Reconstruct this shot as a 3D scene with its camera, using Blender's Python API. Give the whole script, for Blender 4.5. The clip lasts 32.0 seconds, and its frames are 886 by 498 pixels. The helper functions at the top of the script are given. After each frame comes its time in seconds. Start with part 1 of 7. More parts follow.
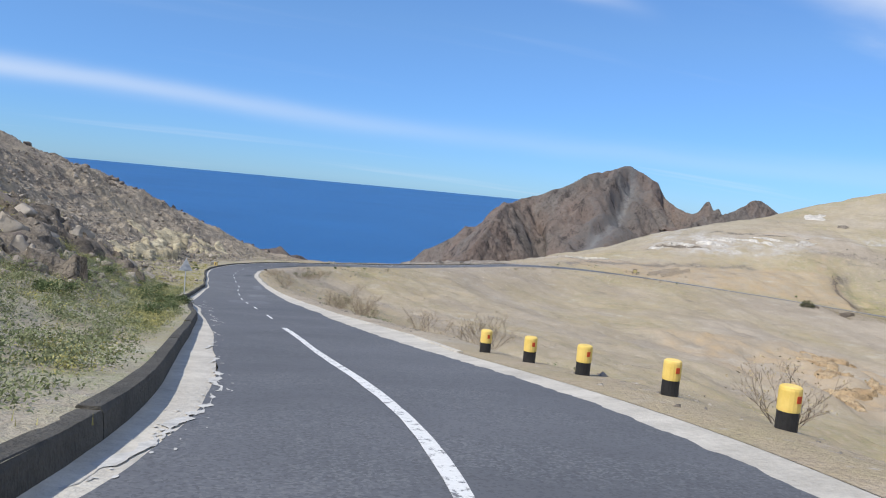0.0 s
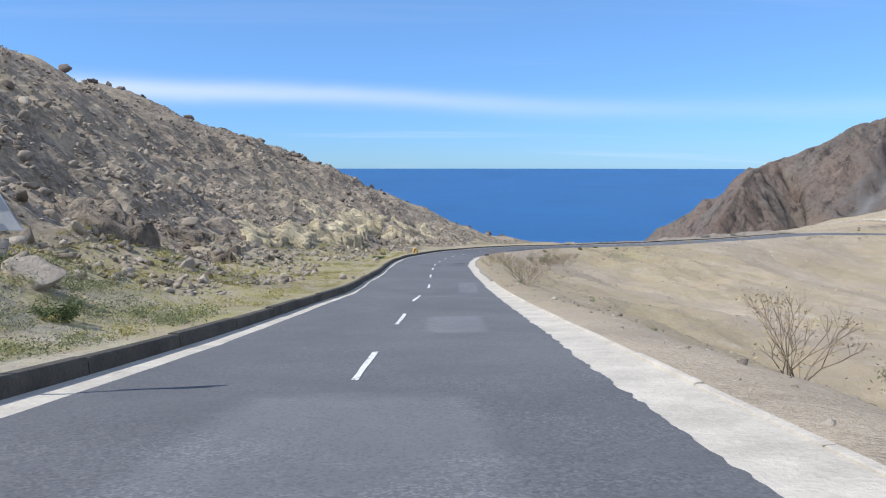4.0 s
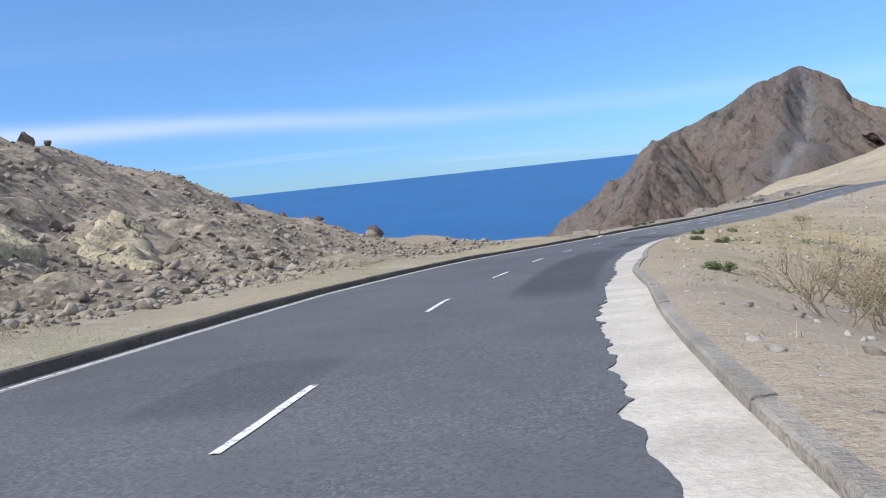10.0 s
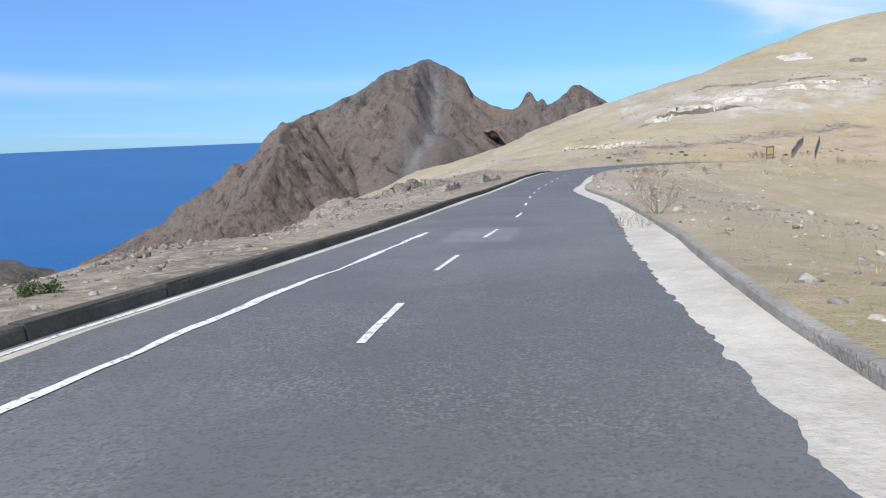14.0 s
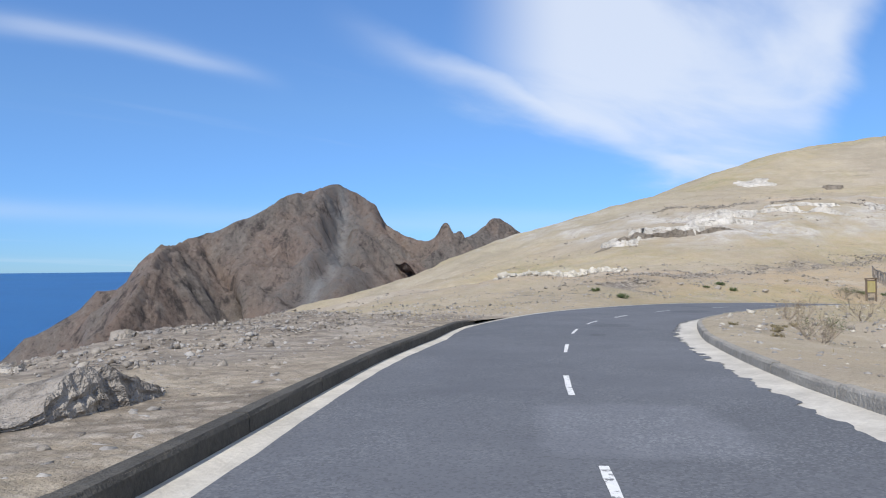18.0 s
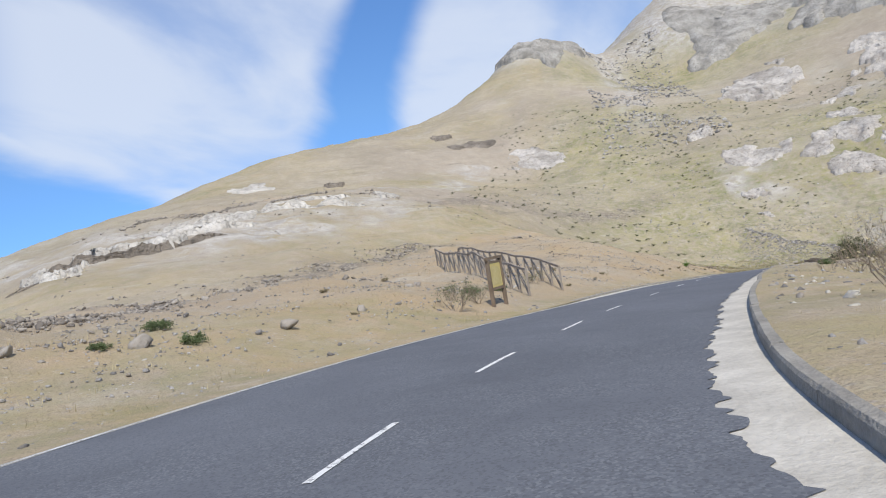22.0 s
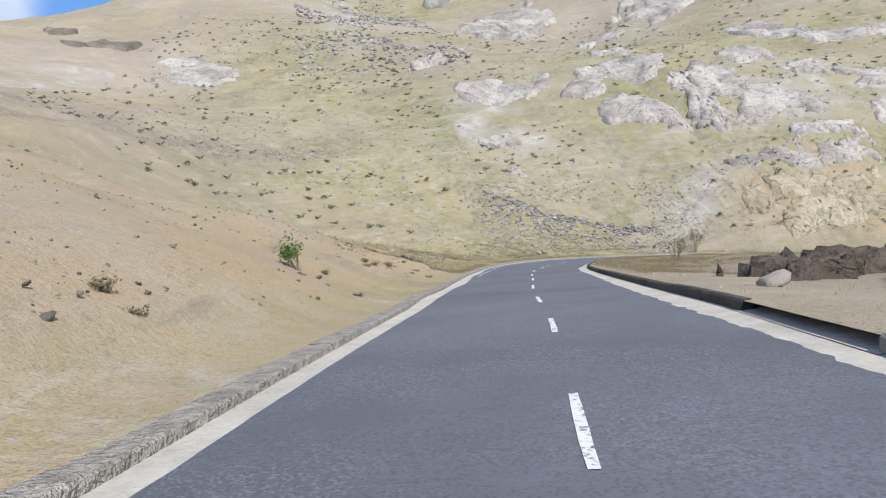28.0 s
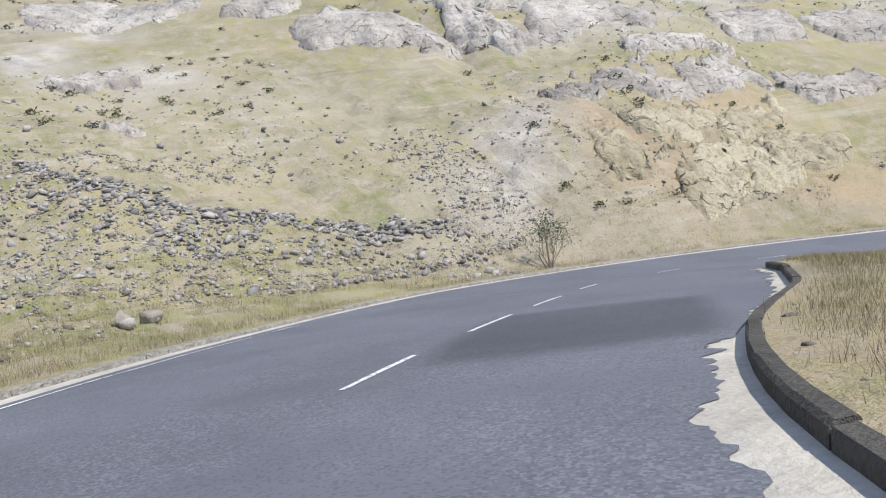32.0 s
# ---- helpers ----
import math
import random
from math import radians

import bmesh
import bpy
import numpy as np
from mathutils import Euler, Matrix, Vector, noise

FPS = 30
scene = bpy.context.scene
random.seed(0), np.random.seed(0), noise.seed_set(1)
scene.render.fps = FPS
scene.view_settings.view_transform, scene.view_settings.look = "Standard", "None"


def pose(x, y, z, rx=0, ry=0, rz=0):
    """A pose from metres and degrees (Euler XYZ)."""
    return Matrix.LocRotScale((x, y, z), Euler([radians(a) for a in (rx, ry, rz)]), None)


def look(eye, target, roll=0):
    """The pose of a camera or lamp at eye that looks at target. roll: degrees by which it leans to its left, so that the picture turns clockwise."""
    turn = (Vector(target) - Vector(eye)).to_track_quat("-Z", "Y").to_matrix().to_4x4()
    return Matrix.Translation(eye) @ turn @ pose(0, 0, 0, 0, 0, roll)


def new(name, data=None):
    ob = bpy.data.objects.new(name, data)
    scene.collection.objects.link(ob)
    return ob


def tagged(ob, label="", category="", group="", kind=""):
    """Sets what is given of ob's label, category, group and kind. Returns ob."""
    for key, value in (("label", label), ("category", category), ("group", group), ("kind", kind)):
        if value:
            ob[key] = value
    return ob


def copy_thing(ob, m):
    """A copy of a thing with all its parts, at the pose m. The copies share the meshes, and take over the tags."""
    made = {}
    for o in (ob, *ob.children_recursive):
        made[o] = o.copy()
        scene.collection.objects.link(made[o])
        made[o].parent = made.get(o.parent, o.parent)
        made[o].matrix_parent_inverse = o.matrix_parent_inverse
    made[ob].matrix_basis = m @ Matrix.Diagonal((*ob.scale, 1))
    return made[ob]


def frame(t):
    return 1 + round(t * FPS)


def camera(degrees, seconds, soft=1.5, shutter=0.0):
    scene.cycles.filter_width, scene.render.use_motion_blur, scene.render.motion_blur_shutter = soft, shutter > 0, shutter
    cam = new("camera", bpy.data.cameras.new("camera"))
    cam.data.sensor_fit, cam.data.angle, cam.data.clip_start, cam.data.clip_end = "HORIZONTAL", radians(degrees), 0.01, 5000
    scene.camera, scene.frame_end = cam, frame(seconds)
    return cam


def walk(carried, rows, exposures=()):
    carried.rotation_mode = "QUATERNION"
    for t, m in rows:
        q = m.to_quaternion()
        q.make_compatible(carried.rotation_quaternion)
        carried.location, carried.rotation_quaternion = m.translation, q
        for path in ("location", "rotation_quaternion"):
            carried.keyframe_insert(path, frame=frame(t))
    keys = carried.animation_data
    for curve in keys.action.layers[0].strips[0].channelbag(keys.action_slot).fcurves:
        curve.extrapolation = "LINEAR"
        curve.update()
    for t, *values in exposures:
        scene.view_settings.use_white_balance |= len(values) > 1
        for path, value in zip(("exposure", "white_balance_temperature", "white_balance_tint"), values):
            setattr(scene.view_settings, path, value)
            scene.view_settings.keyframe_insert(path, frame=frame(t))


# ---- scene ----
EXPOSURES = [(0.0, 0.02), (3.0, 0.2), (9.0, 0.2), (11.5, 0.1), (14.0, 0.15), (17.0, 0.0), (19.0, 0.02), (22.0, -0.08), (24.0, -0.12), (27.0, 0.0), (30.0, 0.12), (32.0, 0.15)]
cam = camera(59.82, 32.0, soft=1.1)
# seconds, place, then the turn to the right of north, the tilt up and the lean
PATH = [
    (0.0, -3.79, -59.42, 8.26, 17.87, -4.63, 5.36),
    (0.5, -2.69, -56.55, 7.88, 9.17, -4.72, 2.06),
    (1.0, -1.97, -52.86, 7.36, 8.16, -3.17, -4.82),
    (1.5, -1.6, -49.1, 6.76, 4.27, -4.98, -2.79),
    (2.0, -1.31, -44.12, 6.02, 1.09, -6.23, -2.32),
    (2.5, -1.12, -39.54, 5.39, 1.13, -6.39, -3.49),
    (3.0, -1.01, -33.89, 4.65, 0.57, -6.73, -2.85),
    (3.5, -0.56, -28.12, 3.86, 0.5, -6.56, -3.81),
    (4.0, -0.36, -22.7, 3.03, 1.55, -6.32, 0.02),
    (4.5, -0.32, -17.46, 2.21, 0.45, -6.07, 0.02),
    (5.0, -0.39, -12.16, 1.55, -0.9, -5.83, 0.02),
    (5.5, -0.52, -6.49, 0.87, -1.56, -5.58, -0.71),
    (6.0, -0.56, 0, 0.28, -0.12, -3.55, 0.31),
    (6.5, -0.52, 6.44, -0.43, -0.83, -2.99, 0.93),
    (7.0, -0.32, 13.09, -1.12, 1.7, -5.34, -1.41),
    (7.5, -0.09, 19.92, -1.66, 5.99, -4.4, -1.82),
    (8.0, 0.62, 26.53, -2.29, 7.95, -3.71, -3.95),
    (8.5, 1.48, 32.73, -2.98, 10.75, -5.37, -6.01),
    (9.0, 2.49, 39.09, -3.48, 9.57, -2.39, -6.21),
    (9.5, 3.9, 45.65, -4.05, 10.38, -2.58, -6.77),
    (10.0, 6.1, 52.57, -4.69, 9.96, -5.75, -6.09),
    (10.5, 8.35, 59.38, -5.29, 9.82, -4.82, -5.66),
    (11.0, 10.98, 66.21, -5.91, 13.47, -7.87, -7.67),
    (11.5, 13.9, 72.67, -6.43, 19.51, -4.36, -6.89),
    (12.0, 17.06, 78.87, -7.02, 20.29, -4.91, -6.17),
    (12.5, 20.7, 84.88, -7.59, 26.05, -5.6, -2.95),
    (13.0, 24.3, 90.23, -8.14, 29.75, -7.6, -3.72),
    (13.5, 27.71, 94.91, -8.61, 32.43, -8.37, -2.72),
    (14.0, 31.17, 99.21, -8.84, 36.77, -8.62, -2.32),
    (14.5, 34.28, 103.78, -9.21, 38.69, -5.54, -0.37),
    (15.0, 38.44, 108.53, -9.72, 44.17, -4.43, -0.24),
    (15.5, 43.17, 113.4, -10.03, 46.75, -3.31, -0.14),
    (16.0, 48.07, 118.39, -10.34, 44.45, -2.19, -0.04),
    (16.5, 52.74, 123.42, -10.65, 39.22, -1.07, 1.77),
    (17.0, 57.5, 128.01, -10.98, 45.12, 1.36, 1.51),
    (17.5, 62.51, 132.72, -11.16, 45.58, 0.51, -0.77),
    (18.0, 67.77, 137.03, -11.37, 43.21, 1.29, -0.52),
    (18.5, 72.81, 140.82, -11.57, 47.05, -0.25, -5.13),
    (19.0, 77.56, 144.08, -11.65, 52.44, 1.53, -5.3),
    (19.5, 82.06, 146.86, -11.76, 51.58, 0.29, -7.98),
    (20.0, 85.83, 148.9, -11.89, 53.09, 2.58, -9.99),
    (20.5, 90.43, 150.62, -12.07, 61.96, -0.32, -11.64),
    (21.0, 95.22, 152.18, -12.16, 67.19, -0.07, -12.16),
    (21.5, 99.95, 153.2, -12.27, 72.68, 1, -10.4),
    (22.0, 104.58, 153.7, -12.3, 78.42, 0.6, -9.22),
    (22.5, 108.89, 153.89, -12.44, 83.6, 0.83, -8.73),
    (23.0, 114.18, 153.54, -12.61, 89.96, -0.37, -7.99),
    (23.5, 119.18, 152.91, -12.77, 92.45, 0.09, -6.49),
    (24.0, 125.1, 152.07, -13.1, 96.01, -0.73, -4.7),
    (24.5, 129.83, 151.72, -13.35, 97.86, -1.18, -1.93),
    (25.0, 134.25, 151.12, -13.66, 101.12, -1.12, 0.07),
    (25.5, 138.81, 150.22, -14, 103.13, -1.06, 0.12),
    (26.0, 143.57, 149.26, -14.33, 101.48, -1, 0.16),
    (26.5, 148.59, 148.45, -14.61, 97.12, -0.93, -0.13),
    (27.0, 154.38, 147.31, -14.96, 98.1, -1.66, 0.52),
    (27.5, 159.93, 146, -15.46, 98.45, -1.21, -3.63),
    (28.0, 166.46, 144.49, -15.88, 97.51, -4.03, -5.08),
    (28.5, 172.17, 143.31, -16.24, 96.67, -3.23, -3.86),
    (29.0, 178.49, 141.92, -16.76, 98.33, -2.38, -5.76),
    (29.5, 184.33, 140.52, -17.29, 98.33, -2.43, -6.4),
    (30.0, 191.5, 138.65, -17.79, 100.67, -3.72, -7.38),
    (30.5, 196.85, 137.05, -18.23, 102.12, -2.44, -5.33),
    (31.0, 202.17, 135.22, -18.71, 104.2, -2.51, -6.05),
    (31.5, 207.08, 132.97, -19.14, 112.36, -5.14, -6.86),
    (32.0, 211.82, 130.09, -19.74, 119.7, -4.33, -9.02),
]


def aim(x, y, z, turn, tilt, lean):
    a, b = radians(turn), radians(tilt)
    return look((x, y, z), (x + math.sin(a) * math.cos(b), y + math.cos(a) * math.cos(b), z + math.sin(b)), lean)


walk(cam, [(t, aim(*row)) for t, *row in PATH], exposures=EXPOSURES)


# ---------------------------------------------------------------- sky and sun
SUN_TURN, SUN_HIGH = -108.0, 48.0


def make_sky():
    w = bpy.data.worlds.new("sky")
    scene.world = w
    w.use_nodes = True
    nt = w.node_tree
    sky = nt.nodes.new("ShaderNodeTexSky")
    sky.sky_type, sky.sun_disc = "NISHITA", False
    sky.sun_elevation, sky.sun_rotation = radians(SUN_HIGH), radians(SUN_TURN)
    sky.altitude, sky.air_density, sky.dust_density, sky.ozone_density = 1500, 1.0, 0.0, 4.0
    tex = nt.nodes.new("ShaderNodeTexCoord")
    split = nt.nodes.new("ShaderNodeSeparateXYZ")
    nt.links.new(tex.outputs["Generated"], split.inputs[0])

    def m(op, a, b=0.0, clamp=False):
        n = nt.nodes.new("ShaderNodeMath")
        n.operation, n.use_clamp = op, clamp
        for i, v in enumerate((a, b)):
            if isinstance(v, (int, float)):
                n.inputs[i].default_value = v
            else:
                nt.links.new(v, n.inputs[i])
        return n.outputs[0]

    x, y, z = split.outputs
    lift = m("ADD", m("MAXIMUM", z, 0.0), 0.10)
    flat = nt.nodes.new("ShaderNodeCombineXYZ")
    nt.links.new(m("DIVIDE", x, lift), flat.inputs[0])
    nt.links.new(m("DIVIDE", y, lift), flat.inputs[1])

    def cloud(stretch, turn, scale, shift, low, high):
        mp = nt.nodes.new("ShaderNodeMapping")
        mp.inputs["Rotation"].default_value[2] = radians(turn)
        mp.inputs["Scale"].default_value = stretch
        mp.inputs["Location"].default_value = shift
        nt.links.new(flat.outputs[0], mp.inputs["Vector"])
        n = nt.nodes.new("ShaderNodeTexNoise")
        n.inputs["Scale"].default_value, n.inputs["Detail"].default_value, n.inputs["Roughness"].default_value = scale, 6, 0.52
        n.inputs["Distortion"].default_value = 0.35
        nt.links.new(mp.outputs[0], n.inputs["Vector"])
        r = nt.nodes.new("ShaderNodeMapRange")
        r.interpolation_type = "SMOOTHSTEP"
        r.inputs["From Min"].default_value, r.inputs["From Max"].default_value = low, high
        nt.links.new(n.outputs["Fac"], r.inputs["Value"])
        return r.outputs[0]

    # bearing east of north and height over the horizon, in degrees
    bearing = m("MULTIPLY", m("ARCTAN2", x, y), 57.296)
    high = m("MULTIPLY", m("ARCSINE", z), 57.296)

    def rise(v, low, up):
        r = nt.nodes.new("ShaderNodeMapRange")
        r.interpolation_type = "SMOOTHSTEP"
        r.inputs["From Min"].default_value, r.inputs["From Max"].default_value = low, up
        nt.links.new(v, r.inputs["Value"])
        return r.outputs[0]

    streak = m("MULTIPLY", cloud((0.16, 1.0, 1), 14, 1.1, (0.3, 0.35, 0), 0.56, 0.78), 0.22)
    # the bank over the land: a slanting lower edge, a tapering tail to the north, a clear gap
    ragged = cloud((0.5, 0.9, 1), -35, 1.1, (1.7, 0.4, 0), 0.2, 0.8)
    inner = cloud((0.45, 0.9, 1), -30, 1.5, (4.2, 1.4, 0), 0.3, 0.62)
    edge = m("SUBTRACT", 15.5, m("MULTIPLY", m("SUBTRACT", m("MINIMUM", bearing, 60.0), 36.4), 0.43))
    over = m("ADD", m("SUBTRACT", high, edge), m("MULTIPLY", m("SUBTRACT", ragged, 0.5), 3.0))
    tail = m("MAXIMUM", rise(bearing, 43.0, 53.0), m("SUBTRACT", 1.0, rise(over, 1.8, 4.2)))
    bank = m("MULTIPLY", m("MULTIPLY", rise(over, -0.7, 2.2), tail), rise(bearing, 33.0, 52.0))
    lane = m("ABSOLUTE", m("ADD", m("SUBTRACT", m("SUBTRACT", bearing, 73.4), m("MULTIPLY", m("SUBTRACT", high, 10.0), 0.42)), m("MULTIPLY", m("SUBTRACT", ragged, 0.5), 4.0)))
    bank = m("MULTIPLY", m("MULTIPLY", bank, rise(lane, 1.9, 5.0)), m("ADD", m("MULTIPLY", inner, 0.6), 0.34))
    wisp = m("DIVIDE", m("ADD", m("SUBTRACT", high, m("SUBTRACT", 16.0, m("MULTIPLY", m("MULTIPLY", m("SUBTRACT", bearing, 13.0), m("SUBTRACT", bearing, 13.0)), 0.0083))), m("MULTIPLY", m("SUBTRACT", ragged, 0.5), 1.5)), 0.8)
    wisp = m("MULTIPLY", m("POWER", 2.718, m("MULTIPLY", m("MULTIPLY", wisp, wisp), -1.0)), m("MULTIPLY", rise(bearing, 8.0, 16.0), m("SUBTRACT", 1.0, rise(bearing, 24.0, 33.0))))
    streak = m("MAXIMUM", streak, m("MULTIPLY", wisp, 0.36))
    # one long low band over the sea, bright to the west and thin to the north-east
    wave = cloud((0.25, 0.25, 1), 0, 1.6, (3.1, 0.9, 0), 0.3, 0.7)
    off = m("DIVIDE", m("SUBTRACT", z, m("SUBTRACT", m("ADD", m("MULTIPLY", wave, 0.010), 0.075), m("MULTIPLY", x, 0.03))), 0.012)
    low_band = m("POWER", 2.718, m("MULTIPLY", m("MULTIPLY", off, off), -1.0))
    westward = m("SUBTRACT", 0.62, m("MULTIPLY", x, 1.1), True)
    low_band = m("MULTIPLY", low_band, m("MAXIMUM", m("MULTIPLY", westward, 0.58), 0.14), True)
    cover = m("MAXIMUM", m("MAXIMUM", streak, low_band), m("MULTIPLY", bank, 0.86), True)
    mix = nt.nodes.new("ShaderNodeMix")
    mix.data_type = "RGBA"
    nt.links.new(cover, mix.inputs["Factor"])
    tint = nt.nodes.new("ShaderNodeMix")
    tint.data_type, tint.blend_type = "RGBA", "MULTIPLY"
    tint.inputs["Factor"].default_value = 1.0
    tint.inputs[7].default_value = (0.78, 1.0, 1.22, 1)
    # clear sea air: a deeper blue down to the horizon
    deep = m("ADD", m("MULTIPLY", m("MULTIPLY", m("MAXIMUM", z, 0.0), 3.0, True), 0.34), 0.66)
    dim = nt.nodes.new("ShaderNodeVectorMath")
    dim.operation = "SCALE"
    nt.links.new(sky.outputs[0], dim.inputs[0])
    nt.links.new(deep, dim.inputs["Scale"])
    cool = nt.nodes.new("ShaderNodeMix")
    cool.data_type, cool.blend_type = "RGBA", "MULTIPLY"
    cool.inputs[7].default_value = (0.60, 0.80, 1.12, 1)
    nt.links.new(m("SUBTRACT", 1.0, m("MULTIPLY", z, 5.0), True), cool.inputs["Factor"])
    nt.links.new(dim.outputs[0], cool.inputs[6])
    nt.links.new(cool.outputs[2], tint.inputs[6])
    nt.links.new(tint.outputs[2], mix.inputs[6])
    mix.inputs[7].default_value = (5.6, 6.1, 7.0, 1)
    back = nt.nodes["Background"]
    nt.links.new(mix.outputs[2], back.inputs["Color"])
    back.inputs["Strength"].default_value = 0.14


make_sky()
lamp = bpy.data.lights.new("sun", "SUN")
lamp.energy, lamp.angle, lamp.color = 4.7, radians(0.6), (1.0, 0.95, 0.87)
sun = new("sun", lamp)
a, e = radians(SUN_TURN), radians(SUN_HIGH)
sun.matrix_world = look((60 * math.sin(a) * math.cos(e), 60 * math.cos(a) * math.cos(e), 60 * math.sin(e) + 100), (0, 0, 100))


# ---------------------------------------------------------------- materials
def shader(name, rough=0.9, spec=0.3):
    m = bpy.data.materials.new(name)
    m.use_nodes = True
    nt = m.node_tree
    b = nt.nodes["Principled BSDF"]
    b.inputs["Roughness"].default_value = rough
    b.inputs["Specular IOR Level"].default_value = spec
    return m, nt, b


def node(nt, kind, **given):
    n = nt.nodes.new(kind)
    for key, value in given.items():
        if key in n.inputs:
            n.inputs[key].default_value = value
    return n


def coords(nt):
    return node(nt, "ShaderNodeNewGeometry").outputs["Position"]


def grain(nt, where, scale, detail=5.0, rough=0.6):
    n = node(nt, "ShaderNodeTexNoise", Scale=scale, Detail=detail, Roughness=rough)
    nt.links.new(where, n.inputs["Vector"])
    return n.outputs["Fac"]


def ramp(nt, fac, low, high):
    """0 below low, 1 above high."""
    n = node(nt, "ShaderNodeMapRange")
    n.inputs["From Min"].default_value, n.inputs["From Max"].default_value = low, high
    nt.links.new(fac, n.inputs["Value"])
    return n.outputs["Result"]


def calc(nt, op, a, b=0.0):
    n = nt.nodes.new("ShaderNodeMath")
    n.operation = op
    n.use_clamp = op in ("MULTIPLY", "ADD")
    for i, v in enumerate((a, b)):
        if isinstance(v, (int, float)):
            n.inputs[i].default_value = v
        else:
            nt.links.new(v, n.inputs[i])
    return n.outputs[0]


def blend(nt, fac, a, b):
    n = nt.nodes.new("ShaderNodeMix")
    n.data_type = "RGBA"
    ins = [n.inputs["Factor"], n.inputs[6], n.inputs[7]]
    for slot, v in zip(ins, (fac, a, b)):
        if isinstance(v, tuple):
            slot.default_value = (*v, 1)
        elif isinstance(v, (int, float)):
            slot.default_value = v
        else:
            nt.links.new(v, slot)
    return n.outputs[2]


def relief(nt, bsdf, height, strength, distance):
    n = node(nt, "ShaderNodeBump", Strength=strength, Distance=distance)
    nt.links.new(height, n.inputs["Height"])
    nt.links.new(n.outputs["Normal"], bsdf.inputs["Normal"])


def plain(name, low, high, scale, rough=0.85, bump=0.3, size=0.02, fine=None, spec=0.3):
    """Two tones blended at two scales, with relief."""
    m, nt, b = shader(name, rough, spec)
    p = coords(nt)
    big = ramp(nt, grain(nt, p, scale, 6, 0.65), 0.35, 0.65)
    small = ramp(nt, grain(nt, p, fine or scale * 14, 3, 0.7), 0.3, 0.7)
    mixed = calc(nt, "ADD", calc(nt, "MULTIPLY", big, 0.6), calc(nt, "MULTIPLY", small, 0.4))
    nt.links.new(blend(nt, mixed, low, high), b.inputs["Base Color"])
    relief(nt, b, small, bump, size)
    return m


def ground_material():
    m, nt, b = shader("dry_ground", 0.95, 0.15)
    p = coords(nt)
    zone = nt.nodes.new("ShaderNodeAttribute")
    zone.attribute_name = "zone"
    split = nt.nodes.new("ShaderNodeSeparateColor")
    nt.links.new(zone.outputs["Color"], split.inputs[0])
    grass, pale, ochre = split.outputs
    scree = zone.outputs["Alpha"]
    big = grain(nt, p, 0.05, 6, 0.6)
    mid = grain(nt, p, 0.45, 6, 0.7)
    fine = grain(nt, p, 5.0, 5, 0.75)
    grit = grain(nt, p, 26.0, 3, 0.7)
    soil = blend(nt, ramp(nt, big, 0.38, 0.62), (0.325, 0.275, 0.21), (0.415, 0.355, 0.275))
    soil = blend(nt, calc(nt, "MULTIPLY", ramp(nt, mid, 0.5, 0.7), 0.55), soil, (0.30, 0.265, 0.215))
    soil = blend(nt, calc(nt, "MULTIPLY", ramp(nt, mid, 0.47, 0.3), 0.5), soil, (0.48, 0.425, 0.34))
    # warm ochre earth
    f = calc(nt, "MULTIPLY", ochre, ramp(nt, grain(nt, p, 0.22, 6, 0.7), 0.3, 0.6))
    soil = blend(nt, f, soil, (0.43, 0.325, 0.205))
    # dry yellow and green grass
    g = calc(nt, "MULTIPLY", grass, ramp(nt, grain(nt, p, 0.9, 7, 0.75), 0.36, 0.6))
    tone = blend(nt, ramp(nt, grain(nt, p, 0.16, 5, 0.6), 0.42, 0.6), (0.345, 0.315, 0.145), (0.20, 0.215, 0.08))
    tone = blend(nt, calc(nt, "MULTIPLY", ramp(nt, fine, 0.55, 0.75), 0.5), tone, (0.12, 0.11, 0.05))
    soil = blend(nt, g, soil, tone)
    # bare pale rock
    r = calc(nt, "MULTIPLY", pale, ramp(nt, grain(nt, p, 0.35, 7, 0.7), 0.35, 0.5))
    rock = blend(nt, ramp(nt, mid, 0.35, 0.65), (0.32, 0.295, 0.265), (0.57, 0.54, 0.485))
    soil = blend(nt, r, soil, rock)
    # beds of darker and paler earth that crop out along the slopes
    bed = node(nt, "ShaderNodeMapping")
    bed.inputs["Scale"].default_value = (0.06, 0.06, 1.0)
    nt.links.new(p, bed.inputs["Vector"])
    layer = grain(nt, bed.outputs["Vector"], 1.1, 7, 0.72)
    steep = ramp(nt, grain(nt, p, 0.12, 4, 0.6), 0.44, 0.6)
    soil = blend(nt, calc(nt, "MULTIPLY", calc(nt, "MULTIPLY", ramp(nt, layer, 0.56, 0.63), steep), 0.6), soil, (0.22, 0.19, 0.15))
    soil = blend(nt, calc(nt, "MULTIPLY", calc(nt, "MULTIPLY", ramp(nt, layer, 0.44, 0.37), steep), 0.5), soil, (0.47, 0.435, 0.36))
    # slopes of weathered brown-grey rubble
    q = node(nt, "ShaderNodeTexVoronoi", Scale=1.7)
    nt.links.new(p, q.inputs["Vector"])
    q2 = node(nt, "ShaderNodeTexVoronoi", Scale=4.6)
    nt.links.new(p, q2.inputs["Vector"])
    lot = node(nt, "ShaderNodeSeparateColor")
    nt.links.new(q2.outputs["Color"], lot.inputs[0])
    rubble = blend(nt, lot.outputs[0], (0.185, 0.158, 0.13), (0.43, 0.39, 0.335))
    rubble = blend(nt, calc(nt, "MULTIPLY", ramp(nt, big, 0.4, 0.6), 0.55), rubble, (0.30, 0.245, 0.185))
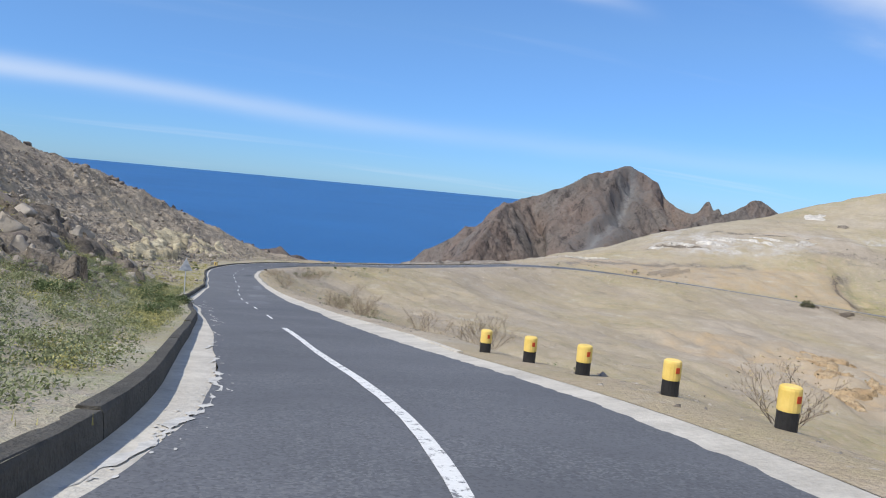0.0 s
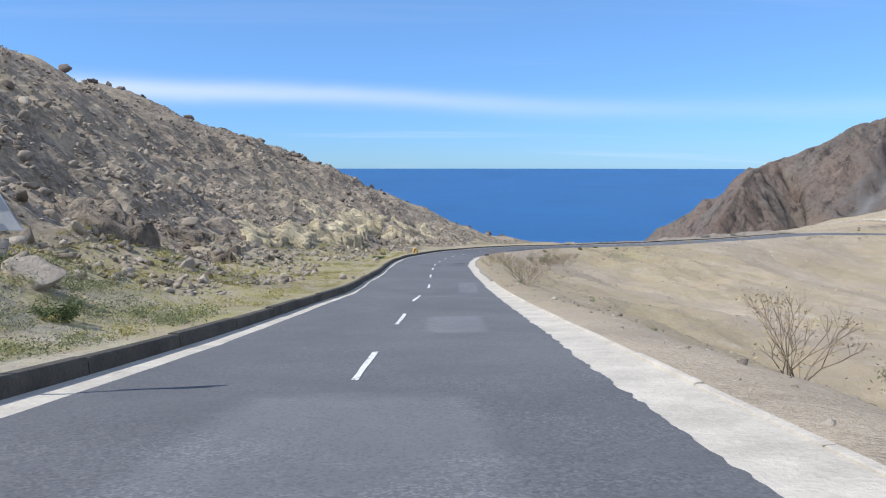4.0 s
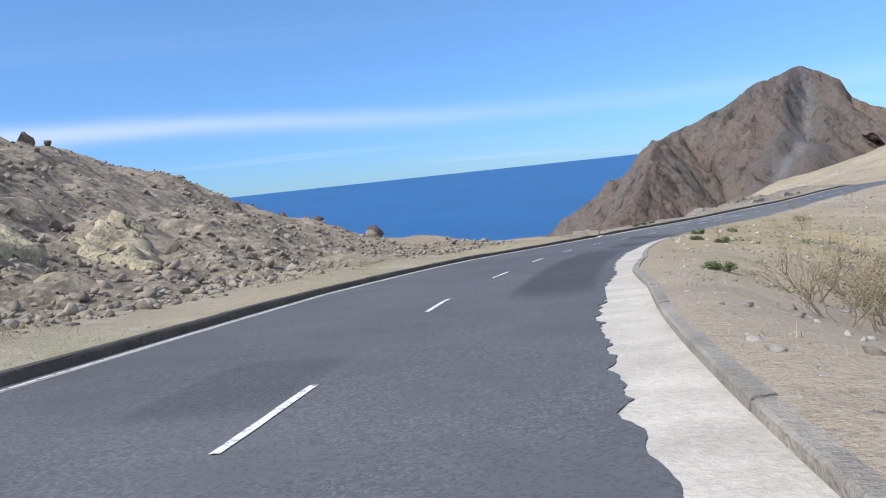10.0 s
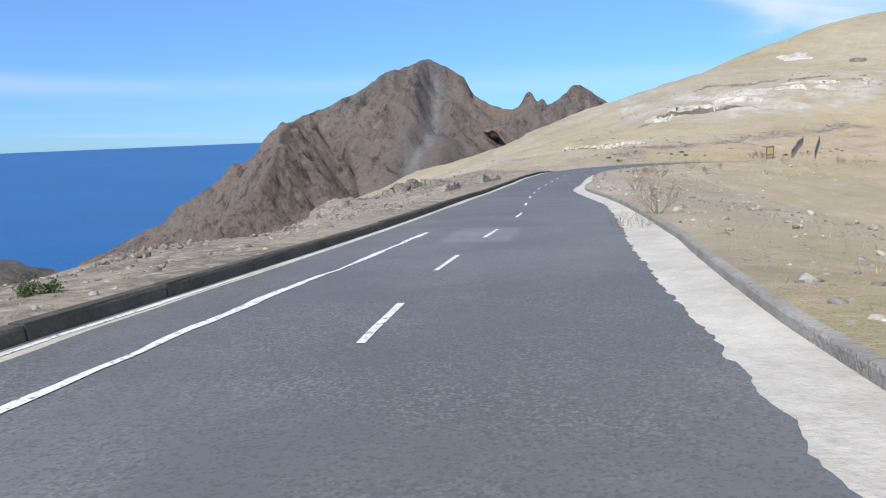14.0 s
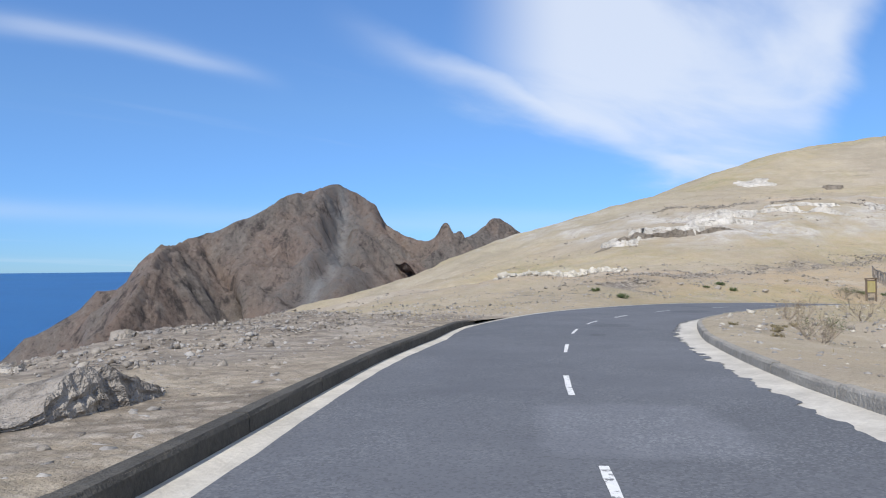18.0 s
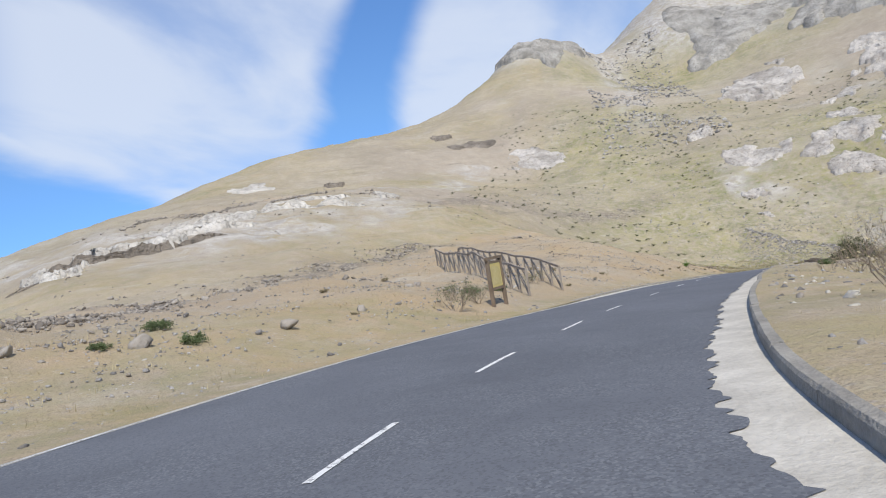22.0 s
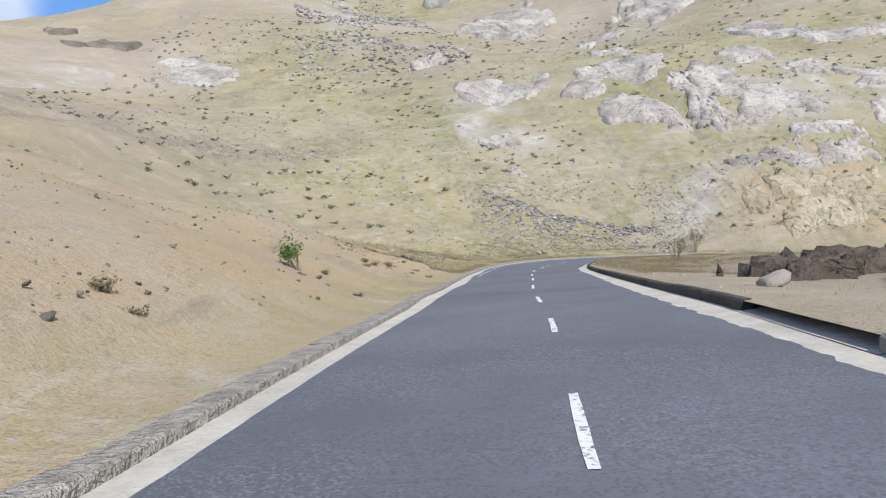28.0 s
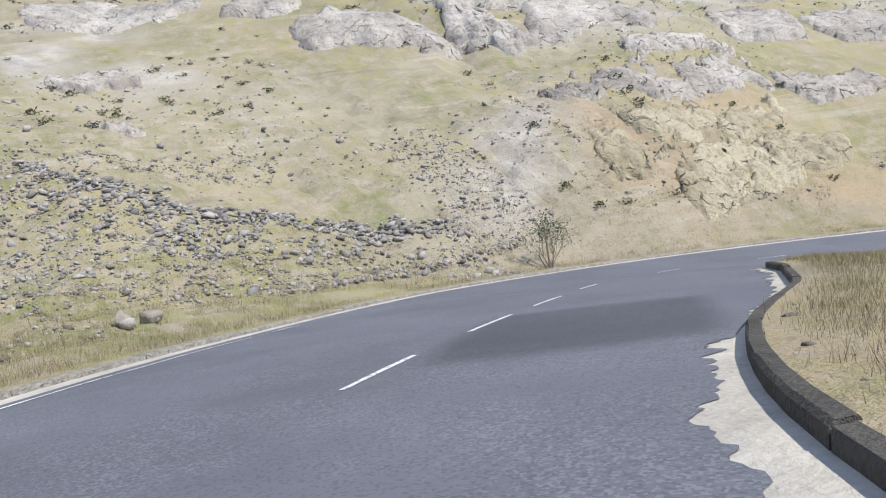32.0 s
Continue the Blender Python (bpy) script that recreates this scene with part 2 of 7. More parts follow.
    # cell borders painted dark, as the shade between the stones
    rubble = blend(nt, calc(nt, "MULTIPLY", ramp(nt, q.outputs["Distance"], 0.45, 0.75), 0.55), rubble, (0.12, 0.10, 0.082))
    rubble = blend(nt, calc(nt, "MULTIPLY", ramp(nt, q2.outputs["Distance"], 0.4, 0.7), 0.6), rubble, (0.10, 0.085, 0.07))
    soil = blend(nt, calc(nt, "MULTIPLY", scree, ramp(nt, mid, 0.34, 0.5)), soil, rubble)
    # pebbles and dark specks
    v = node(nt, "ShaderNodeTexVoronoi", Scale=6.0)
    nt.links.new(p, v.inputs["Vector"])
    stone = ramp(nt, v.outputs["Distance"], 0.34, 0.22)
    keep = ramp(nt, grain(nt, p, 1.3, 4, 0.7), 0.5, 0.62)
    soil = blend(nt, calc(nt, "MULTIPLY", calc(nt, "MULTIPLY", stone, keep), 0.85), soil, blend(nt, fine, (0.2, 0.17, 0.14), (0.55, 0.5, 0.43)))
    soil = blend(nt, calc(nt, "MULTIPLY", ramp(nt, grit, 0.5, 0.7), 0.62), soil, (0.17, 0.14, 0.10))
    soil = blend(nt, calc(nt, "MULTIPLY", ramp(nt, fine, 0.44, 0.32), 0.45), soil, (0.19, 0.16, 0.125))
    soil = blend(nt, calc(nt, "MULTIPLY", ramp(nt, fine, 0.6, 0.7), 0.5), soil, (0.53, 0.48, 0.405))
    nt.links.new(soil, b.inputs["Base Color"])
    h = calc(nt, "ADD", calc(nt, "MULTIPLY", mid, 0.5), calc(nt, "ADD", calc(nt, "MULTIPLY", fine, 0.35), calc(nt, "MULTIPLY", grit, 0.1)))
    relief(nt, b, h, 0.9, 0.2)
    return m


def asphalt_material(patch=1.0, name="asphalt"):
    """Road surface; a repair is the same mix in another shade, feathered to its rim."""
    m, nt, b = shader(name, 0.85, 0.35)
    p = coords(nt)
    grit = grain(nt, p, 45.0, 3, 0.8)
    big = grain(nt, p, 0.3, 5, 0.6)
    mid = grain(nt, p, 2.2, 5, 0.7)
    c = blend(nt, ramp(nt, big, 0.35, 0.65), (0.108, 0.112, 0.120), (0.136, 0.141, 0.150))
    c = blend(nt, calc(nt, "MULTIPLY", ramp(nt, mid, 0.5, 0.75), 0.22), c, (0.17, 0.173, 0.178))
    # old stains
    c = blend(nt, calc(nt, "MULTIPLY", ramp(nt, grain(nt, p, 0.12, 4, 0.55), 0.55, 0.68), 0.4), c, (0.085, 0.09, 0.098))
    chip = node(nt, "ShaderNodeTexVoronoi", Scale=48.0)
    nt.links.new(p, chip.inputs["Vector"])
    tone = node(nt, "ShaderNodeSeparateColor")
    nt.links.new(chip.outputs["Color"], tone.inputs[0])
    worn = ramp(nt, grain(nt, p, 0.7, 4, 0.6), 0.38, 0.62)
    c = blend(nt, calc(nt, "MULTIPLY", calc(nt, "MULTIPLY", ramp(nt, tone.outputs[0], 0.7, 0.8), worn), 0.3), c, (0.29, 0.305, 0.295))
    c = blend(nt, calc(nt, "MULTIPLY", ramp(nt, tone.outputs[0], 0.25, 0.15), 0.4), c, (0.06, 0.062, 0.068))
    c = blend(nt, calc(nt, "MULTIPLY", ramp(nt, grit, 0.6, 0.85), 0.6), c, (0.25, 0.245, 0.235))
    age = nt.nodes.new("ShaderNodeAttribute")
    age.attribute_name = "age"
    laid = nt.nodes.new("ShaderNodeMix")
    laid.data_type, laid.blend_type = "RGBA", "MULTIPLY"
    laid.inputs["Factor"].default_value = 1.0
    nt.links.new(c, laid.inputs[6])
    nt.links.new(age.outputs["Color"], laid.inputs[7])
    c = laid.outputs[2]
    if patch != 1.0:
        rim = nt.nodes.new("ShaderNodeAttribute")
        rim.attribute_name = "rim"
        split = nt.nodes.new("ShaderNodeSeparateColor")
        nt.links.new(rim.outputs["Color"], split.inputs[0])
        inner = ramp(nt, calc(nt, "ADD", split.outputs[0], calc(nt, "MULTIPLY", calc(nt, "SUBTRACT", mid, 0.5), 0.9)), 0.15, 0.75)
        shade = nt.nodes.new("ShaderNodeMix")
        shade.data_type, shade.blend_type = "RGBA", "MULTIPLY"
        shade.inputs[7].default_value = (patch, patch, patch, 1)
        nt.links.new(inner, shade.inputs["Factor"])
        nt.links.new(c, shade.inputs[6])
        c = shade.outputs[2]
    nt.links.new(c, b.inputs["Base Color"])
    relief(nt, b, grit, 0.3, 0.006)
    return m


def mountain_material():
    m, nt, b = shader("volcanic_rock", 0.9, 0.2)
    p = coords(nt)
    st = node(nt, "ShaderNodeMapping")
    st.inputs["Scale"].default_value = (1.0, 1.0, 0.35)
    nt.links.new(p, st.inputs["Vector"])
    q = st.outputs["Vector"]
    big = grain(nt, q, 0.018, 7, 0.65)
    mid = grain(nt, q, 0.09, 7, 0.72)
    fine = grain(nt, p, 0.4, 6, 0.8)
    c = blend(nt, ramp(nt, big, 0.4, 0.6), (0.17, 0.15, 0.132), (0.225, 0.165, 0.132))
    c = blend(nt, calc(nt, "MULTIPLY", ramp(nt, mid, 0.52, 0.66), 0.8), c, (0.225, 0.20, 0.175))
    c = blend(nt, calc(nt, "MULTIPLY", ramp(nt, mid, 0.46, 0.36), 0.9), c, (0.055, 0.048, 0.045))
    c = blend(nt, calc(nt, "MULTIPLY", ramp(nt, fine, 0.54, 0.68), 0.5), c, (0.36, 0.305, 0.245))
    c = blend(nt, calc(nt, "MULTIPLY", ramp(nt, fine, 0.47, 0.36), 0.75), c, (0.07, 0.055, 0.05))
    # grey bedrock laid bare along the ravine
    vein = nt.nodes.new("ShaderNodeAttribute")
    vein.attribute_name = "vein"
    split = nt.nodes.new("ShaderNodeSeparateColor")
    nt.links.new(vein.outputs["Color"], split.inputs[0])
    wall = calc(nt, "MULTIPLY", split.outputs[1], ramp(nt, mid, 0.36, 0.56))
    c = blend(nt, calc(nt, "MULTIPLY", wall, 0.8), c, (0.15, 0.145, 0.14))
    bed = calc(nt, "MULTIPLY", split.outputs[0], ramp(nt, fine, 0.32, 0.5))
    c = blend(nt, calc(nt, "MULTIPLY", bed, 0.6), c, (0.27, 0.275, 0.275))
    nt.links.new(c, b.inputs["Base Color"])
    relief(nt, b, calc(nt, "ADD", calc(nt, "MULTIPLY", mid, 0.7), calc(nt, "MULTIPLY", fine, 0.3)), 1.0, 6.0)
    return m


def sea_material():
    m, nt, b = shader("sea_water", 0.35, 0.4)
    p = coords(nt)
    big = grain(nt, p, 0.004, 4, 0.6)
    c = blend(nt, ramp(nt, big, 0.3, 0.7), (0.006, 0.070, 0.205), (0.011, 0.095, 0.265))
    nt.links.new(c, b.inputs["Base Color"])
    relief(nt, b, grain(nt, p, 0.12, 5, 0.6), 0.5, 1.2)
    return m


def leaf_material(name, low, high):
    m, nt, b = shader(name, 0.75, 0.2)
    g = nt.nodes.new("ShaderNodeNewGeometry")
    nt.links.new(blend(nt, g.outputs["Random Per Island"], low, high), b.inputs["Base Color"])
    return m


def stone_material(name, low, high):
    m, nt, b = shader(name, 0.92, 0.2)
    g = nt.nodes.new("ShaderNodeNewGeometry")
    p = coords(nt)
    tone = blend(nt, g.outputs["Random Per Island"], low, high)
    fine = grain(nt, p, 9.0, 5, 0.75)
    tone = blend(nt, calc(nt, "MULTIPLY", ramp(nt, fine, 0.5, 0.75), 0.5), tone, (0.17, 0.145, 0.115))
    nt.links.new(tone, b.inputs["Base Color"])
    relief(nt, b, fine, 0.8, 0.06)
    return m


def slab_material(name, low, high):
    """Bedrock: two tones, dark cracks, grain."""
    m, nt, b = shader(name, 0.92, 0.15)
    p = coords(nt)
    big = grain(nt, p, 0.16, 6, 0.65)
    mid = grain(nt, p, 1.1, 6, 0.75)
    tone = blend(nt, ramp(nt, big, 0.36, 0.62), low, high)
    tone = blend(nt, calc(nt, "MULTIPLY", ramp(nt, mid, 0.48, 0.36), 0.65), tone, tuple(0.5 * v for v in low))
    fine = grain(nt, p, 5.0, 5, 0.8)
    tone = blend(nt, calc(nt, "MULTIPLY", ramp(nt, fine, 0.52, 0.66), 0.6), tone, tuple(0.45 * v for v in low))
    warp = node(nt, "ShaderNodeMapping")
    warp.inputs["Scale"].default_value = (0.32, 0.32, 0.9)
    bent = nt.nodes.new("ShaderNodeVectorMath")
    bent.operation = "ADD"
    swirl = node(nt, "ShaderNodeTexNoise", Scale=0.6, Detail=4.0)
    nt.links.new(p, swirl.inputs["Vector"])
    big_swirl = nt.nodes.new("ShaderNodeVectorMath")
    big_swirl.operation = "SCALE"
    big_swirl.inputs["Scale"].default_value = 2.6
    nt.links.new(swirl.outputs["Color"], big_swirl.inputs[0])
    nt.links.new(p, bent.inputs[0])
    nt.links.new(big_swirl.outputs[0], bent.inputs[1])
    nt.links.new(bent.outputs[0], warp.inputs["Vector"])
    cell = node(nt, "ShaderNodeTexVoronoi", Scale=1.0)
    cell.feature = "DISTANCE_TO_EDGE"
    nt.links.new(warp.outputs["Vector"], cell.inputs["Vector"])
    crack = calc(nt, "MULTIPLY", ramp(nt, cell.outputs["Distance"], 0.035, 0.0), ramp(nt, mid, 0.48, 0.62))
    tone = blend(nt, calc(nt, "MULTIPLY", crack, 0.8), tone, (0.10, 0.088, 0.07))
    nt.links.new(tone, b.inputs["Base Color"])
    relief(nt, b, calc(nt, "SUBTRACT", mid, calc(nt, "MULTIPLY", crack, 0.6)), 1.0, 0.35)
    return m


def paint_material():
    """White road paint, worn through to the asphalt in places."""
    m, nt, b = shader("worn_white_paint", 0.7, 0.3)
    p = coords(nt)
    worn = ramp(nt, grain(nt, p, 11.0, 5, 0.75), 0.38, 0.46)
    white = blend(nt, grain(nt, p, 30.0, 3, 0.7), (0.55, 0.55, 0.53), (0.82, 0.82, 0.80))
    nt.links.new(blend(nt, worn, (0.15, 0.152, 0.155), white), b.inputs["Base Color"])
    relief(nt, b, grain(nt, p, 45.0, 3, 0.8), 0.5, 0.01)
    return m


# ---------------------------------------------------------------- the land
ROAD = [(-9.35, -72.52, 8.71), (-6.79, -67.01, 7.97), (-2.43, -56.71, 6.78), (-1.56, -45.7, 5.16), (-1.41, -34.72, 3.64), (-1.31, -23.72, 2.06), (-1.1, -12.76, 0.53), (-0.75, -1.75, -0.75), (-0.21, 9.24, -1.92), (0.1, 20.24, -2.96),
        (0.65, 31.27, -3.95), (1.86, 42.33, -4.89), (4.16, 53.32, -5.82), (7.59, 63.96, -6.76), (12.06, 74.28, -7.65), (17.26, 83.2, -8.49), (23.73, 92.12, -9.39), (30.81, 100.6, -10.16), (38.45, 108.59, -10.81), (46.34, 116.13, -11.3),
        (54.14, 123.86, -11.83), (62.11, 131.46, -12.36), (70.36, 138.72, -12.71), (78.84, 145.86, -12.99), (88.31, 151.88, -13.23), (98.92, 155.55, -13.47), (109.9, 156.15, -13.71), (120.63, 154.59, -14.1), (131.43, 152.15, -14.68), (142.19, 149.72, -15.3)]
ROAD += [(152.87, 147.37, -16.05), (163.58, 144.84, -16.87), (174.28, 142.24, -17.62), (184.97, 139.69, -18.5), (195.65, 137.09, -19.37), (206.31, 134.12, -20.26), (216.41, 130.04, -21.12), (223.63, 123.62, -21.95), (229.14, 116.82, -22.87), (232.28, 108.39, -23.88),
         (232.05, 99.13, -24.77), (228.18, 90.2, -25.46), (221.86, 82.12, -26.06)]


def spline(points, step):
    """A smooth line through the points, sampled at even steps."""
    p = np.array(points, float)
    p = np.vstack([2 * p[0] - p[1], p, 2 * p[-1] - p[-2]])
    out = []
    for a, b, c, d in zip(p, p[1:], p[2:], p[3:]):
        for u in np.arange(0, 1, 0.05):
            out.append(0.5 * (2 * b + (c - a) * u + (2 * a - 5 * b + 4 * c - d) * u * u + (3 * b - a - 3 * c + d) * u**3))
    out = np.array(out + [p[-2]])
    run = np.r_[0, np.cumsum(np.linalg.norm(np.diff(out[:, :2], axis=0), axis=1))]
    at = np.arange(0, run[-1], step)
    return at, np.stack([np.interp(at, run, out[:, k]) for k in range(3)], 1)


RUN, LINE = spline(ROAD, 0.5)
WAY = np.gradient(LINE[:, :2], axis=0)
WAY /= np.linalg.norm(WAY, axis=1)[:, None]
SIDE = np.stack([-WAY[:, 1], WAY[:, 0]], 1)


def along(s, d, up=0.0):
    """The place s metres along the road and d metres to the left of its centre line."""
    x, y, z = (np.interp(s, RUN, LINE[:, k]) for k in range(3))
    return np.stack([x + d * np.interp(s, RUN, SIDE[:, 0]), y + d * np.interp(s, RUN, SIDE[:, 1]), z + up + 0 * d], -1)


def heading(s):
    return math.atan2(np.interp(s, RUN, WAY[:, 1]), np.interp(s, RUN, WAY[:, 0]))


# edges of the asphalt and of the gutters, by the way along the road
LEFT_KERB = ((0, 2.11), (16, 2.16), (24, 2.29), (32, 2.27), (36, 2.17), (40, 2.34), (44, 2.36), (48, 2.53), (52, 2.85), (56, 2.87), (72, 2.42), (76, 2.27), (80, 2.41), (84, 2.62),
             (92, 2.58), (108, 3.17), (112, 3.20), (116, 3.27), (120, 3.23), (124, 3.25), (128, 3.35), (132, 3.40), (136, 3.37), (144, 3.46), (148, 3.24), (156, 3.02), (160, 2.80), (164, 2.76),
             (168, 2.94), (172, 3.06), (176, 3.03), (180, 3.14), (184, 3.12), (188, 3.03), (196, 2.75), (200, 2.67), (224, 2.58), (228, 2.66), (244, 2.77), (252, 2.92), (256, 3.28), (260, 3.45),
             (268, 3.98), (272, 4.14), (280, 4.62), (284, 4.35), (292, 3.96), (296, 3.67), (300, 3.52), (304, 3.39), (316, 3.22), (328, 2.84), (332, 2.76), (336, 2.85), (340, 2.86), (344, 2.78),
             (356, 2.88), (360, 3.09), (364, 2.97), (368, 3.03), (376, 3.25), (384, 3.62), (392, 4.25), (396, 4.43), (408, 4.58), (412, 4.59), (460, 4.20))
LEFT_GUTTER = ((0, 0.15), (16, 0.08), (20, 0.39), (24, 0.53), (32, 0.40), (36, 0.20), (40, 0.26), (44, 0.27), (48, 0.20), (52, 0.27), (56, 0.44), (72, 0.33), (84, 0.20), (88, 0.26),
               (96, 0.21), (100, 0.30), (104, 0.29), (108, 0.35), (112, 0.20), (120, 0.04), (152, 0.04), (156, 0.07), (164, 0.04), (172, 0.28), (176, 0.25), (180, 0.36), (184, 0.35), (196, 0.04),
               (204, 0.04), (212, 0.29), (224, 0.25), (228, 0.30), (232, 0.29), (236, 0.34), (244, 0.24), (252, 0.25), (256, 0.18), (260, 0.04), (284, 0.04), (288, 0.06), (292, 0.13), (300, 0.09),
               (304, 0.21), (308, 0.40), (312, 0.52), (316, 0.51), (332, 0.24), (344, 0.29), (348, 0.26), (356, 0.31), (360, 0.42), (364, 0.27), (368, 0.47), (376, 0.29), (380, 0.44), (384, 0.16),
               (396, 0.31), (404, 0.21), (428, 0.36), (460, 0.41))
RIGHT_EDGE = ((0, 2.04), (20, 2.05), (24, 2.11), (28, 2.04), (32, 1.84), (36, 1.86), (40, 1.94), (44, 2.28), (48, 2.35), (52, 2.60), (64, 2.76), (72, 2.64), (80, 2.37), (88, 2.27),
              (96, 2.27), (100, 2.20), (104, 2.26), (108, 2.24), (112, 2.36), (116, 2.23), (120, 2.39), (124, 2.46), (128, 2.61), (132, 2.57), (136, 2.64), (140, 2.76), (144, 3.00), (156, 2.87),
              (160, 2.73), (164, 2.51), (172, 2.25), (176, 2.31), (180, 2.28), (188, 2.60), (196, 2.80), (208, 2.95), (212, 2.78), (220, 2.32), (224, 2.14), (228, 2.14), (232, 2.36), (236, 2.43),
              (240, 2.42), (248, 2.58), (252, 2.57), (256, 2.65), (260, 2.66), (264, 2.95), (272, 3.31), (276, 3.17), (280, 3.21), (284, 3.05), (288, 3.03), (300, 2.83), (304, 2.69), (312, 2.80),
              (320, 2.79), (332, 2.24), (336, 2.25), (340, 2.18), (344, 2.15), (352, 1.96), (360, 1.88), (368, 1.93), (372, 1.81), (376, 1.92), (380, 2.22), (384, 2.38), (388, 2.81), (392, 3.43),
              (396, 4.33), (400, 5.31), (404, 5.62), (412, 5.35), (428, 4.37), (432, 4.20), (460, 3.42))
RIGHT_GUTTER = ((0, 0.27), (20, 0.43), (24, 0.39), (28, 0.48), (32, 0.84), (40, 0.73), (44, 0.50), (48, 0.66), (52, 0.65), (60, 0.75), (64, 0.69), (72, 0.48), (84, 0.41), (88, 0.50),
                (92, 0.39), (96, 0.53), (104, 0.45), (116, 0.50), (120, 0.47), (124, 0.62), (128, 0.47), (132, 0.62), (140, 0.72), (144, 0.36), (148, 0.65), (160, 0.56), (164, 0.64), (168, 0.66),
                (176, 0.57), (180, 0.75), (188, 0.67), (196, 0.90), (200, 0.79), (204, 0.63), (208, 0.53), (216, 0.67), (224, 0.66), (232, 0.59), (236, 0.68), (240, 0.61), (244, 0.47), (248, 0.46),
                (252, 0.49), (256, 0.57), (260, 0.58), (264, 0.52), (268, 0.70), (272, 0.54), (276, 0.65), (280, 0.52), (284, 0.59), (292, 0.51), (300, 0.52), (308, 0.42), (316, 0.45), (320, 0.35),
                (328, 0.48), (332, 0.50), (336, 0.39), (344, 0.35), (348, 0.40), (352, 0.52), (360, 0.48), (368, 0.34), (372, 0.42), (380, 0.39), (384, 0.46), (388, 0.35), (392, 0.38), (396, 0.17),
                (400, 0.22), (424, 0.34), (460, 0.41))


def table(rows, s):
    return np.interp(s, [r[0] for r in rows], [r[1] for r in rows])


def lattice(x, y, seed):
    """Smooth value noise, 0 to 1."""
    xi, yi = np.floor(x), np.floor(y)
    fx, fy = x - xi, y - yi
    fx, fy = fx * fx * (3 - 2 * fx), fy * fy * (3 - 2 * fy)

    def corner(a, b):
        v = np.sin(a * 127.1 + b * 311.7 + seed * 74.7) * 43758.5453
        return v - np.floor(v)

    top = corner(xi, yi) * (1 - fx) + corner(xi + 1, yi) * fx
    return top * (1 - fy) + (corner(xi, yi + 1) * (1 - fx) + corner(xi + 1, yi + 1) * fx) * fy


def rough(x, y, size, octaves=4, seed=1):
    """Layered noise about 0, with the largest lumps of the given size."""
    out, amp = 0.0, 1.0
    for k in range(octaves):
        out = out + amp * (lattice(x / size + 17 * k, y / size - 9 * k, seed + k) - 0.5)
        size, amp = size / 2.1, amp * 0.52
    return out


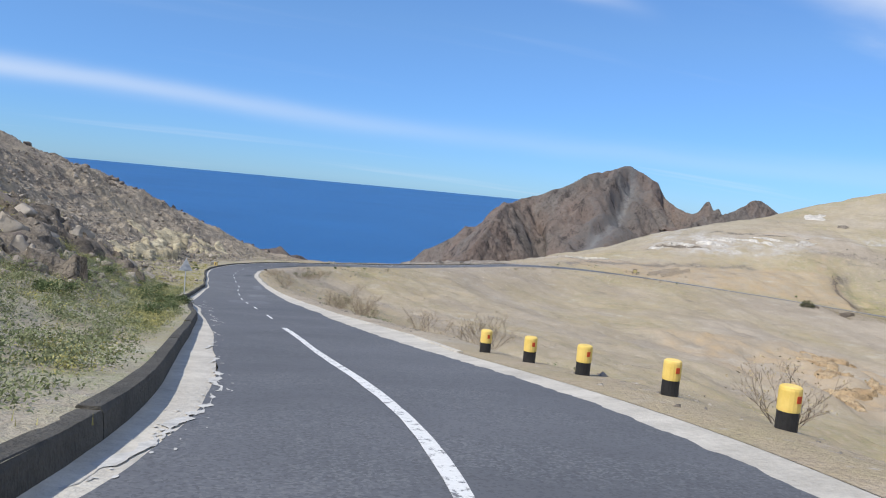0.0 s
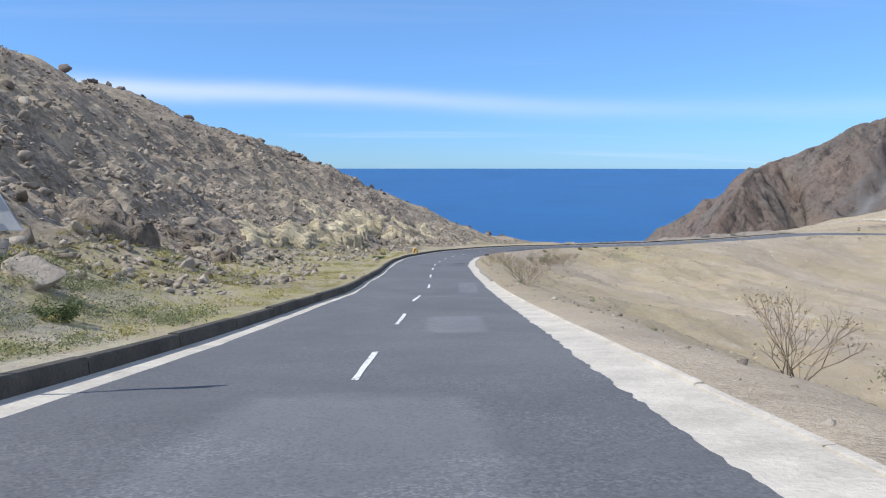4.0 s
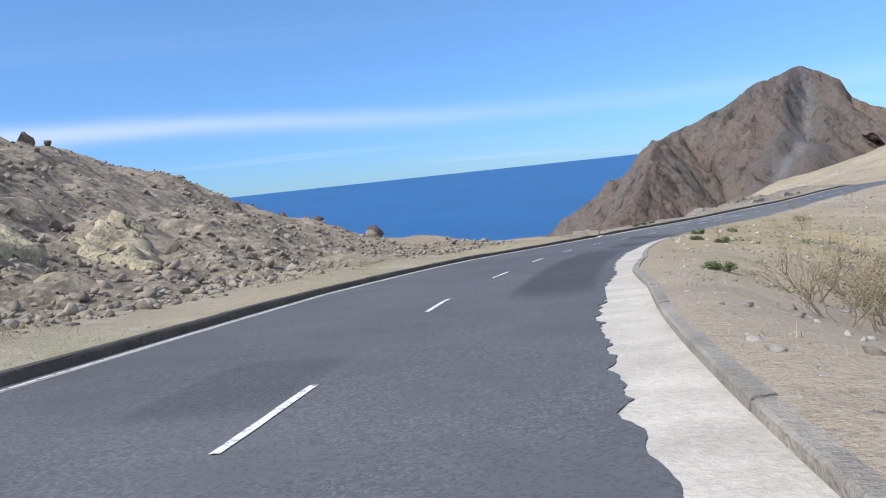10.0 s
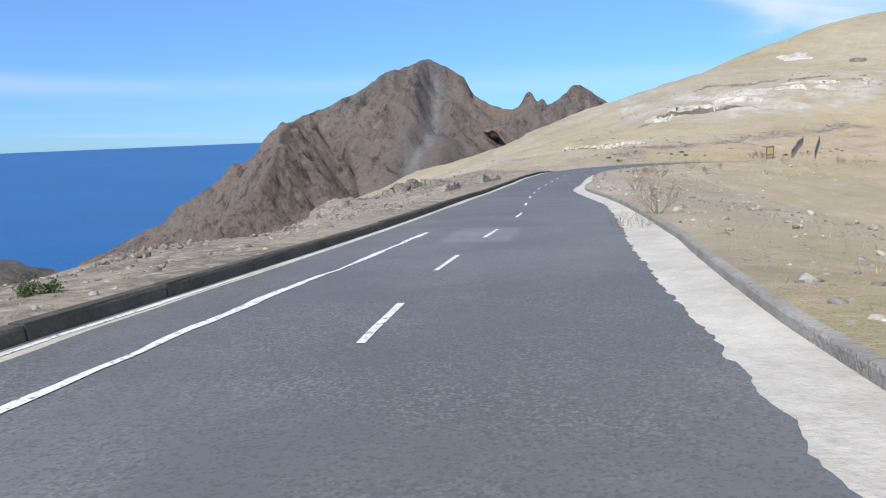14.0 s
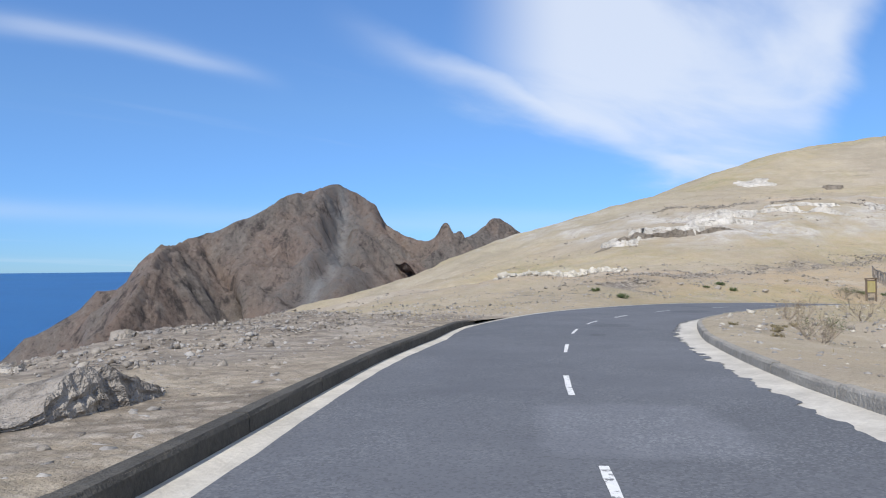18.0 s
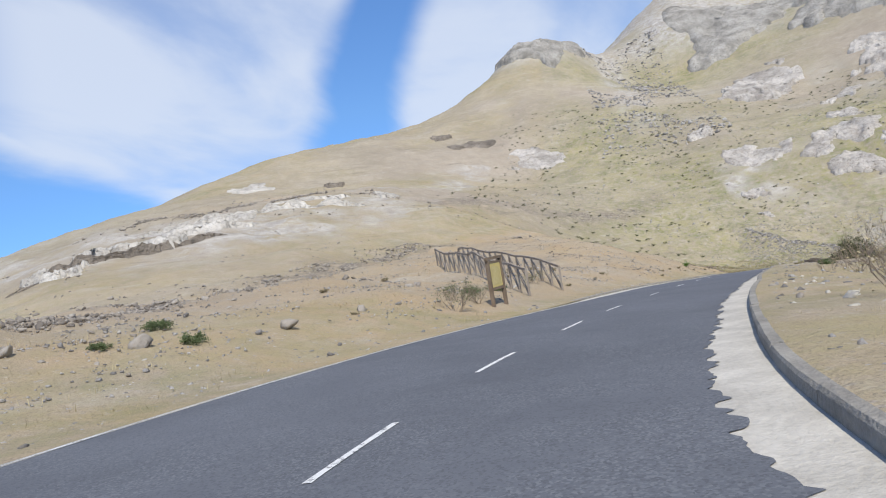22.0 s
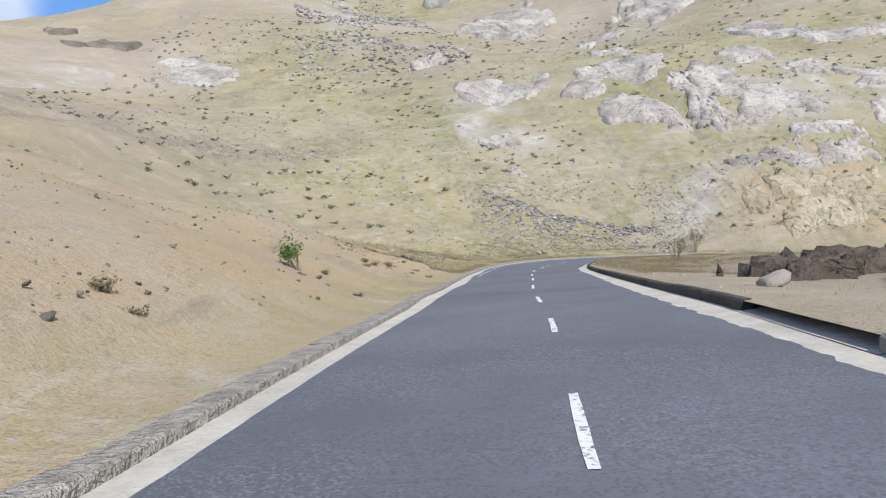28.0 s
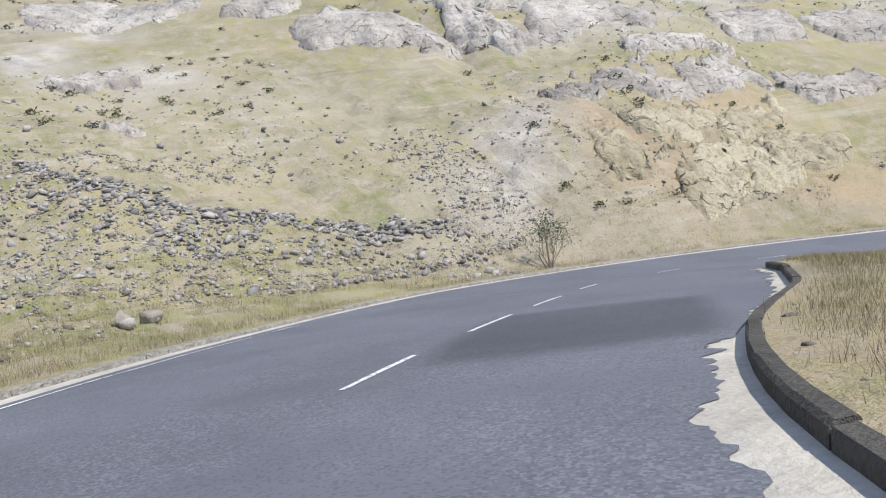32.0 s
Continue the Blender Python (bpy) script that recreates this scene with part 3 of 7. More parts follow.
# crests, breaks of slope and hollows that carry the shape of the land
CRESTS = {
    "spur": [(-58, -70, 34), (-54, -20, 27), (-50, 20, 21), (-46, 45, 16), (-40, 62, 12.8), (-35, 75, 10.3), (-27, 79, 7.6), (-19, 84, 4.4), (-14, 92, 1.6), (-9, 99, -1.1), (-3, 101, -3.6), (3, 98, -5.7), (9, 95, -7.6)],
    "mid_slope": [(-27, -70, 20), (-25, -40, 16), (-23, 0, 8.2), (-21, 35, 3.6), (-30, 52, 8.0), (-16, 60, 0.9), (-9, 72, -1.3), (-1, 82, -4.6), (6, 88, -7.0)],
    "spur_back": [(-70, -66, 30), (-64, 36, 15), (-56, 68, 9), (-46, 94, 1), (-27, 107, -4), (-13, 113, -9.5), (0, 114, -13), (14, 110, -13.5)],
    "sea_side": [(-140, -90, 15), (-120, 40, -5), (-90, 120, -40), (-30, 140, -45), (8, 135, -35), (25, 140, -28), (40, 150, -26), (60, 180, -28), (90, 240, -40), (110, 320, -60)],
    "path_bank": [(143, 162.3, -13.0), (152, 163.5, -12.7)],
    "plain": [(80, 187, -18.5), (97, 176, -15), (121, 186, -12.7), (135, 187, -12.3), (146, 188, -11.6), (115, 220, -19), (160, 260, -20), (180, 320, -23)],
    "tan_hill": [(182, 206, -4.8), (264, 208, 6.8), (330, 194, 21.8)],
    "tan_crest": [(190, 285, -15.5), (208, 272, -8), (230, 261, -0.3), (262, 256, 8.2), (290, 258, 15.6), (330, 250, 25.3), (350, 231, 29.5), (370, 216, 33.5), (386, 204, 38.5)],
    "tan_back": [(200, 345, -42), (240, 310, -22), (290, 305, -8), (340, 300, 5), (390, 270, 18), (420, 235, 28)],
    "foot": [(150, 172, -12.5), (185, 172, -11.2), (211, 168, -8.8), (234, 167, -8.2), (300, 165, 3)],
    "sand_spur": [(174, 153.5, -14.0), (188, 157, -13.0), (198, 161, -12.0), (208, 167, -10.4)],
    "sand_crest": [(204.6, 140.4, -19.1), (206.8, 145.5, -17.5), (208, 151, -15.6), (213.4, 159.3, -13.1), (221.2, 165.2, -11.2)],
    "sand_hollow": [(209, 140.6, -20.3), (212.6, 145.5, -19.4), (214.6, 150.6, -18.0), (219.6, 157, -15.8), (226.5, 163, -13.4)],
    "sand_face": [(187, 150, -15.3), (200, 153, -14.4), (206, 151, -15.5), (213, 149, -16.9), (219, 146, -18.4)],
    "sand_back": [(229, 156, -15.6), (236, 150, -17.5)],
    "gully": [(238, 140, -19), (255, 126, -14), (304, 128, 7.5), (342, 138, 23), (400, 142, 42), (450, 138, 64), (500, 138, 74)],
    "peak": [(396, 186, 52), (397, 180, 58.5), (404, 173, 65), (412, 164, 65.5), (428, 154, 66.5), (440, 150, 67.5)],
    "upper": [(440, 116, 70), (470, 112, 84), (520, 98, 106), (600, 140, 60), (600, 90, 90), (600, 20, 100)],
    "knoll_back": [(420, 195, 42), (450, 170, 55), (500, 160, 60)],
    "face": [(243, 98, -17.8), (264, 98, -6.6), (272, 100, -0.5), (338, 98, 16.5), (430, 80, 62), (520, 45, 120), (500, 20, 122)],
    "south_face": [(243, 70, -16), (257, 87, -9), (290, 40, 14), (326, -1, 44), (394, 12, 80)],
}
HOLLOWS = {
    "valley": [(30, 62, -10.5), (52, 55, -13), (72, 40, -16), (100, 15, -21), (140, -40, -30)],
    "inner_slope": [(60, 105, -15), (95, 120, -17.5), (90, 60, -17), (140, 110, -19.5), (185, 95, -24), (200, 50, -30)],
    "near_slope": [(22, 0, -8), (24, 30, -8.5), (30, -40, -6), (60, -60, -14)],
}
pins = [p for lines in (CRESTS, HOLLOWS) for name, pts in lines.items() for p in (pts if len(pts) < 3 else spline(pts, 4 if name in ("sand_crest", "sand_hollow") else 16)[1])]
side = np.arange(6.0, RUN[-1] - 4, 9.0)
pins += list(along(side, table(LEFT_KERB, side) + 0.5, 0.12)) + list(along(side, -table(RIGHT_EDGE, side) - table(RIGHT_GUTTER, side) - 0.5, 0.02))
pins += list(along(side, 0 * side, 0.0))
# the bank on the left of the road, 6 m off: its height over the road
BANK = ((0, 1.6), (22, 1.9), (32, 2.4), (46, 2.5), (58, 2.3), (64, 1.5), (71, 0.7), (84, 0.35), (92, 0.7), (104, 1.0), (118, 0.7), (140, 0.6), (160, 0.3), (185, -0.25), (205, -0.35), (225, 0.3), (245, 0.2), (265, 0.1), (290, 0.8), (320, 1.3), (345, 2.0), (360, 1.8), (370, 1.5), (382, 0.9), (395, 0.8), (430, 2.5))
far_side = side[(side < 160) | ((side > 185) & (side < 400))]
pins += list(along(far_side, table(LEFT_KERB, far_side) + 4.5, 0) + np.stack([0 * far_side, 0 * far_side, table(BANK, far_side)], 1))
flat = side[side > 150]
pins += list(along(flat, -table(RIGHT_EDGE, flat) - 5.5, -0.25))
steep = side[side < 150]
pins += list(along(steep, -table(RIGHT_EDGE, steep) - 5.0, -1.3))
PINS = np.array(pins)


def plate(r2):
    return np.where(r2 > 1e-9, r2 * np.log(r2 + 1e-12), 0.0) * 0.5


def solve_plate():
    n = len(PINS)
    q = PINS[:, :2] / 100.0
    k = plate(((q[:, None] - q[None]) ** 2).sum(-1)) + np.eye(n) * 2e-4
    flat_part = np.c_[np.ones(n), q]
    a = np.block([[k, flat_part], [flat_part.T, np.zeros((3, 3))]])
    return np.linalg.solve(a, np.r_[PINS[:, 2], 0, 0, 0])


WEIGHTS = solve_plate()


def near_road(x, y):
    """Distance from the centre line, to the left positive, and the way along the road."""
    d = np.full(len(x), 1e9)
    s = np.zeros(len(x))
    at = np.zeros(len(x), int)
    for lo in range(0, len(x), 20000):
        hi = lo + 20000
        r2 = (x[lo:hi, None] - LINE[None, ::2, 0]) ** 2 + (y[lo:hi, None] - LINE[None, ::2, 1]) ** 2
        at[lo:hi] = r2.argmin(1) * 2
    ex, ey = x - LINE[at, 0], y - LINE[at, 1]
    s = RUN[at] + ex * WAY[at, 0] + ey * WAY[at, 1]
    d = ex * SIDE[at, 0] + ey * SIDE[at, 1]
    far = np.hypot(ex, ey)
    return np.where(d >= 0, far, -far), s


def base_height(x, y):
    out = np.zeros(len(x))
    q = PINS[:, :2] / 100.0
    for lo in range(0, len(x), 20000):
        a, b = x[lo:lo + 20000] / 100.0, y[lo:lo + 20000] / 100.0
        r2 = (a[:, None] - q[None, :, 0]) ** 2 + (b[:, None] - q[None, :, 1]) ** 2
        out[lo:lo + 20000] = plate(r2) @ WEIGHTS[:-3] + WEIGHTS[-3] + WEIGHTS[-2] * a + WEIGHTS[-1] * b
    return out


def terraces(v, steps):
    """Turns smooth noise into broken ledges."""
    w = v * steps
    f = w - np.floor(w)
    return (np.floor(w) + np.clip((f - 0.55) / 0.4, 0, 1)) / steps


def crag_share(d, s):
    """How far the left bank is broken rock, by the way along and off the road."""
    start = np.interp(s, [0, 25, 60, 68, 100, 112, 165], [3.6, 4.2, 4.6, 8.5, 9.5, 6.0, 5.0])
    rocky = np.clip((d - start) / 2.5, 0, 1) * np.clip((34 - d) / 6, 0, 1) * np.clip((168 - s) / 14, 0, 1)
    bank = np.clip((d - 7.0) / 2.0, 0, 1) * np.clip((30 - d) / 5, 0, 1) * np.clip((s - 388) / 8, 0, 1) * np.clip((434 - s) / 6, 0, 1)
    return np.maximum(rocky, 0.8 * bank)


def crag_height(x, y):
    """Ledges, crevices and rubble on the banks."""
    ledges = terraces(rough(x, y, 6.5, 5, 51) + 0.5, 7.0) - 0.5
    rubble = 0.5 - np.abs(rough(x, y, 1.5, 3, 57)) * 2
    broken = 0.5 - np.abs(rough(x, y, 0.75, 2, 59)) * 2
    return 0.7 * ledges + 0.30 * rubble + 0.22 * broken - 0.2


def ground_height(x, y, fine=True):
    """The land's height, with its lumps, meeting the road's edges."""
    x, y = np.asarray(x, float), np.asarray(y, float)
    d, s = near_road(x, y)
    z = base_height(x, y)
    edge = np.where(d > 0, table(LEFT_KERB, s) + 0.22, table(RIGHT_EDGE, s) + table(RIGHT_GUTTER, s) + 0.2)
    gap = np.abs(d) - edge
    free = np.clip(gap / 9.0, 0, 1)
    free = free * free * (3 - 2 * free)
    big = np.clip(gap / 60.0, 0, 1)
    spur = np.clip((170 - s) / 30, 0, 1) * (d > 0)
    ridged = 0.45 - np.abs(rough(x, y, 9.0, 4, 5)) * 4
    z = z + free * (0.9 + 0.9 * spur) * rough(x, y, 7.0, 5, 2) + free * 0.3 * spur * ridged + big * (2.6 - 1.6 * spur) * rough(x, y, 45.0, 4, 9)
    z = z + np.clip(gap / 2.0, 0.0, 1) * 0.16 * rough(x, y, 1.6, 3, 4)
    # rills down the sandy slope inside the bend, and layered ochre rock low on it
    inside = np.clip((190 - s) / 30, 0, 1) * (d < 0)
    z = z + free * inside * (0.3 * (0.4 - np.abs(rough(x, y, 5.0, 4, 77)) * 3))
    layered = np.clip((x - 78) / 8, 0, 1) * np.clip((150 - x) / 12, 0, 1) * np.clip((y - 22) / 8, 0, 1) * np.clip((84 - y) / 10, 0, 1)
    z = z + layered * 3.2 * (terraces(rough(x, y, 15.0, 5, 79) + 0.5, 7.0) - 0.5)
    # a narrow dark ravine down the mountain face
    z = z - 1.2 * np.exp(-((y - (100.4 + 0.06 * (x - 268) + 1.1 * np.sin(0.45 * x))) / 1.2) ** 2) * np.clip((x - 254) / 5, 0, 1) * np.clip((286 - x) / 6, 0, 1)
    crag = crag_share(d, s)
    z = z + crag * (crag_height(x, y) if fine else -0.55)
    # level beside the road and under it
    rz = np.interp(s, RUN, LINE[:, 2])
    lip = rz + np.where(d > 0, kerb_left(s) - 0.03, kerb_right(s) - 0.03)
    t = np.clip(gap / 3.0, 0, 1)
    t = t * t * (3 - 2 * t)
    z = lip * (1 - t) + z * t
    # the coarse sheet dips well clear of the kerbs, which the verges cover
    return np.where(gap < (-0.05 if fine else 1.1), rz - 0.35, z)


def left_gutter(s):
    """Width of the concrete gutter that shows beside the left kerb."""
    return table(LEFT_GUTTER, s)


def kerb_left(s):
    """Height of the left kerb over the road."""
    return np.interp(s, [0, 100, 125, 150, 165, 176, 225, 256, 262, 300, 312, 460], [0.21, 0.21, 0.17, 0.13, 0.12, 0.16, 0.19, 0.19, 0.03, 0.03, 0.1, 0.1])


def kerb_right(s):
    """Height of the right kerb over the road."""
    return np.interp(s, [0, 60, 85, 105, 140, 180, 228, 290, 304, 320, 345, 363, 375, 390, 460], [0.03, 0.04, 0.06, 0.09, 0.11, 0.12, 0.17, 0.16, 0.21, 0.19, 0.18, 0.16, 0.13, 0.13, 0.13])


# ---------------------------------------------------------------- building helpers
def mesh_object(name, verts, faces, material, parent=None, smooth=False):
    me = bpy.data.meshes.new(name)
    me.from_pydata([tuple(v) for v in verts], [], [tuple(f) for f in faces])
    me.update()
    if smooth:
        me.polygons.foreach_set("use_smooth", [True] * len(me.polygons))
    if material:
        me.materials.append(material)
    ob = new(name, me)
    if parent:
        ob.parent = parent
    return ob


def part(name, bm, material, parent, label=""):
    me = bpy.data.meshes.new(name)
    bm.to_mesh(me)
    bm.free()
    me.materials.append(material)
    ob = new(name, me)
    ob.parent = parent
    return tagged(ob, label)


def strip(name, rows, material, parent=None, smooth=True):
    """A sheet through rows of points, all rows of one length."""
    rows = np.asarray(rows)
    n, k = rows.shape[:2]
    i = np.arange(n * k).reshape(n, k)
    faces = np.stack([i[:-1, :-1], i[:-1, 1:], i[1:, 1:], i[1:, :-1]], -1).reshape(-1, 4)
    return mesh_object(name, rows.reshape(-1, 3), faces, material, parent, smooth)


MAT_GROUND, MAT_ASPHALT, MAT_MOUNTAIN, MAT_SEA = ground_material(), asphalt_material(), mountain_material(), sea_material()
MAT_PAINT = paint_material()
MAT_EDGING = plain("rough_edging", (0.20, 0.185, 0.155), (0.50, 0.465, 0.40), 4.0, 0.95, 1.0, 0.06, 11)
MAT_GUTTER = plain("gutter_concrete", (0.36, 0.335, 0.29), (0.60, 0.565, 0.495), 1.3, 0.9, 0.4, 0.02, 16)
# kerb concrete for the shaded runs: the shade is put into its colour
MAT_SHADED_KERB = plain("shaded_kerb_concrete", (0.045, 0.043, 0.039), (0.115, 0.107, 0.092), 1.2, 0.95, 0.6, 0.03, 18)
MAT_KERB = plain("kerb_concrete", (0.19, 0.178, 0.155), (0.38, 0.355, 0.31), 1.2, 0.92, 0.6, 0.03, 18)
MAT_SMEAR = plain("spilled_cement", (0.34, 0.335, 0.32), (0.62, 0.605, 0.565), 5.0, 0.9, 0.4, 0.01, 22)
MAT_TAR = asphalt_material(0.60, "fresh_tar")
MAT_OLD_TAR = asphalt_material(0.80, "weathered_tar")
MAT_GREY_PATCH = asphalt_material(1.3, "worn_asphalt")
MAT_STONE = stone_material("grey_brown_stone", (0.16, 0.138, 0.115), (0.40, 0.36, 0.305))
MAT_GREY = stone_material("grey_rubble", (0.17, 0.16, 0.15), (0.46, 0.435, 0.40))
MAT_PALE = stone_material("pale_limestone", (0.40, 0.37, 0.31), (0.62, 0.57, 0.48))
MAT_SLAB = slab_material("grey_rock_face", (0.33, 0.30, 0.26), (0.61, 0.565, 0.50))
MAT_SANDY = slab_material("yellow_sandy_rock", (0.36, 0.31, 0.21), (0.56, 0.50, 0.36))
MAT_MOUND = slab_material("mound_rock", (0.20, 0.175, 0.15), (0.46, 0.42, 0.365))
MAT_EARTH = slab_material("dark_earth", (0.10, 0.082, 0.065), (0.20, 0.165, 0.13))
HEAPS = ((188.5, 127.0, 9.0, 3.0, 1.5), (182.5, 133.6, 5.0, 2.0, 0.9))
MAT_CRAG = slab_material("high_crag", (0.235, 0.22, 0.19), (0.45, 0.425, 0.375))
MAT_OCHRE = slab_material("ochre_rock", (0.36, 0.25, 0.14), (0.56, 0.43, 0.27))
MAT_BROWN_ROCK = slab_material("brown_broken_rock", (0.13, 0.11, 0.09), (0.30, 0.26, 0.21))
MAT_WHITE_ROCK = slab_material("white_rock", (0.40, 0.37, 0.32), (0.68, 0.64, 0.57))
MAT_DARK = stone_material("dark_basalt_stone", (0.10, 0.085, 0.075), (0.26, 0.22, 0.185))

# ---------------------------------------------------------------- ground, road, sea, mountains
def spread(lo, hi, step, far_lo, far_hi, growth=1.07):
    mid = list(np.arange(lo, hi, step))
    a, g = [], step
    while lo - sum(a) > far_lo:
        g *= growth
        a.append(g)
    b, g = [], step
    while mid[-1] + sum(b) < far_hi:
        g *= growth
        b.append(g)
    return np.r_[lo - np.cumsum(a)[::-1], mid, mid[-1] + np.cumsum(b)]


def zones(x, y, z):
    """Shares of grass, pale rock and ochre earth."""
    d, s = near_road(x, y)
    n1, n2 = rough(x, y, 30.0, 4, 21), rough(x, y, 14.0, 4, 33)
    east = np.clip((x - 195) / 60, 0, 1)
    near_left = (d > 0) & (d < 14) & (s < 170)
    green = np.clip((172 - y) / 30, 0, 1) * np.clip((340 - x) / 60, 0.35, 1)
    grass = np.clip(0.2 + 0.12 * east + 0.6 * east * green + 0.9 * n1, 0, 1)
    grass = np.where(near_left, np.clip(0.55 + 1.2 * n2 - (d - 3) * 0.05, 0, 1), grass)
    grass = np.where((s > 300) & (s < 382) & (d > 5) & (d < 30), 0.25 * grass, grass)
    grass = np.where((s > 383) & (d > 0) & (d < 14), np.clip(0.85 + n2, 0, 1), grass)
    grass = np.where((s < 64) & (d > 0) & (d < 8), np.clip(1.1 + 1.0 * n2, 0, 1), grass)
    tan_hill = np.clip((y - 195) / 40, 0, 1) * np.clip((x - 130) / 60, 0, 1)
    grass = np.clip(np.maximum(grass, 0.32 * tan_hill), 0, 1)
    n3 = rough(x, y, 6.0, 4, 37)
    band = np.exp(-((z - (-6.0 + 6 * n1)) / 5.0) ** 2) + 0.7 * np.exp(-((z - (20 + 8 * n1)) / 7.0) ** 2)
    pale = np.clip((x > 238) * (y < 128) * band * np.clip(0.1 + 2.6 * n2 + 1.5 * n3, 0, 1), 0, 1)
    high = np.clip((x - 372) / 50, 0, 1) * np.clip((z - 46) / 16, 0, 1)
    pale = np.maximum(pale, high * np.clip(0.75 + 1.6 * n2, 0, 1))
    pale = np.maximum(pale, np.clip((x - 375) / 15, 0, 1) * np.clip((y - 150) / 12, 0, 1) * np.clip((z - 50) / 6, 0, 1) * 0.9)
    scree = np.exp(-((y - (138 + 0.03 * (x - 340))) / (3.0 + 0.02 * (x - 250))) ** 2) * np.clip((x - 300) / 40, 0, 1)
    pale = np.maximum(pale, scree * np.clip(0.55 + 1.5 * n3, 0, 1))
    hill_band = np.exp(-((z - (-5.4 + 0.10 * (x - 182) - 3 * n1)) / 1.5) ** 2) * (y > 178) * (x > 140) * (x < 300) + 0.6 * np.exp(-((z - (-9.5 + 0.08 * (x - 150) - 3 * n1)) / 1.0) ** 2) * (y > 178) * (x > 120) * (x < 230)
    pale = np.clip(np.maximum(pale, 0.9 * hill_band * np.clip(0.5 + 2.2 * n3, 0, 1)), 0, 1)
    mound = ((s > 190) & (s < 264) & (d > 4.5) & (d < 30)) * np.clip(0.35 + 2.2 * n3, 0, 1)
    pale = np.maximum(pale, 0.6 * mound)
    slip = np.exp(-((x - 246 + 0.6 * (y - 105)) / 3.5) ** 2) * np.exp(-((y - 106) / 7.0) ** 2)
    pale = np.maximum(pale, 0.9 * slip)
    pale = np.maximum(pale, np.clip(0.3 + 1.6 * n2, 0, 1) * ((d > 0) & (s < 165)) * 0.6)
    ochre = np.clip(0.25 + 1.2 * n1 + 0.5 * ((s > 285) & (s < 384) & (d > 0) & (d < 32)) - 0.6 * (x > 236) * (y < 165), 0, 1) * (1 - 0.6 * (s < 165) * (d > 0))
    cut = np.clip((s - 399) / 6, 0, 1) * np.clip((d - 5.5) / 2, 0, 1) * np.clip((20 - d) / 6, 0, 1) * np.clip(0.85 + 1.5 * n3, 0, 1) * np.clip((104 - y) / 4, 0, 1)
    streak = np.exp(-((x - (231 - 0.035 * (y - 190) ** 2 + 6 * n1)) / 2.4) ** 2) * (y > 160) * (y < 206) * np.clip(0.7 + 2 * n3, 0, 1)
    ochre = np.clip(np.maximum(np.maximum(ochre, cut), streak), 0, 1)
    grass = grass * (1 - 0.85 * cut) * (1 - 0.8 * np.clip(streak, 0, 1))
    shelf = ((d > 0) & (s > 62) & (s < 122)) * np.clip((11 - d) / 3, 0, 1)
    grass = np.clip(np.maximum(grass, shelf * np.clip(0.95 + 1.4 * n3, 0, 1)), 0, 1)
    pale = pale * (1 - 0.7 * shelf)
    layered = np.clip((x - 78) / 8, 0, 1) * np.clip((150 - x) / 12, 0, 1) * np.clip((y - 22) / 8, 0, 1) * np.clip((84 - y) / 10, 0, 1)
    ochre = np.clip(np.maximum(ochre, layered * np.clip(0.7 + 1.6 * n3, 0, 1)), 0, 1)
    grass = grass * (1 - 0.8 * layered)
    west = ((d > 0) & (s < 168)) * np.clip((d - 4.5) / 3, 0, 1) * np.clip(0.82 + 0.9 * n2, 0, 1) * (1 - shelf)
    mounds = ((s > 168) & (s < 262) & (d > 2.5)) * np.clip(0.7 + 1.4 * n2, 0, 1)
    gravel = np.exp(-((y - (168 + 9 * np.sin(2.7 * (x - 114) / 74.0))) / 2.4) ** 2) * (x > 112) * (x < 190)
    cx = np.interp(y, [140, 147, 161, 170.4, 178], [268, 261.6, 250.3, 240.2, 226])
    ashen = np.exp(-((x - cx) / 4.5) ** 2) * np.clip((y - 138) / 8, 0, 1) * np.clip((186 - y) / 8, 0, 1)
    behind = x - np.interp(y, [140.2, 146, 151, 159.3, 165.2, 175], [204.6, 207.0, 208, 213.4, 221, 232])
    scrub = np.exp(-((behind - 4.0) / 3.0) ** 2) * np.clip((y - 140) / 2, 0, 1) * np.clip((176 - y) / 6, 0, 1)
    ashen = np.maximum(ashen, scrub)
    scree = np.clip(np.maximum(np.maximum(west, 0.9 * mounds), np.maximum(gravel, 0.85 * ashen) * np.clip(0.8 + 1.2 * n3, 0, 1)), 0, 1)
    return np.stack([grass, pale * (1 - 0.5 * west), ochre, scree], 1)


def paint_zones(ob):
    me = ob.data
    co = np.empty(len(me.vertices) * 3)
    me.vertices.foreach_get("co", co)
    co = co.reshape(-1, 3)
    at = me.color_attributes.new("zone", "FLOAT_COLOR", "POINT")
    at.data.foreach_set("color", zones(co[:, 0], co[:, 1], co[:, 2]).astype(np.float32).ravel())


def make_ground():
    xs, ys = spread(-36, 330, 0.95, -170, 640), spread(-76, 222, 0.95, -140, 420)
    gx, gy = np.meshgrid(xs, ys, indexing="ij")
    z = ground_height(gx.ravel(), gy.ravel(), False)
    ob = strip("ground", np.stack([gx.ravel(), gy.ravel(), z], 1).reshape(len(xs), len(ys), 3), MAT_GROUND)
    paint_zones(ob)
    return tagged(ob, "dry stony tan hillsides with thin yellow-green grass", "ground", kind="structure")


make_ground()


def sheet(s, offsets, ups):
    """Rows of points across the road at the given offsets and heights (arrays by s)."""
    return np.stack([along(s, o + 0 * s, 0) + np.stack([0 * s, 0 * s, u + 0 * s], 1) for o, u in zip(offsets, ups)], 1)


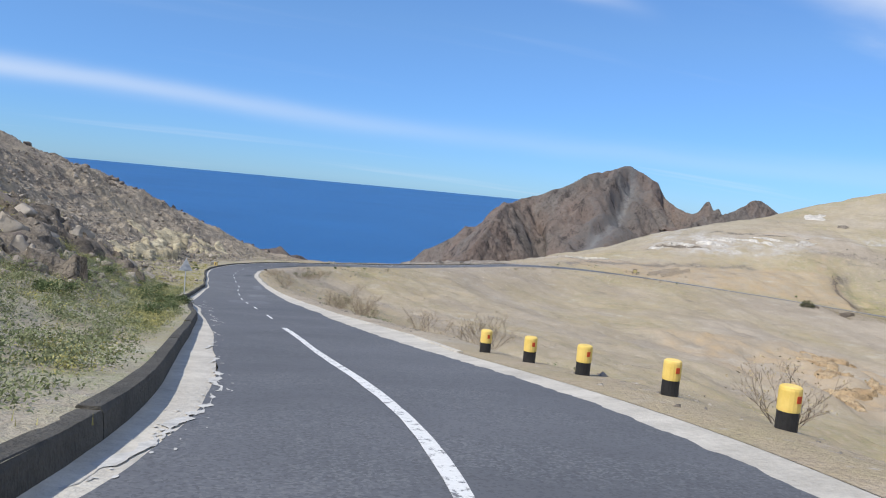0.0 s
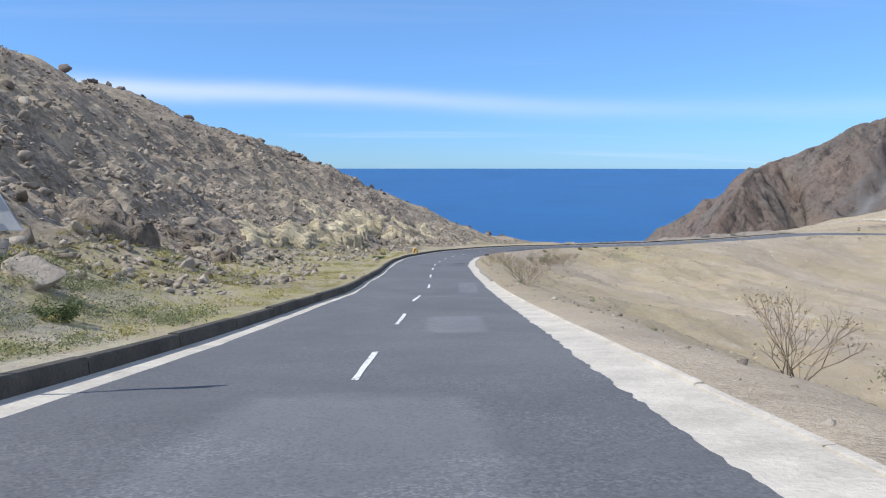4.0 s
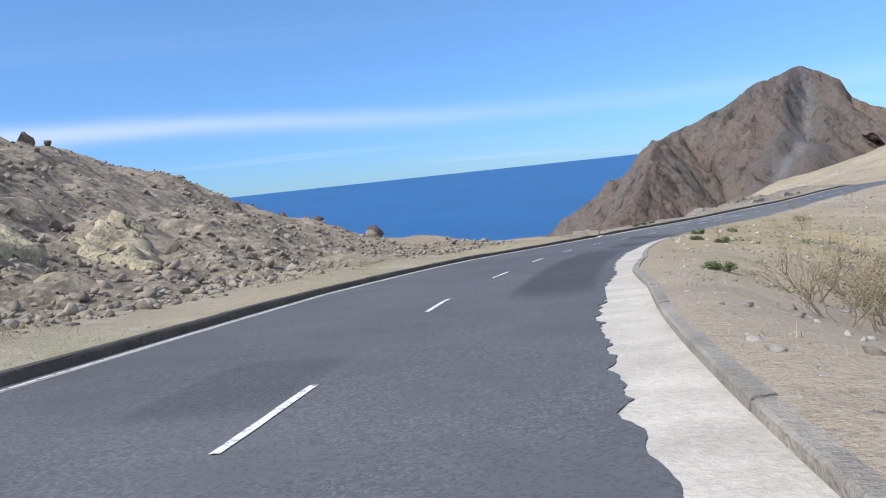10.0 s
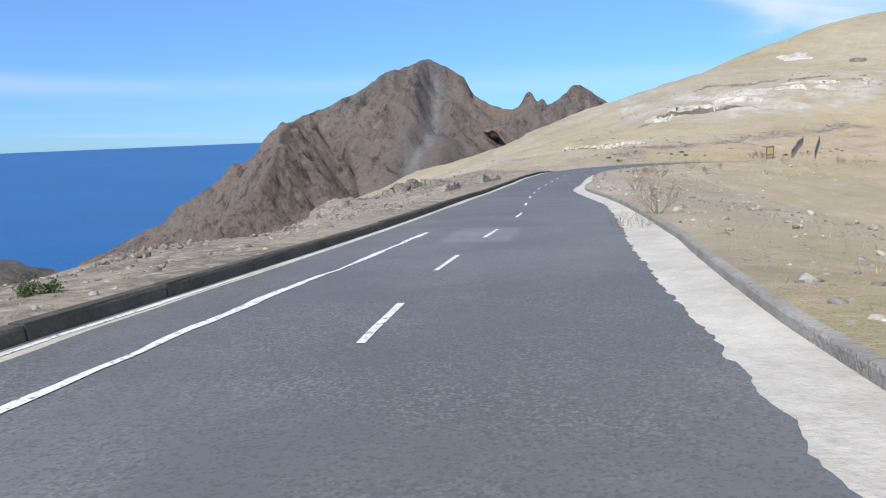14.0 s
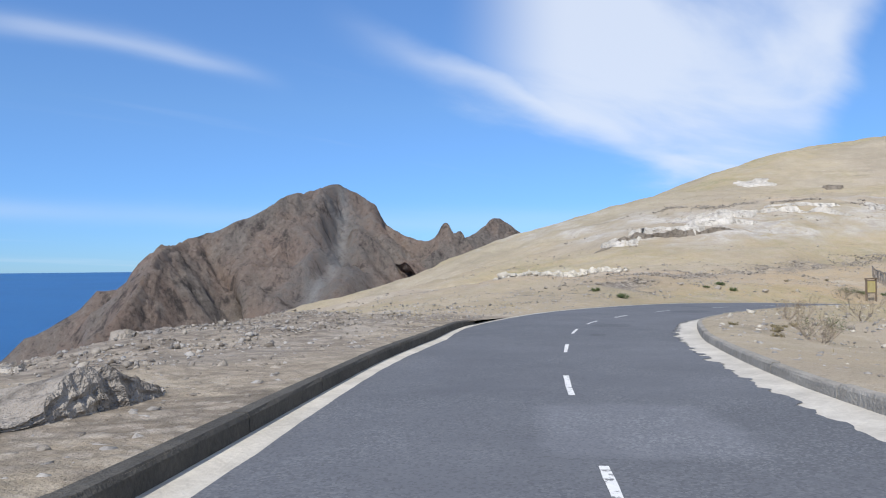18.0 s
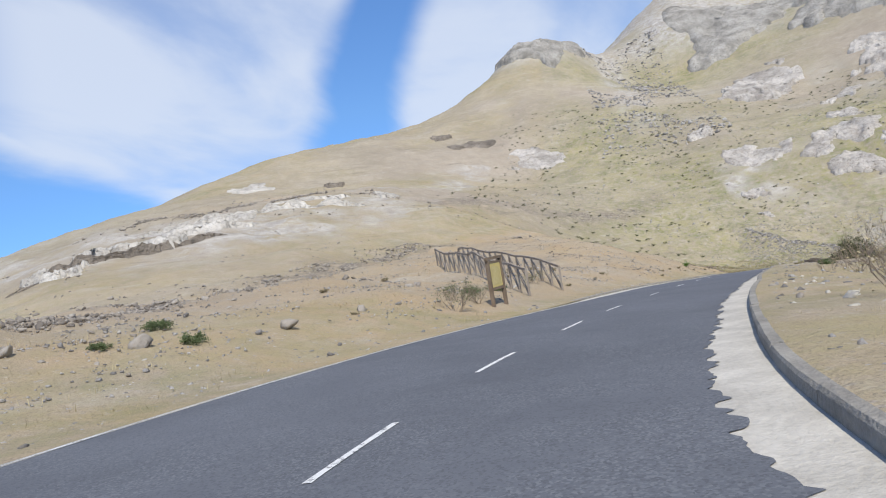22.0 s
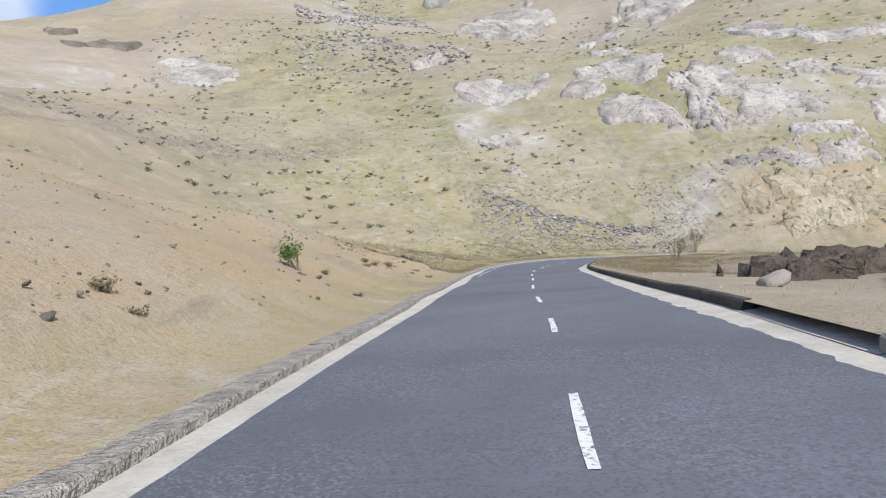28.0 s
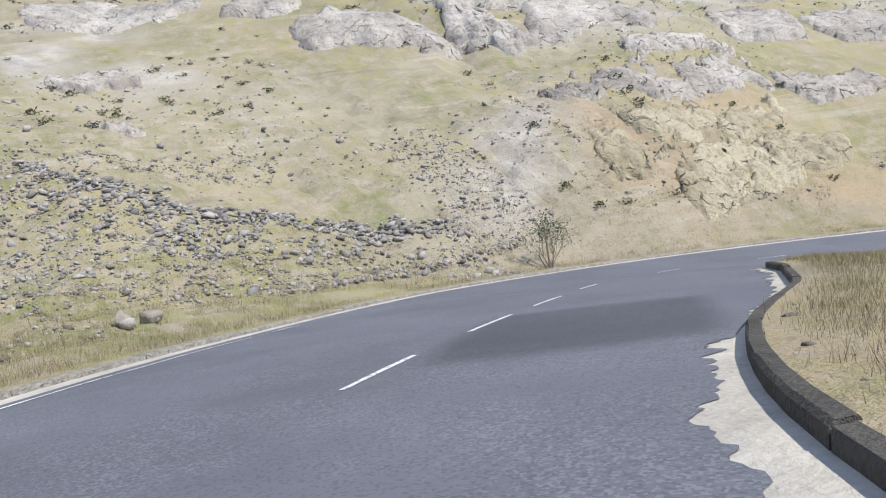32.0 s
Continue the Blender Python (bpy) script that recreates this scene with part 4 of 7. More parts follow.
def make_verges():
    s = np.arange(1, RUN[-1] - 1, 0.5)
    outs = (0.0, 0.25, 0.6, 1.1, 1.7, 2.4, 3.2)
    for side_name, sign, edge, top in (("left", 1, table(LEFT_KERB, s) + np.where((s > 257) & (s < 307), -0.07, 0.03), kerb_left(s)), ("right", -1, table(RIGHT_EDGE, s) + table(RIGHT_GUTTER, s) + 0.04, kerb_right(s))):
        rows = []
        for k, o in enumerate(outs):
            p = along(s, sign * (edge + o), 0)
            zg = ground_height(p[:, 0], p[:, 1]) + 0.03
            p[:, 2] = np.interp(s, RUN, LINE[:, 2]) + top - 0.02 if k == 0 else zg - (0.2 if k == len(outs) - 1 else 0)
            rows.append(p)
        rows = np.stack(rows if sign < 0 else rows, 1)
        ob = strip("verge_" + side_name, rows if sign < 0 else rows[:, ::-1], MAT_GROUND)
        paint_zones(ob)
        tagged(ob, "strip of gravel and dry grass beside the kerb", "verge", kind="structure")


make_verges()


def make_rocky_banks():
    for name, lo, hi, d0, d1, step, label in (("bank_west", 12, 169, 3.4, 34.5, 0.36, "steep broken hillside of brown rubble and ledges"), ("bank_east", 388, 436, 6.5, 31, 0.34, "eroded ochre bank and scree above the bend")):
        s, d = np.arange(lo, hi, step), np.arange(d0, d1, step)
        rows = np.stack([along(s, k + 0 * s, 0) for k in d], 1)
        flat_rows = rows.reshape(-1, 3)
        dd, ss = near_road(flat_rows[:, 0], flat_rows[:, 1])
        z = ground_height(flat_rows[:, 0], flat_rows[:, 1])
        share = crag_share(dd, ss)
        flat_rows[:, 2] = z - 0.5 * np.clip(1 - share * 4, 0, 1)
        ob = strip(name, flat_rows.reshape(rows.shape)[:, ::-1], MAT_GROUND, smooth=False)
        paint_zones(ob)
        tagged(ob, label, "bank", kind="structure")


make_rocky_banks()


def set_age(ob):
    """Each stretch of asphalt was laid at its own time and has its own tone."""
    co = np.empty(len(ob.data.vertices) * 3)
    ob.data.vertices.foreach_get("co", co)
    co = co.reshape(-1, 3)
    _, s = near_road(co[:, 0], co[:, 1])
    knots = [0, 55, 66, 118, 135, 170, 180, 215, 225, 262, 290, 320, 345, 440]
    tone = np.stack([np.interp(s, knots, row) for row in ([0.86, 0.88, 1.0, 0.98, 0.80, 0.80, 1.0, 1.02, 0.92, 0.92, 0.88, 0.84, 0.98, 1.06],
                                                         [0.86, 0.88, 1.0, 0.98, 0.80, 0.80, 1.0, 1.02, 0.93, 0.93, 0.90, 0.87, 1.0, 1.07],
                                                         [0.88, 0.90, 1.0, 1.0, 0.81, 0.79, 0.97, 1.0, 0.96, 0.96, 0.96, 0.97, 1.1, 1.17], [1] * 14)], 1)
    ob.data.color_attributes.new("age", "FLOAT_COLOR", "POINT").data.foreach_set("color", tone.astype(np.float32).ravel())


def make_road():
    s = np.arange(0, RUN[-1] - 0.5, 0.08)
    left, right = table(LEFT_KERB, s) - left_gutter(s) - 0.03 * rough(s, 0 * s, 1.3, 4, 8), -table(RIGHT_EDGE, s)
    frac = np.linspace(0, 1, 9)
    rows = np.stack([along(s, left * (1 - u) + right * u, 0.004 * math.sin(math.pi * u)) for u in frac], 1)
    # ragged edge of the asphalt over the gutter
    ragged = -0.02 - (0.04 * rough(s, 0 * s, 2.2, 3, 7) + 0.17 * rough(s, 0 * s, 0.26, 4, 17)) * np.interp(s, [0, 60, 100, 140, 180, 235, 252, 282, 300, 320, 378, 390, 398], [0.4, 0.4, 0.4, 0.7, 0.5, 0.45, 1.2, 1.2, 0.6, 0.4, 0.35, 1.1, 1.3])
    rows[:, 8] += np.stack([np.interp(s, RUN, SIDE[:, 0]), np.interp(s, RUN, SIDE[:, 1]), 0 * s], 1) * ragged[:, None]
    ob = strip("road", rows[:, ::-1], MAT_ASPHALT)
    set_age(ob)
    tagged(ob, "grey two-lane asphalt mountain road, worn and patched", "road", kind="structure")


make_road()


def make_gutters():
    s = np.arange(0, RUN[-1] - 0.5, 0.5)
    k = table(LEFT_KERB, s)
    ob = strip("gutter_left", sheet(s, (k + 0.02, k - 0.25, k - 0.52), (0.012 + 0 * s, -0.004 + 0 * s, -0.012 + 0 * s)), MAT_GUTTER)
    tagged(ob, "narrow pale concrete gutter along the road", "gutter", kind="structure")
    e, g = table(RIGHT_EDGE, s), table(RIGHT_GUTTER, s)
    ob = strip("gutter_right", sheet(s, (-e + 0.25, -e - 0.3 * g, -e - g - 0.02), (-0.014 + 0 * s, -0.006 + 0 * s, 0.015 + 0 * s)), MAT_GUTTER)
    tagged(ob, "cracked pale concrete gutter along the inside of the bend", "gutter", kind="structure")


make_gutters()


def make_sea():
    rings = np.r_[0, 150, 300, 450, 600, 800, 1000, 1300, 1700, 2200, 2900, 3700, 4300, 4780]
    turn = np.linspace(0, 2 * math.pi, 97)
    rows = [[(100 + r * math.cos(t), 100 + r * math.sin(t), -88 + 60 * (r / 4780) ** 1.5) for t in turn] for r in rings]
    tagged(strip("sea", rows, MAT_SEA), "deep blue sea reaching the horizon", "sea", kind="structure")


make_sea()


def make_apron():
    """A concrete way in through a gap of the right kerb."""
    s = np.arange(346.4, 350.7, 0.2)
    k = table(RIGHT_EDGE, s) + table(RIGHT_GUTTER, s)
    ob = strip("apron", sheet(s, (-k + 0.05, -k - 0.25, -k - 0.8, -k - 1.3), (0.02 + 0 * s, 0.05 + 0 * s, 0.07 + 0 * s, -0.1 + 0 * s)), MAT_GUTTER)
    tagged(ob, "pale concrete apron through a gap in the kerb", "apron", kind="structure")


make_apron()

CREST = [(92, 360, -92), (128, 398, -72), (150, 431, -53), (178, 446, -35), (236, 527, 3), (273, 515, 24), (296, 525, 36), (332, 542, 44), (352, 536, 38), (364, 538, 36), (372, 540, 31), (376, 532, 22),
         (386, 503, 9), (394, 494, 17), (398, 490, 12.5), (402, 487, 17), (404, 484, 12), (424, 493, 17), (452, 502, 26), (468, 500, 23), (478, 494, 15), (500, 480, 5), (540, 460, -8)]


def ravine(x, y):
    """Distance from the ravine that runs down from the mountain's notch."""
    _, line = spline([(352, 529, 0), (326, 497, 0), (299, 466, 0), (284, 455, 0), (268, 445, 0)], 2.0)
    return np.sqrt(((x[:, None] - line[None, :, 0]) ** 2 + (y[:, None] - line[None, :, 1]) ** 2).min(1))


def make_mountain():
    at, line = spline(CREST, 1.6)
    way = np.gradient(line[:, :2], axis=0)
    kern = np.hanning(41) / np.hanning(41).sum()
    way = np.stack([np.convolve(np.pad(way[:, k], 20, "edge"), kern, "valid") for k in (0, 1)], 1)
    way /= np.linalg.norm(way, axis=1)[:, None]
    normal = np.stack([-way[:, 1], way[:, 0]], 1)
    broad = np.hanning(61) / np.hanning(61).sum()
    soft = np.convolve(np.pad(line[:, 2], 30, "edge"), broad, "valid")
    sway = np.interp(line[:, 0], [120, 300, 370, 400, 450, 540], [4, 12, 12, 6, 6, 4])
    line = line + np.stack([sway, -0.7 * sway, 0 * sway], 1)
    line[:, 2] -= np.interp(line[:, 0], [150, 170, 190, 207, 222, 238, 260, 295, 318, 332, 344, 352, 358, 366, 385, 392, 399, 408, 454, 476], [-8, -9, -12, -14, -10, -3, 4, 2.7, 6.5, 7.5, 4.5, 2.0, 4.0, 5.0, 9.4, 6, 0, 6, 4, 8])
    soft = np.convolve(np.pad(line[:, 2], 30, "edge"), broad, "valid")
    rows = []
    for v in np.r_[-np.geomspace(150, 1.0, 76), 0, np.geomspace(1.0, 120, 24)]:
        far = abs(v)
        share = math.exp(-far / 9.0)
        x, y = line[:, 0] + normal[:, 0] * v, line[:, 1] + normal[:, 1] * v
        z = line[:, 2] * share + soft * (1 - share) - far * (0.78 - 0.0016 * far)
        gully = np.abs(rough(at, far * 0.35 + 0 * at, 34.0, 4, 41)) * 2.2
        grow = min(1.0, far / 30.0)
        z = z - grow * 13.0 * gully + min(1.0, far / 5.0) * (4.0 * (terraces(rough(x, y, 20.0, 5, 43) + 0.5, 6.0) - 0.5) + 7.0 * rough(x, y, 10.0, 6, 44)) + 1.6 * rough(x, y, 6.0, 3, 45)
        # a ravine from the notch down, and a hollow beside it
        cut = ravine(x, y)
        z = z - min(1.0, far / 8.0) * (7.0 * np.exp(-(cut / 6.0) ** 2) - 2.0 * np.exp(-((cut - 13) / 5.0) ** 2))
        z = z - 13 * np.exp(-(((x - 279) / 9.0) ** 2 + ((y - 479) / 7.0) ** 2)) * (v < 0)
        rows.append(np.stack([x, y, z], 1))
    ob = strip("mountain", np.stack(rows, 1), MAT_MOUNTAIN)
    co = np.stack(rows, 1).reshape(-1, 3)
    cut = ravine(co[:, 0], co[:, 1])
    tint = np.stack([np.exp(-(cut / 3.5) ** 2), np.exp(-((cut - 4) / 15.0) ** 2), 0 * cut, 1 + 0 * cut], 1)
    ob.data.color_attributes.new("vein", "FLOAT_COLOR", "POINT").data.foreach_set("color", tint.astype(np.float32).ravel())
    tagged(ob, "dark reddish volcanic peak with a notched crest above the sea", "mountain", kind="structure")


make_mountain()


def make_headland():
    """A low rocky point above the sea, beyond the bend."""
    _, line = spline([(6, 326, -56), (22, 340, -36), (32, 346, -29), (44, 358, -33), (58, 372, -41), (72, 384, -47), (95, 400, -62)], 2.0)
    gx, gy = np.meshgrid(np.arange(-60, 150, 2.6), np.arange(270, 460, 2.6), indexing="ij")
    x, y = gx.ravel(), gy.ravel()
    far = np.sqrt((x[:, None] - line[None, :, 0]) ** 2 + (y[:, None] - line[None, :, 1]) ** 2)
    z = (line[None, :, 2] - 0.62 * far).max(1)
    z = z + 4.0 * (terraces(rough(x, y, 22.0, 4, 71) + 0.5, 6.0) - 0.5) + 3.0 * rough(x, y, 8.0, 4, 73)
    ob = strip("headland", np.stack([x, y, np.maximum(z, -95)], 1).reshape(*gx.shape, 3), MAT_MOUNTAIN)
    tagged(ob, "dark rocky headland above the sea", "headland", kind="structure")


make_headland()


# ---------------------------------------------------------------- kerbs and markings
def fast_mesh(name, verts, tris, material, parent=None, smooth=False):
    """One mesh object from arrays of points and triangles."""
    me = bpy.data.meshes.new(name)
    me.vertices.add(len(verts))
    me.vertices.foreach_set("co", np.asarray(verts, np.float32).ravel())
    me.loops.add(len(tris) * 3)
    me.loops.foreach_set("vertex_index", np.asarray(tris, np.int32).ravel())
    me.polygons.add(len(tris))
    me.polygons.foreach_set("loop_start", np.arange(0, len(tris) * 3, 3, dtype=np.int32))
    me.update(calc_edges=True)
    if smooth:
        me.polygons.foreach_set("use_smooth", [True] * len(tris))
    me.materials.append(material)
    ob = new(name, me)
    if parent:
        ob.parent = parent
    return ob


def zat(x, y):
    return float(ground_height(np.array([x]), np.array([y]))[0])


def kerb_run(name, sign, edge, top, wide, bays, material, label):
    """A row of cast kerb lengths on a footing."""
    s = np.arange(bays[0][0], bays[-1][1], 1.0)
    e = edge(s)
    foot = strip(name, sheet(s, (sign * (e + wide - 0.02), sign * (e + 0.02)) if sign > 0 else (sign * (e + 0.02), sign * (e + wide - 0.02)), (-0.05 + 0 * s, -0.05 + 0 * s)), material, smooth=False)
    tagged(foot, label, "kerb", kind="structure")
    rng = random.Random(name)
    for lo, hi in bays:
        a = lo
        while a < hi - 0.4:
            b = min(a + rng.uniform(2.3, 2.7), hi)
            sub = np.linspace(a + 0.012, b - 0.012, 4)
            h, w, ee = top(sub) + rng.uniform(-0.012, 0.012), wide + rng.uniform(-0.01, 0.01), edge(sub)
            chip = np.array([rng.uniform(-0.012, 0.012) for _ in sub])
            ring = [(ee, -0.06), (ee + 0.012, h * 0.8), (ee + 0.035 + chip, h), (ee + w - 0.03, h + 0.004), (ee + w, h * 0.7), (ee + w, -0.06)]
            rows = np.stack([along(sub, sign * o, 0) + np.stack([0 * sub, 0 * sub, u + 0 * sub], 1) for o, u in ring], 1)
            n, k = rows.shape[:2]
            i = np.arange(n * k).reshape(n, k)
            faces = [tuple(f) for f in np.stack([i[:-1, :-1], i[:-1, 1:], i[1:, 1:], i[1:, :-1]], -1).reshape(-1, 4)] + [tuple(i[0]), tuple(i[-1][::-1])]
            if sign < 0:
                faces = [f[::-1] for f in faces]
            mesh_object("kerb_stone", rows.reshape(-1, 3), faces, material, foot)
            a = b


kerb_run("kerb_left", 1, lambda s: table(LEFT_KERB, s), kerb_left, 0.2, [(2, 173.4), (175.2, 258)], MAT_SHADED_KERB, "weathered grey concrete kerb on the outside of the road")
kerb_run("kerb_left_low", 1, lambda s: table(LEFT_KERB, s), kerb_left, 0.34, [(306, 437)], MAT_EDGING, "low rough concrete edging beside the road")
kerb_run("kerb_right", -1, lambda s: table(RIGHT_EDGE, s) + table(RIGHT_GUTTER, s), kerb_right, 0.17, [(84, 346.5)], MAT_KERB, "grey concrete kerb along the inside of the bend")
kerb_run("kerb_right_dark", -1, lambda s: table(RIGHT_EDGE, s) + table(RIGHT_GUTTER, s), kerb_right, 0.17, [(350.5, 437)], MAT_SHADED_KERB, "dark weathered concrete kerb along the inside of the last bend")
kerb_run("lip_right", -1, lambda s: table(RIGHT_EDGE, s) + table(RIGHT_GUTTER, s), kerb_right, 0.12, [(28, 83.5)], MAT_GUTTER, "thin pale concrete lip between the gutter and gravel")

road_object = bpy.data.objects["road"]


def painted(name, s, offs, material, wide, up, parent=road_object, wobble=0.0):
    """A painted stripe on the road; offs is the offset of its middle by s."""
    w = wide / 2 + wobble * rough(s, 0 * s, 0.9, 3, 61)
    w2 = wide / 2 + wobble * rough(s, 0 * s + 50, 0.9, 3, 67)
    rows = np.stack([along(s, offs - w2, up), along(s, offs + w, up)], 1)
    return strip(name, rows, material, parent, smooth=False)


def cement_smear(a, o, b, e, w):
    """Spilled cement: a thin ragged streak on the road, with a few flecks beside it."""
    rng = random.Random(int(a * 10))
    s = np.arange(a, b, 0.05)
    u = (s - a) / (b - a)
    d = o + (e - o) * u + 0.12 * rough(s, 0 * s, 0.5, 3, int(a))
    half = w * np.clip(0.2 + 1.0 * rough(s, 0 * s + 9, 0.2, 3, int(a) + 5), 0.03, 0.6) * np.sin(math.pi * np.clip(u, 0.02, 0.98)) ** 0.5
    rows = np.stack([along(s, d - half, 0.006), along(s, d + half, 0.006)], 1).reshape(-1, 3)
    verts = list(rows)
    faces = [(2 * k, 2 * k + 1, 2 * k + 3, 2 * k + 2) for k in range(len(s) - 1)]
    for _ in range(int((b - a) * 9)):
        u = rng.random()
        s0, d0 = a + (b - a) * u, o + (e - o) * u + rng.gauss(0, 1.1 * w)
        long, wide = rng.uniform(0.01, 0.05), rng.uniform(0.006, 0.018)
        n = len(verts)
        for k in range(7):
            t = 2 * math.pi * k / 7
            g = rng.uniform(0.6, 1.2)
            verts.append(along(np.array([s0 + long * g * math.cos(t)]), np.array([d0 + wide * g * math.sin(t)]), 0.0055)[0])
        faces.append(tuple(range(n, n + 7)))
    mesh_object("cement_smear", verts, faces, MAT_SMEAR, road_object)


def make_markings():
    s = np.arange(8, 33.7, 0.3)
    painted("solid_line", s, 0.15 + 0 * s, MAT_PAINT, 0.125, 0.010, wobble=0.02)
    knots = [37.6, 45.6, 79.2, 87.4, 95.2, 101.2, 106.7, 112.4, 118.3, 124.2, 131.6, 138.8, 145.2, 151.2, 157.0, 163.2, 169.0, 174.9, 182.0, 187.6, 192.2, 197.2, 202.8, 221.5, 227.5, 232.8, 238.0, 243.4, 249.0, 254.3, 258.9, 263.6, 269.4, 276.1, 281.8, 286.7, 291.7, 296.4, 303.2, 309.6, 316.0, 321.5, 327.0, 332.8, 338.5, 343.7, 349.6, 355.2, 360.8, 366.0, 370.8, 376.0, 381.0, 385.3, 389.7, 394.9, 398.7, 401.9, 406.0, 430.0]
    lean = ((0, 0.02), (16, 0.09), (20, 0.16), (24, 0.14), (32, 0.18), (36, 0.07), (48, -0.09), (64, -0.10), (68, -0.15), (72, -0.11), (76, -0.23), (80, -0.25), (84, -0.12), (96, -0.08), (100, -0.02), (112, -0.11), (124, -0.09), (132, -0.23), (136, -0.22), (140, -0.16), (144, -0.21), (148, -0.34), (168, 0.12), (172, 0.16), (180, 0.07), (184, 0.06), (192, 0.14), (204, -0.33), (224, -0.12), (228, -0.05), (248, -0.19), (260, 0.03), (272, -0.12), (276, -0.25), (284, -0.22), (288, -0.12), (292, -0.13), (304, 0.14), (328, 0.07), (336, 0.11), (340, 0.04), (344, 0.09), (352, 0.04), (360, 0.19), (368, 0.10), (372, 0.17), (376, 0.16), (380, 0.01), (384, -0.10), (388, -0.13), (392, -0.49), (396, -1.00), (404, -1.86), (408, -1.95), (412, -1.93), (440, -1.00), (460, -1.00))
    for a, b in zip(knots, knots[1:]):
        n = max(1, round((b - a) / 7.0))
        for k in range(n):
            at = a + (b - a) * k / n
            s = np.arange(at, at + (2.6 if at < 100 else 1.95), 0.12)
            painted("centre_dash", s, table(lean, s), MAT_PAINT, 0.076, 0.010, wobble=0.014)
    s = np.arange(183.8, 198.8, 0.2)
    painted("side_line", s, np.interp(s, [184, 188, 190.6, 192.5, 196, 198.8], [1.9, 1.82, 1.75, 1.6, 1.48, 1.36]), MAT_PAINT, 0.10, 0.009, wobble=0.07)
    for lo, hi, off in ((122, 166, 0.11), (172, 203, 0.11), (264, 300, 0.14), (374, 404, 0.62)):
        s = np.arange(lo, hi, 0.2)
        painted("edge_line", s, table(LEFT_KERB, s) - off, MAT_PAINT, 0.055, 0.008, wobble=0.05)
    # spilled cement along the left side at the start
    for a, o, b, e, w in ((17.8, 2.15, 19.6, 1.9, 0.12), (19.4, 1.95, 21.8, 1.76, 0.12), (22.0, 1.72, 24.6, 1.78, 0.10), (24.8, 1.85, 26.2, 1.72, 0.08), (27.0, 1.9, 29.4, 1.88, 0.09), (30.4, 1.78, 31.6, 1.9, 0.07), (33.4, 1.88, 34.5, 1.64, 0.05), (34.7, 1.58, 36.2, 1.82, 0.09),
                         (36.3, 1.64, 39.3, 1.84, 0.07), (41.0, 1.7, 42.2, 1.76, 0.06), (43.6, 1.68, 44.6, 1.74, 0.06), (44.1, 1.98, 45.3, 1.88, 0.04), (45.6, 2.02, 47.0, 2.12, 0.13), (47.0, 1.88, 49.3, 2.0, 0.06), (50.0, 1.74, 53.2, 2.02, 0.05), (53.8, 2.0, 55.0, 1.9, 0.05)):
        cement_smear(a, o, b, e, w)


make_markings()


def tar_patch(lo, hi, d0, d1, material=MAT_TAR, up=0.006):
    """A repair laid on the asphalt, thinning to its rim."""
    n, k = 40, 15
    v, u = np.meshgrid(np.linspace(-1, 1, k), np.linspace(-1, 1, n))
    u, v = u.ravel(), v.ravel()
    rim = np.clip(1.6 * np.clip(1 - np.maximum(np.abs(u), np.abs(v)) ** 2 - 0.25 * (u * v) ** 2, 0, 1), 0, 1)
    p = along((lo + hi) / 2 + u * (hi - lo) / 2, (d0 + d1) / 2 + v * abs(d1 - d0) / 2, 0)
    p[:, 2] += 0.002 + (up - 0.002) * np.minimum(1, 3 * rim)
    ob = strip("road_patch", p.reshape(n, k, 3), material, road_object, smooth=False)
    set_age(ob)
    tint = ob.data.color_attributes.new("rim", "FLOAT_COLOR", "POINT")
    tint.data.foreach_set("color", np.repeat(rim, 4).astype(np.float32))
    return ob


for a, b, d0, d1 in ((138.8, 157.4, -2.82, -1.1), (157.9, 162.6, -2.6, -1.35), (168.4, 172.4, -2.5, 0.4), (395.4, 401.0, -4.7, -1.0), (103.2, 105.4, -2.1, -1.2)):
    tar_patch(a, b, d0, d1)
for a, b, d0, d1 in ((99.8, 102.6, -0.65, 1.15), (100.8, 103.0, -2.0, -0.75), (132.4, 135.2, -0.25, 1.15), (257.4, 259.4, -1.45, -0.1), (253.5, 254.5, -0.95, -0.5), (269.3, 273.0, -1.95, -0.4), (276.0, 277.4, -0.2, 1.7)):
    tar_patch(a, b, d0, d1, MAT_OLD_TAR)
for a, b, d0, d1 in ((76.0, 84.0, -2.1, -1.3), (53.0, 58.5, -1.5, 0.9), (64.0, 68.0, -1.9, -0.6), (196.0, 200.0, -0.8, 0.9), (240.0, 243.0, -1.6, 0.4),):
    tar_patch(a, b, d0, d1, MAT_GREY_PATCH, 0.005)

# ---------------------------------------------------------------- small solids
def ring_points(radius, n, z, lean=0.0):
    return [(radius * math.cos(2 * math.pi * k / n), radius * math.sin(2 * math.pi * k / n), z + lean * math.cos(2 * math.pi * k / n)) for k in range(n)]


def lathe(profile, n=14):
    """A turned solid from (radius, height) pairs."""
    bm = bmesh.new()
    rings = [[bm.verts.new(p) for p in ring_points(r, n, z)] for r, z in profile]
    for a, b in zip(rings, rings[1:]):
        for k in range(n):
            bm.faces.new((a[k], a[(k + 1) % n], b[(k + 1) % n], b[k]))
    bm.faces.new(rings[0][::-1])
    bm.faces.new(rings[-1])
    return bm


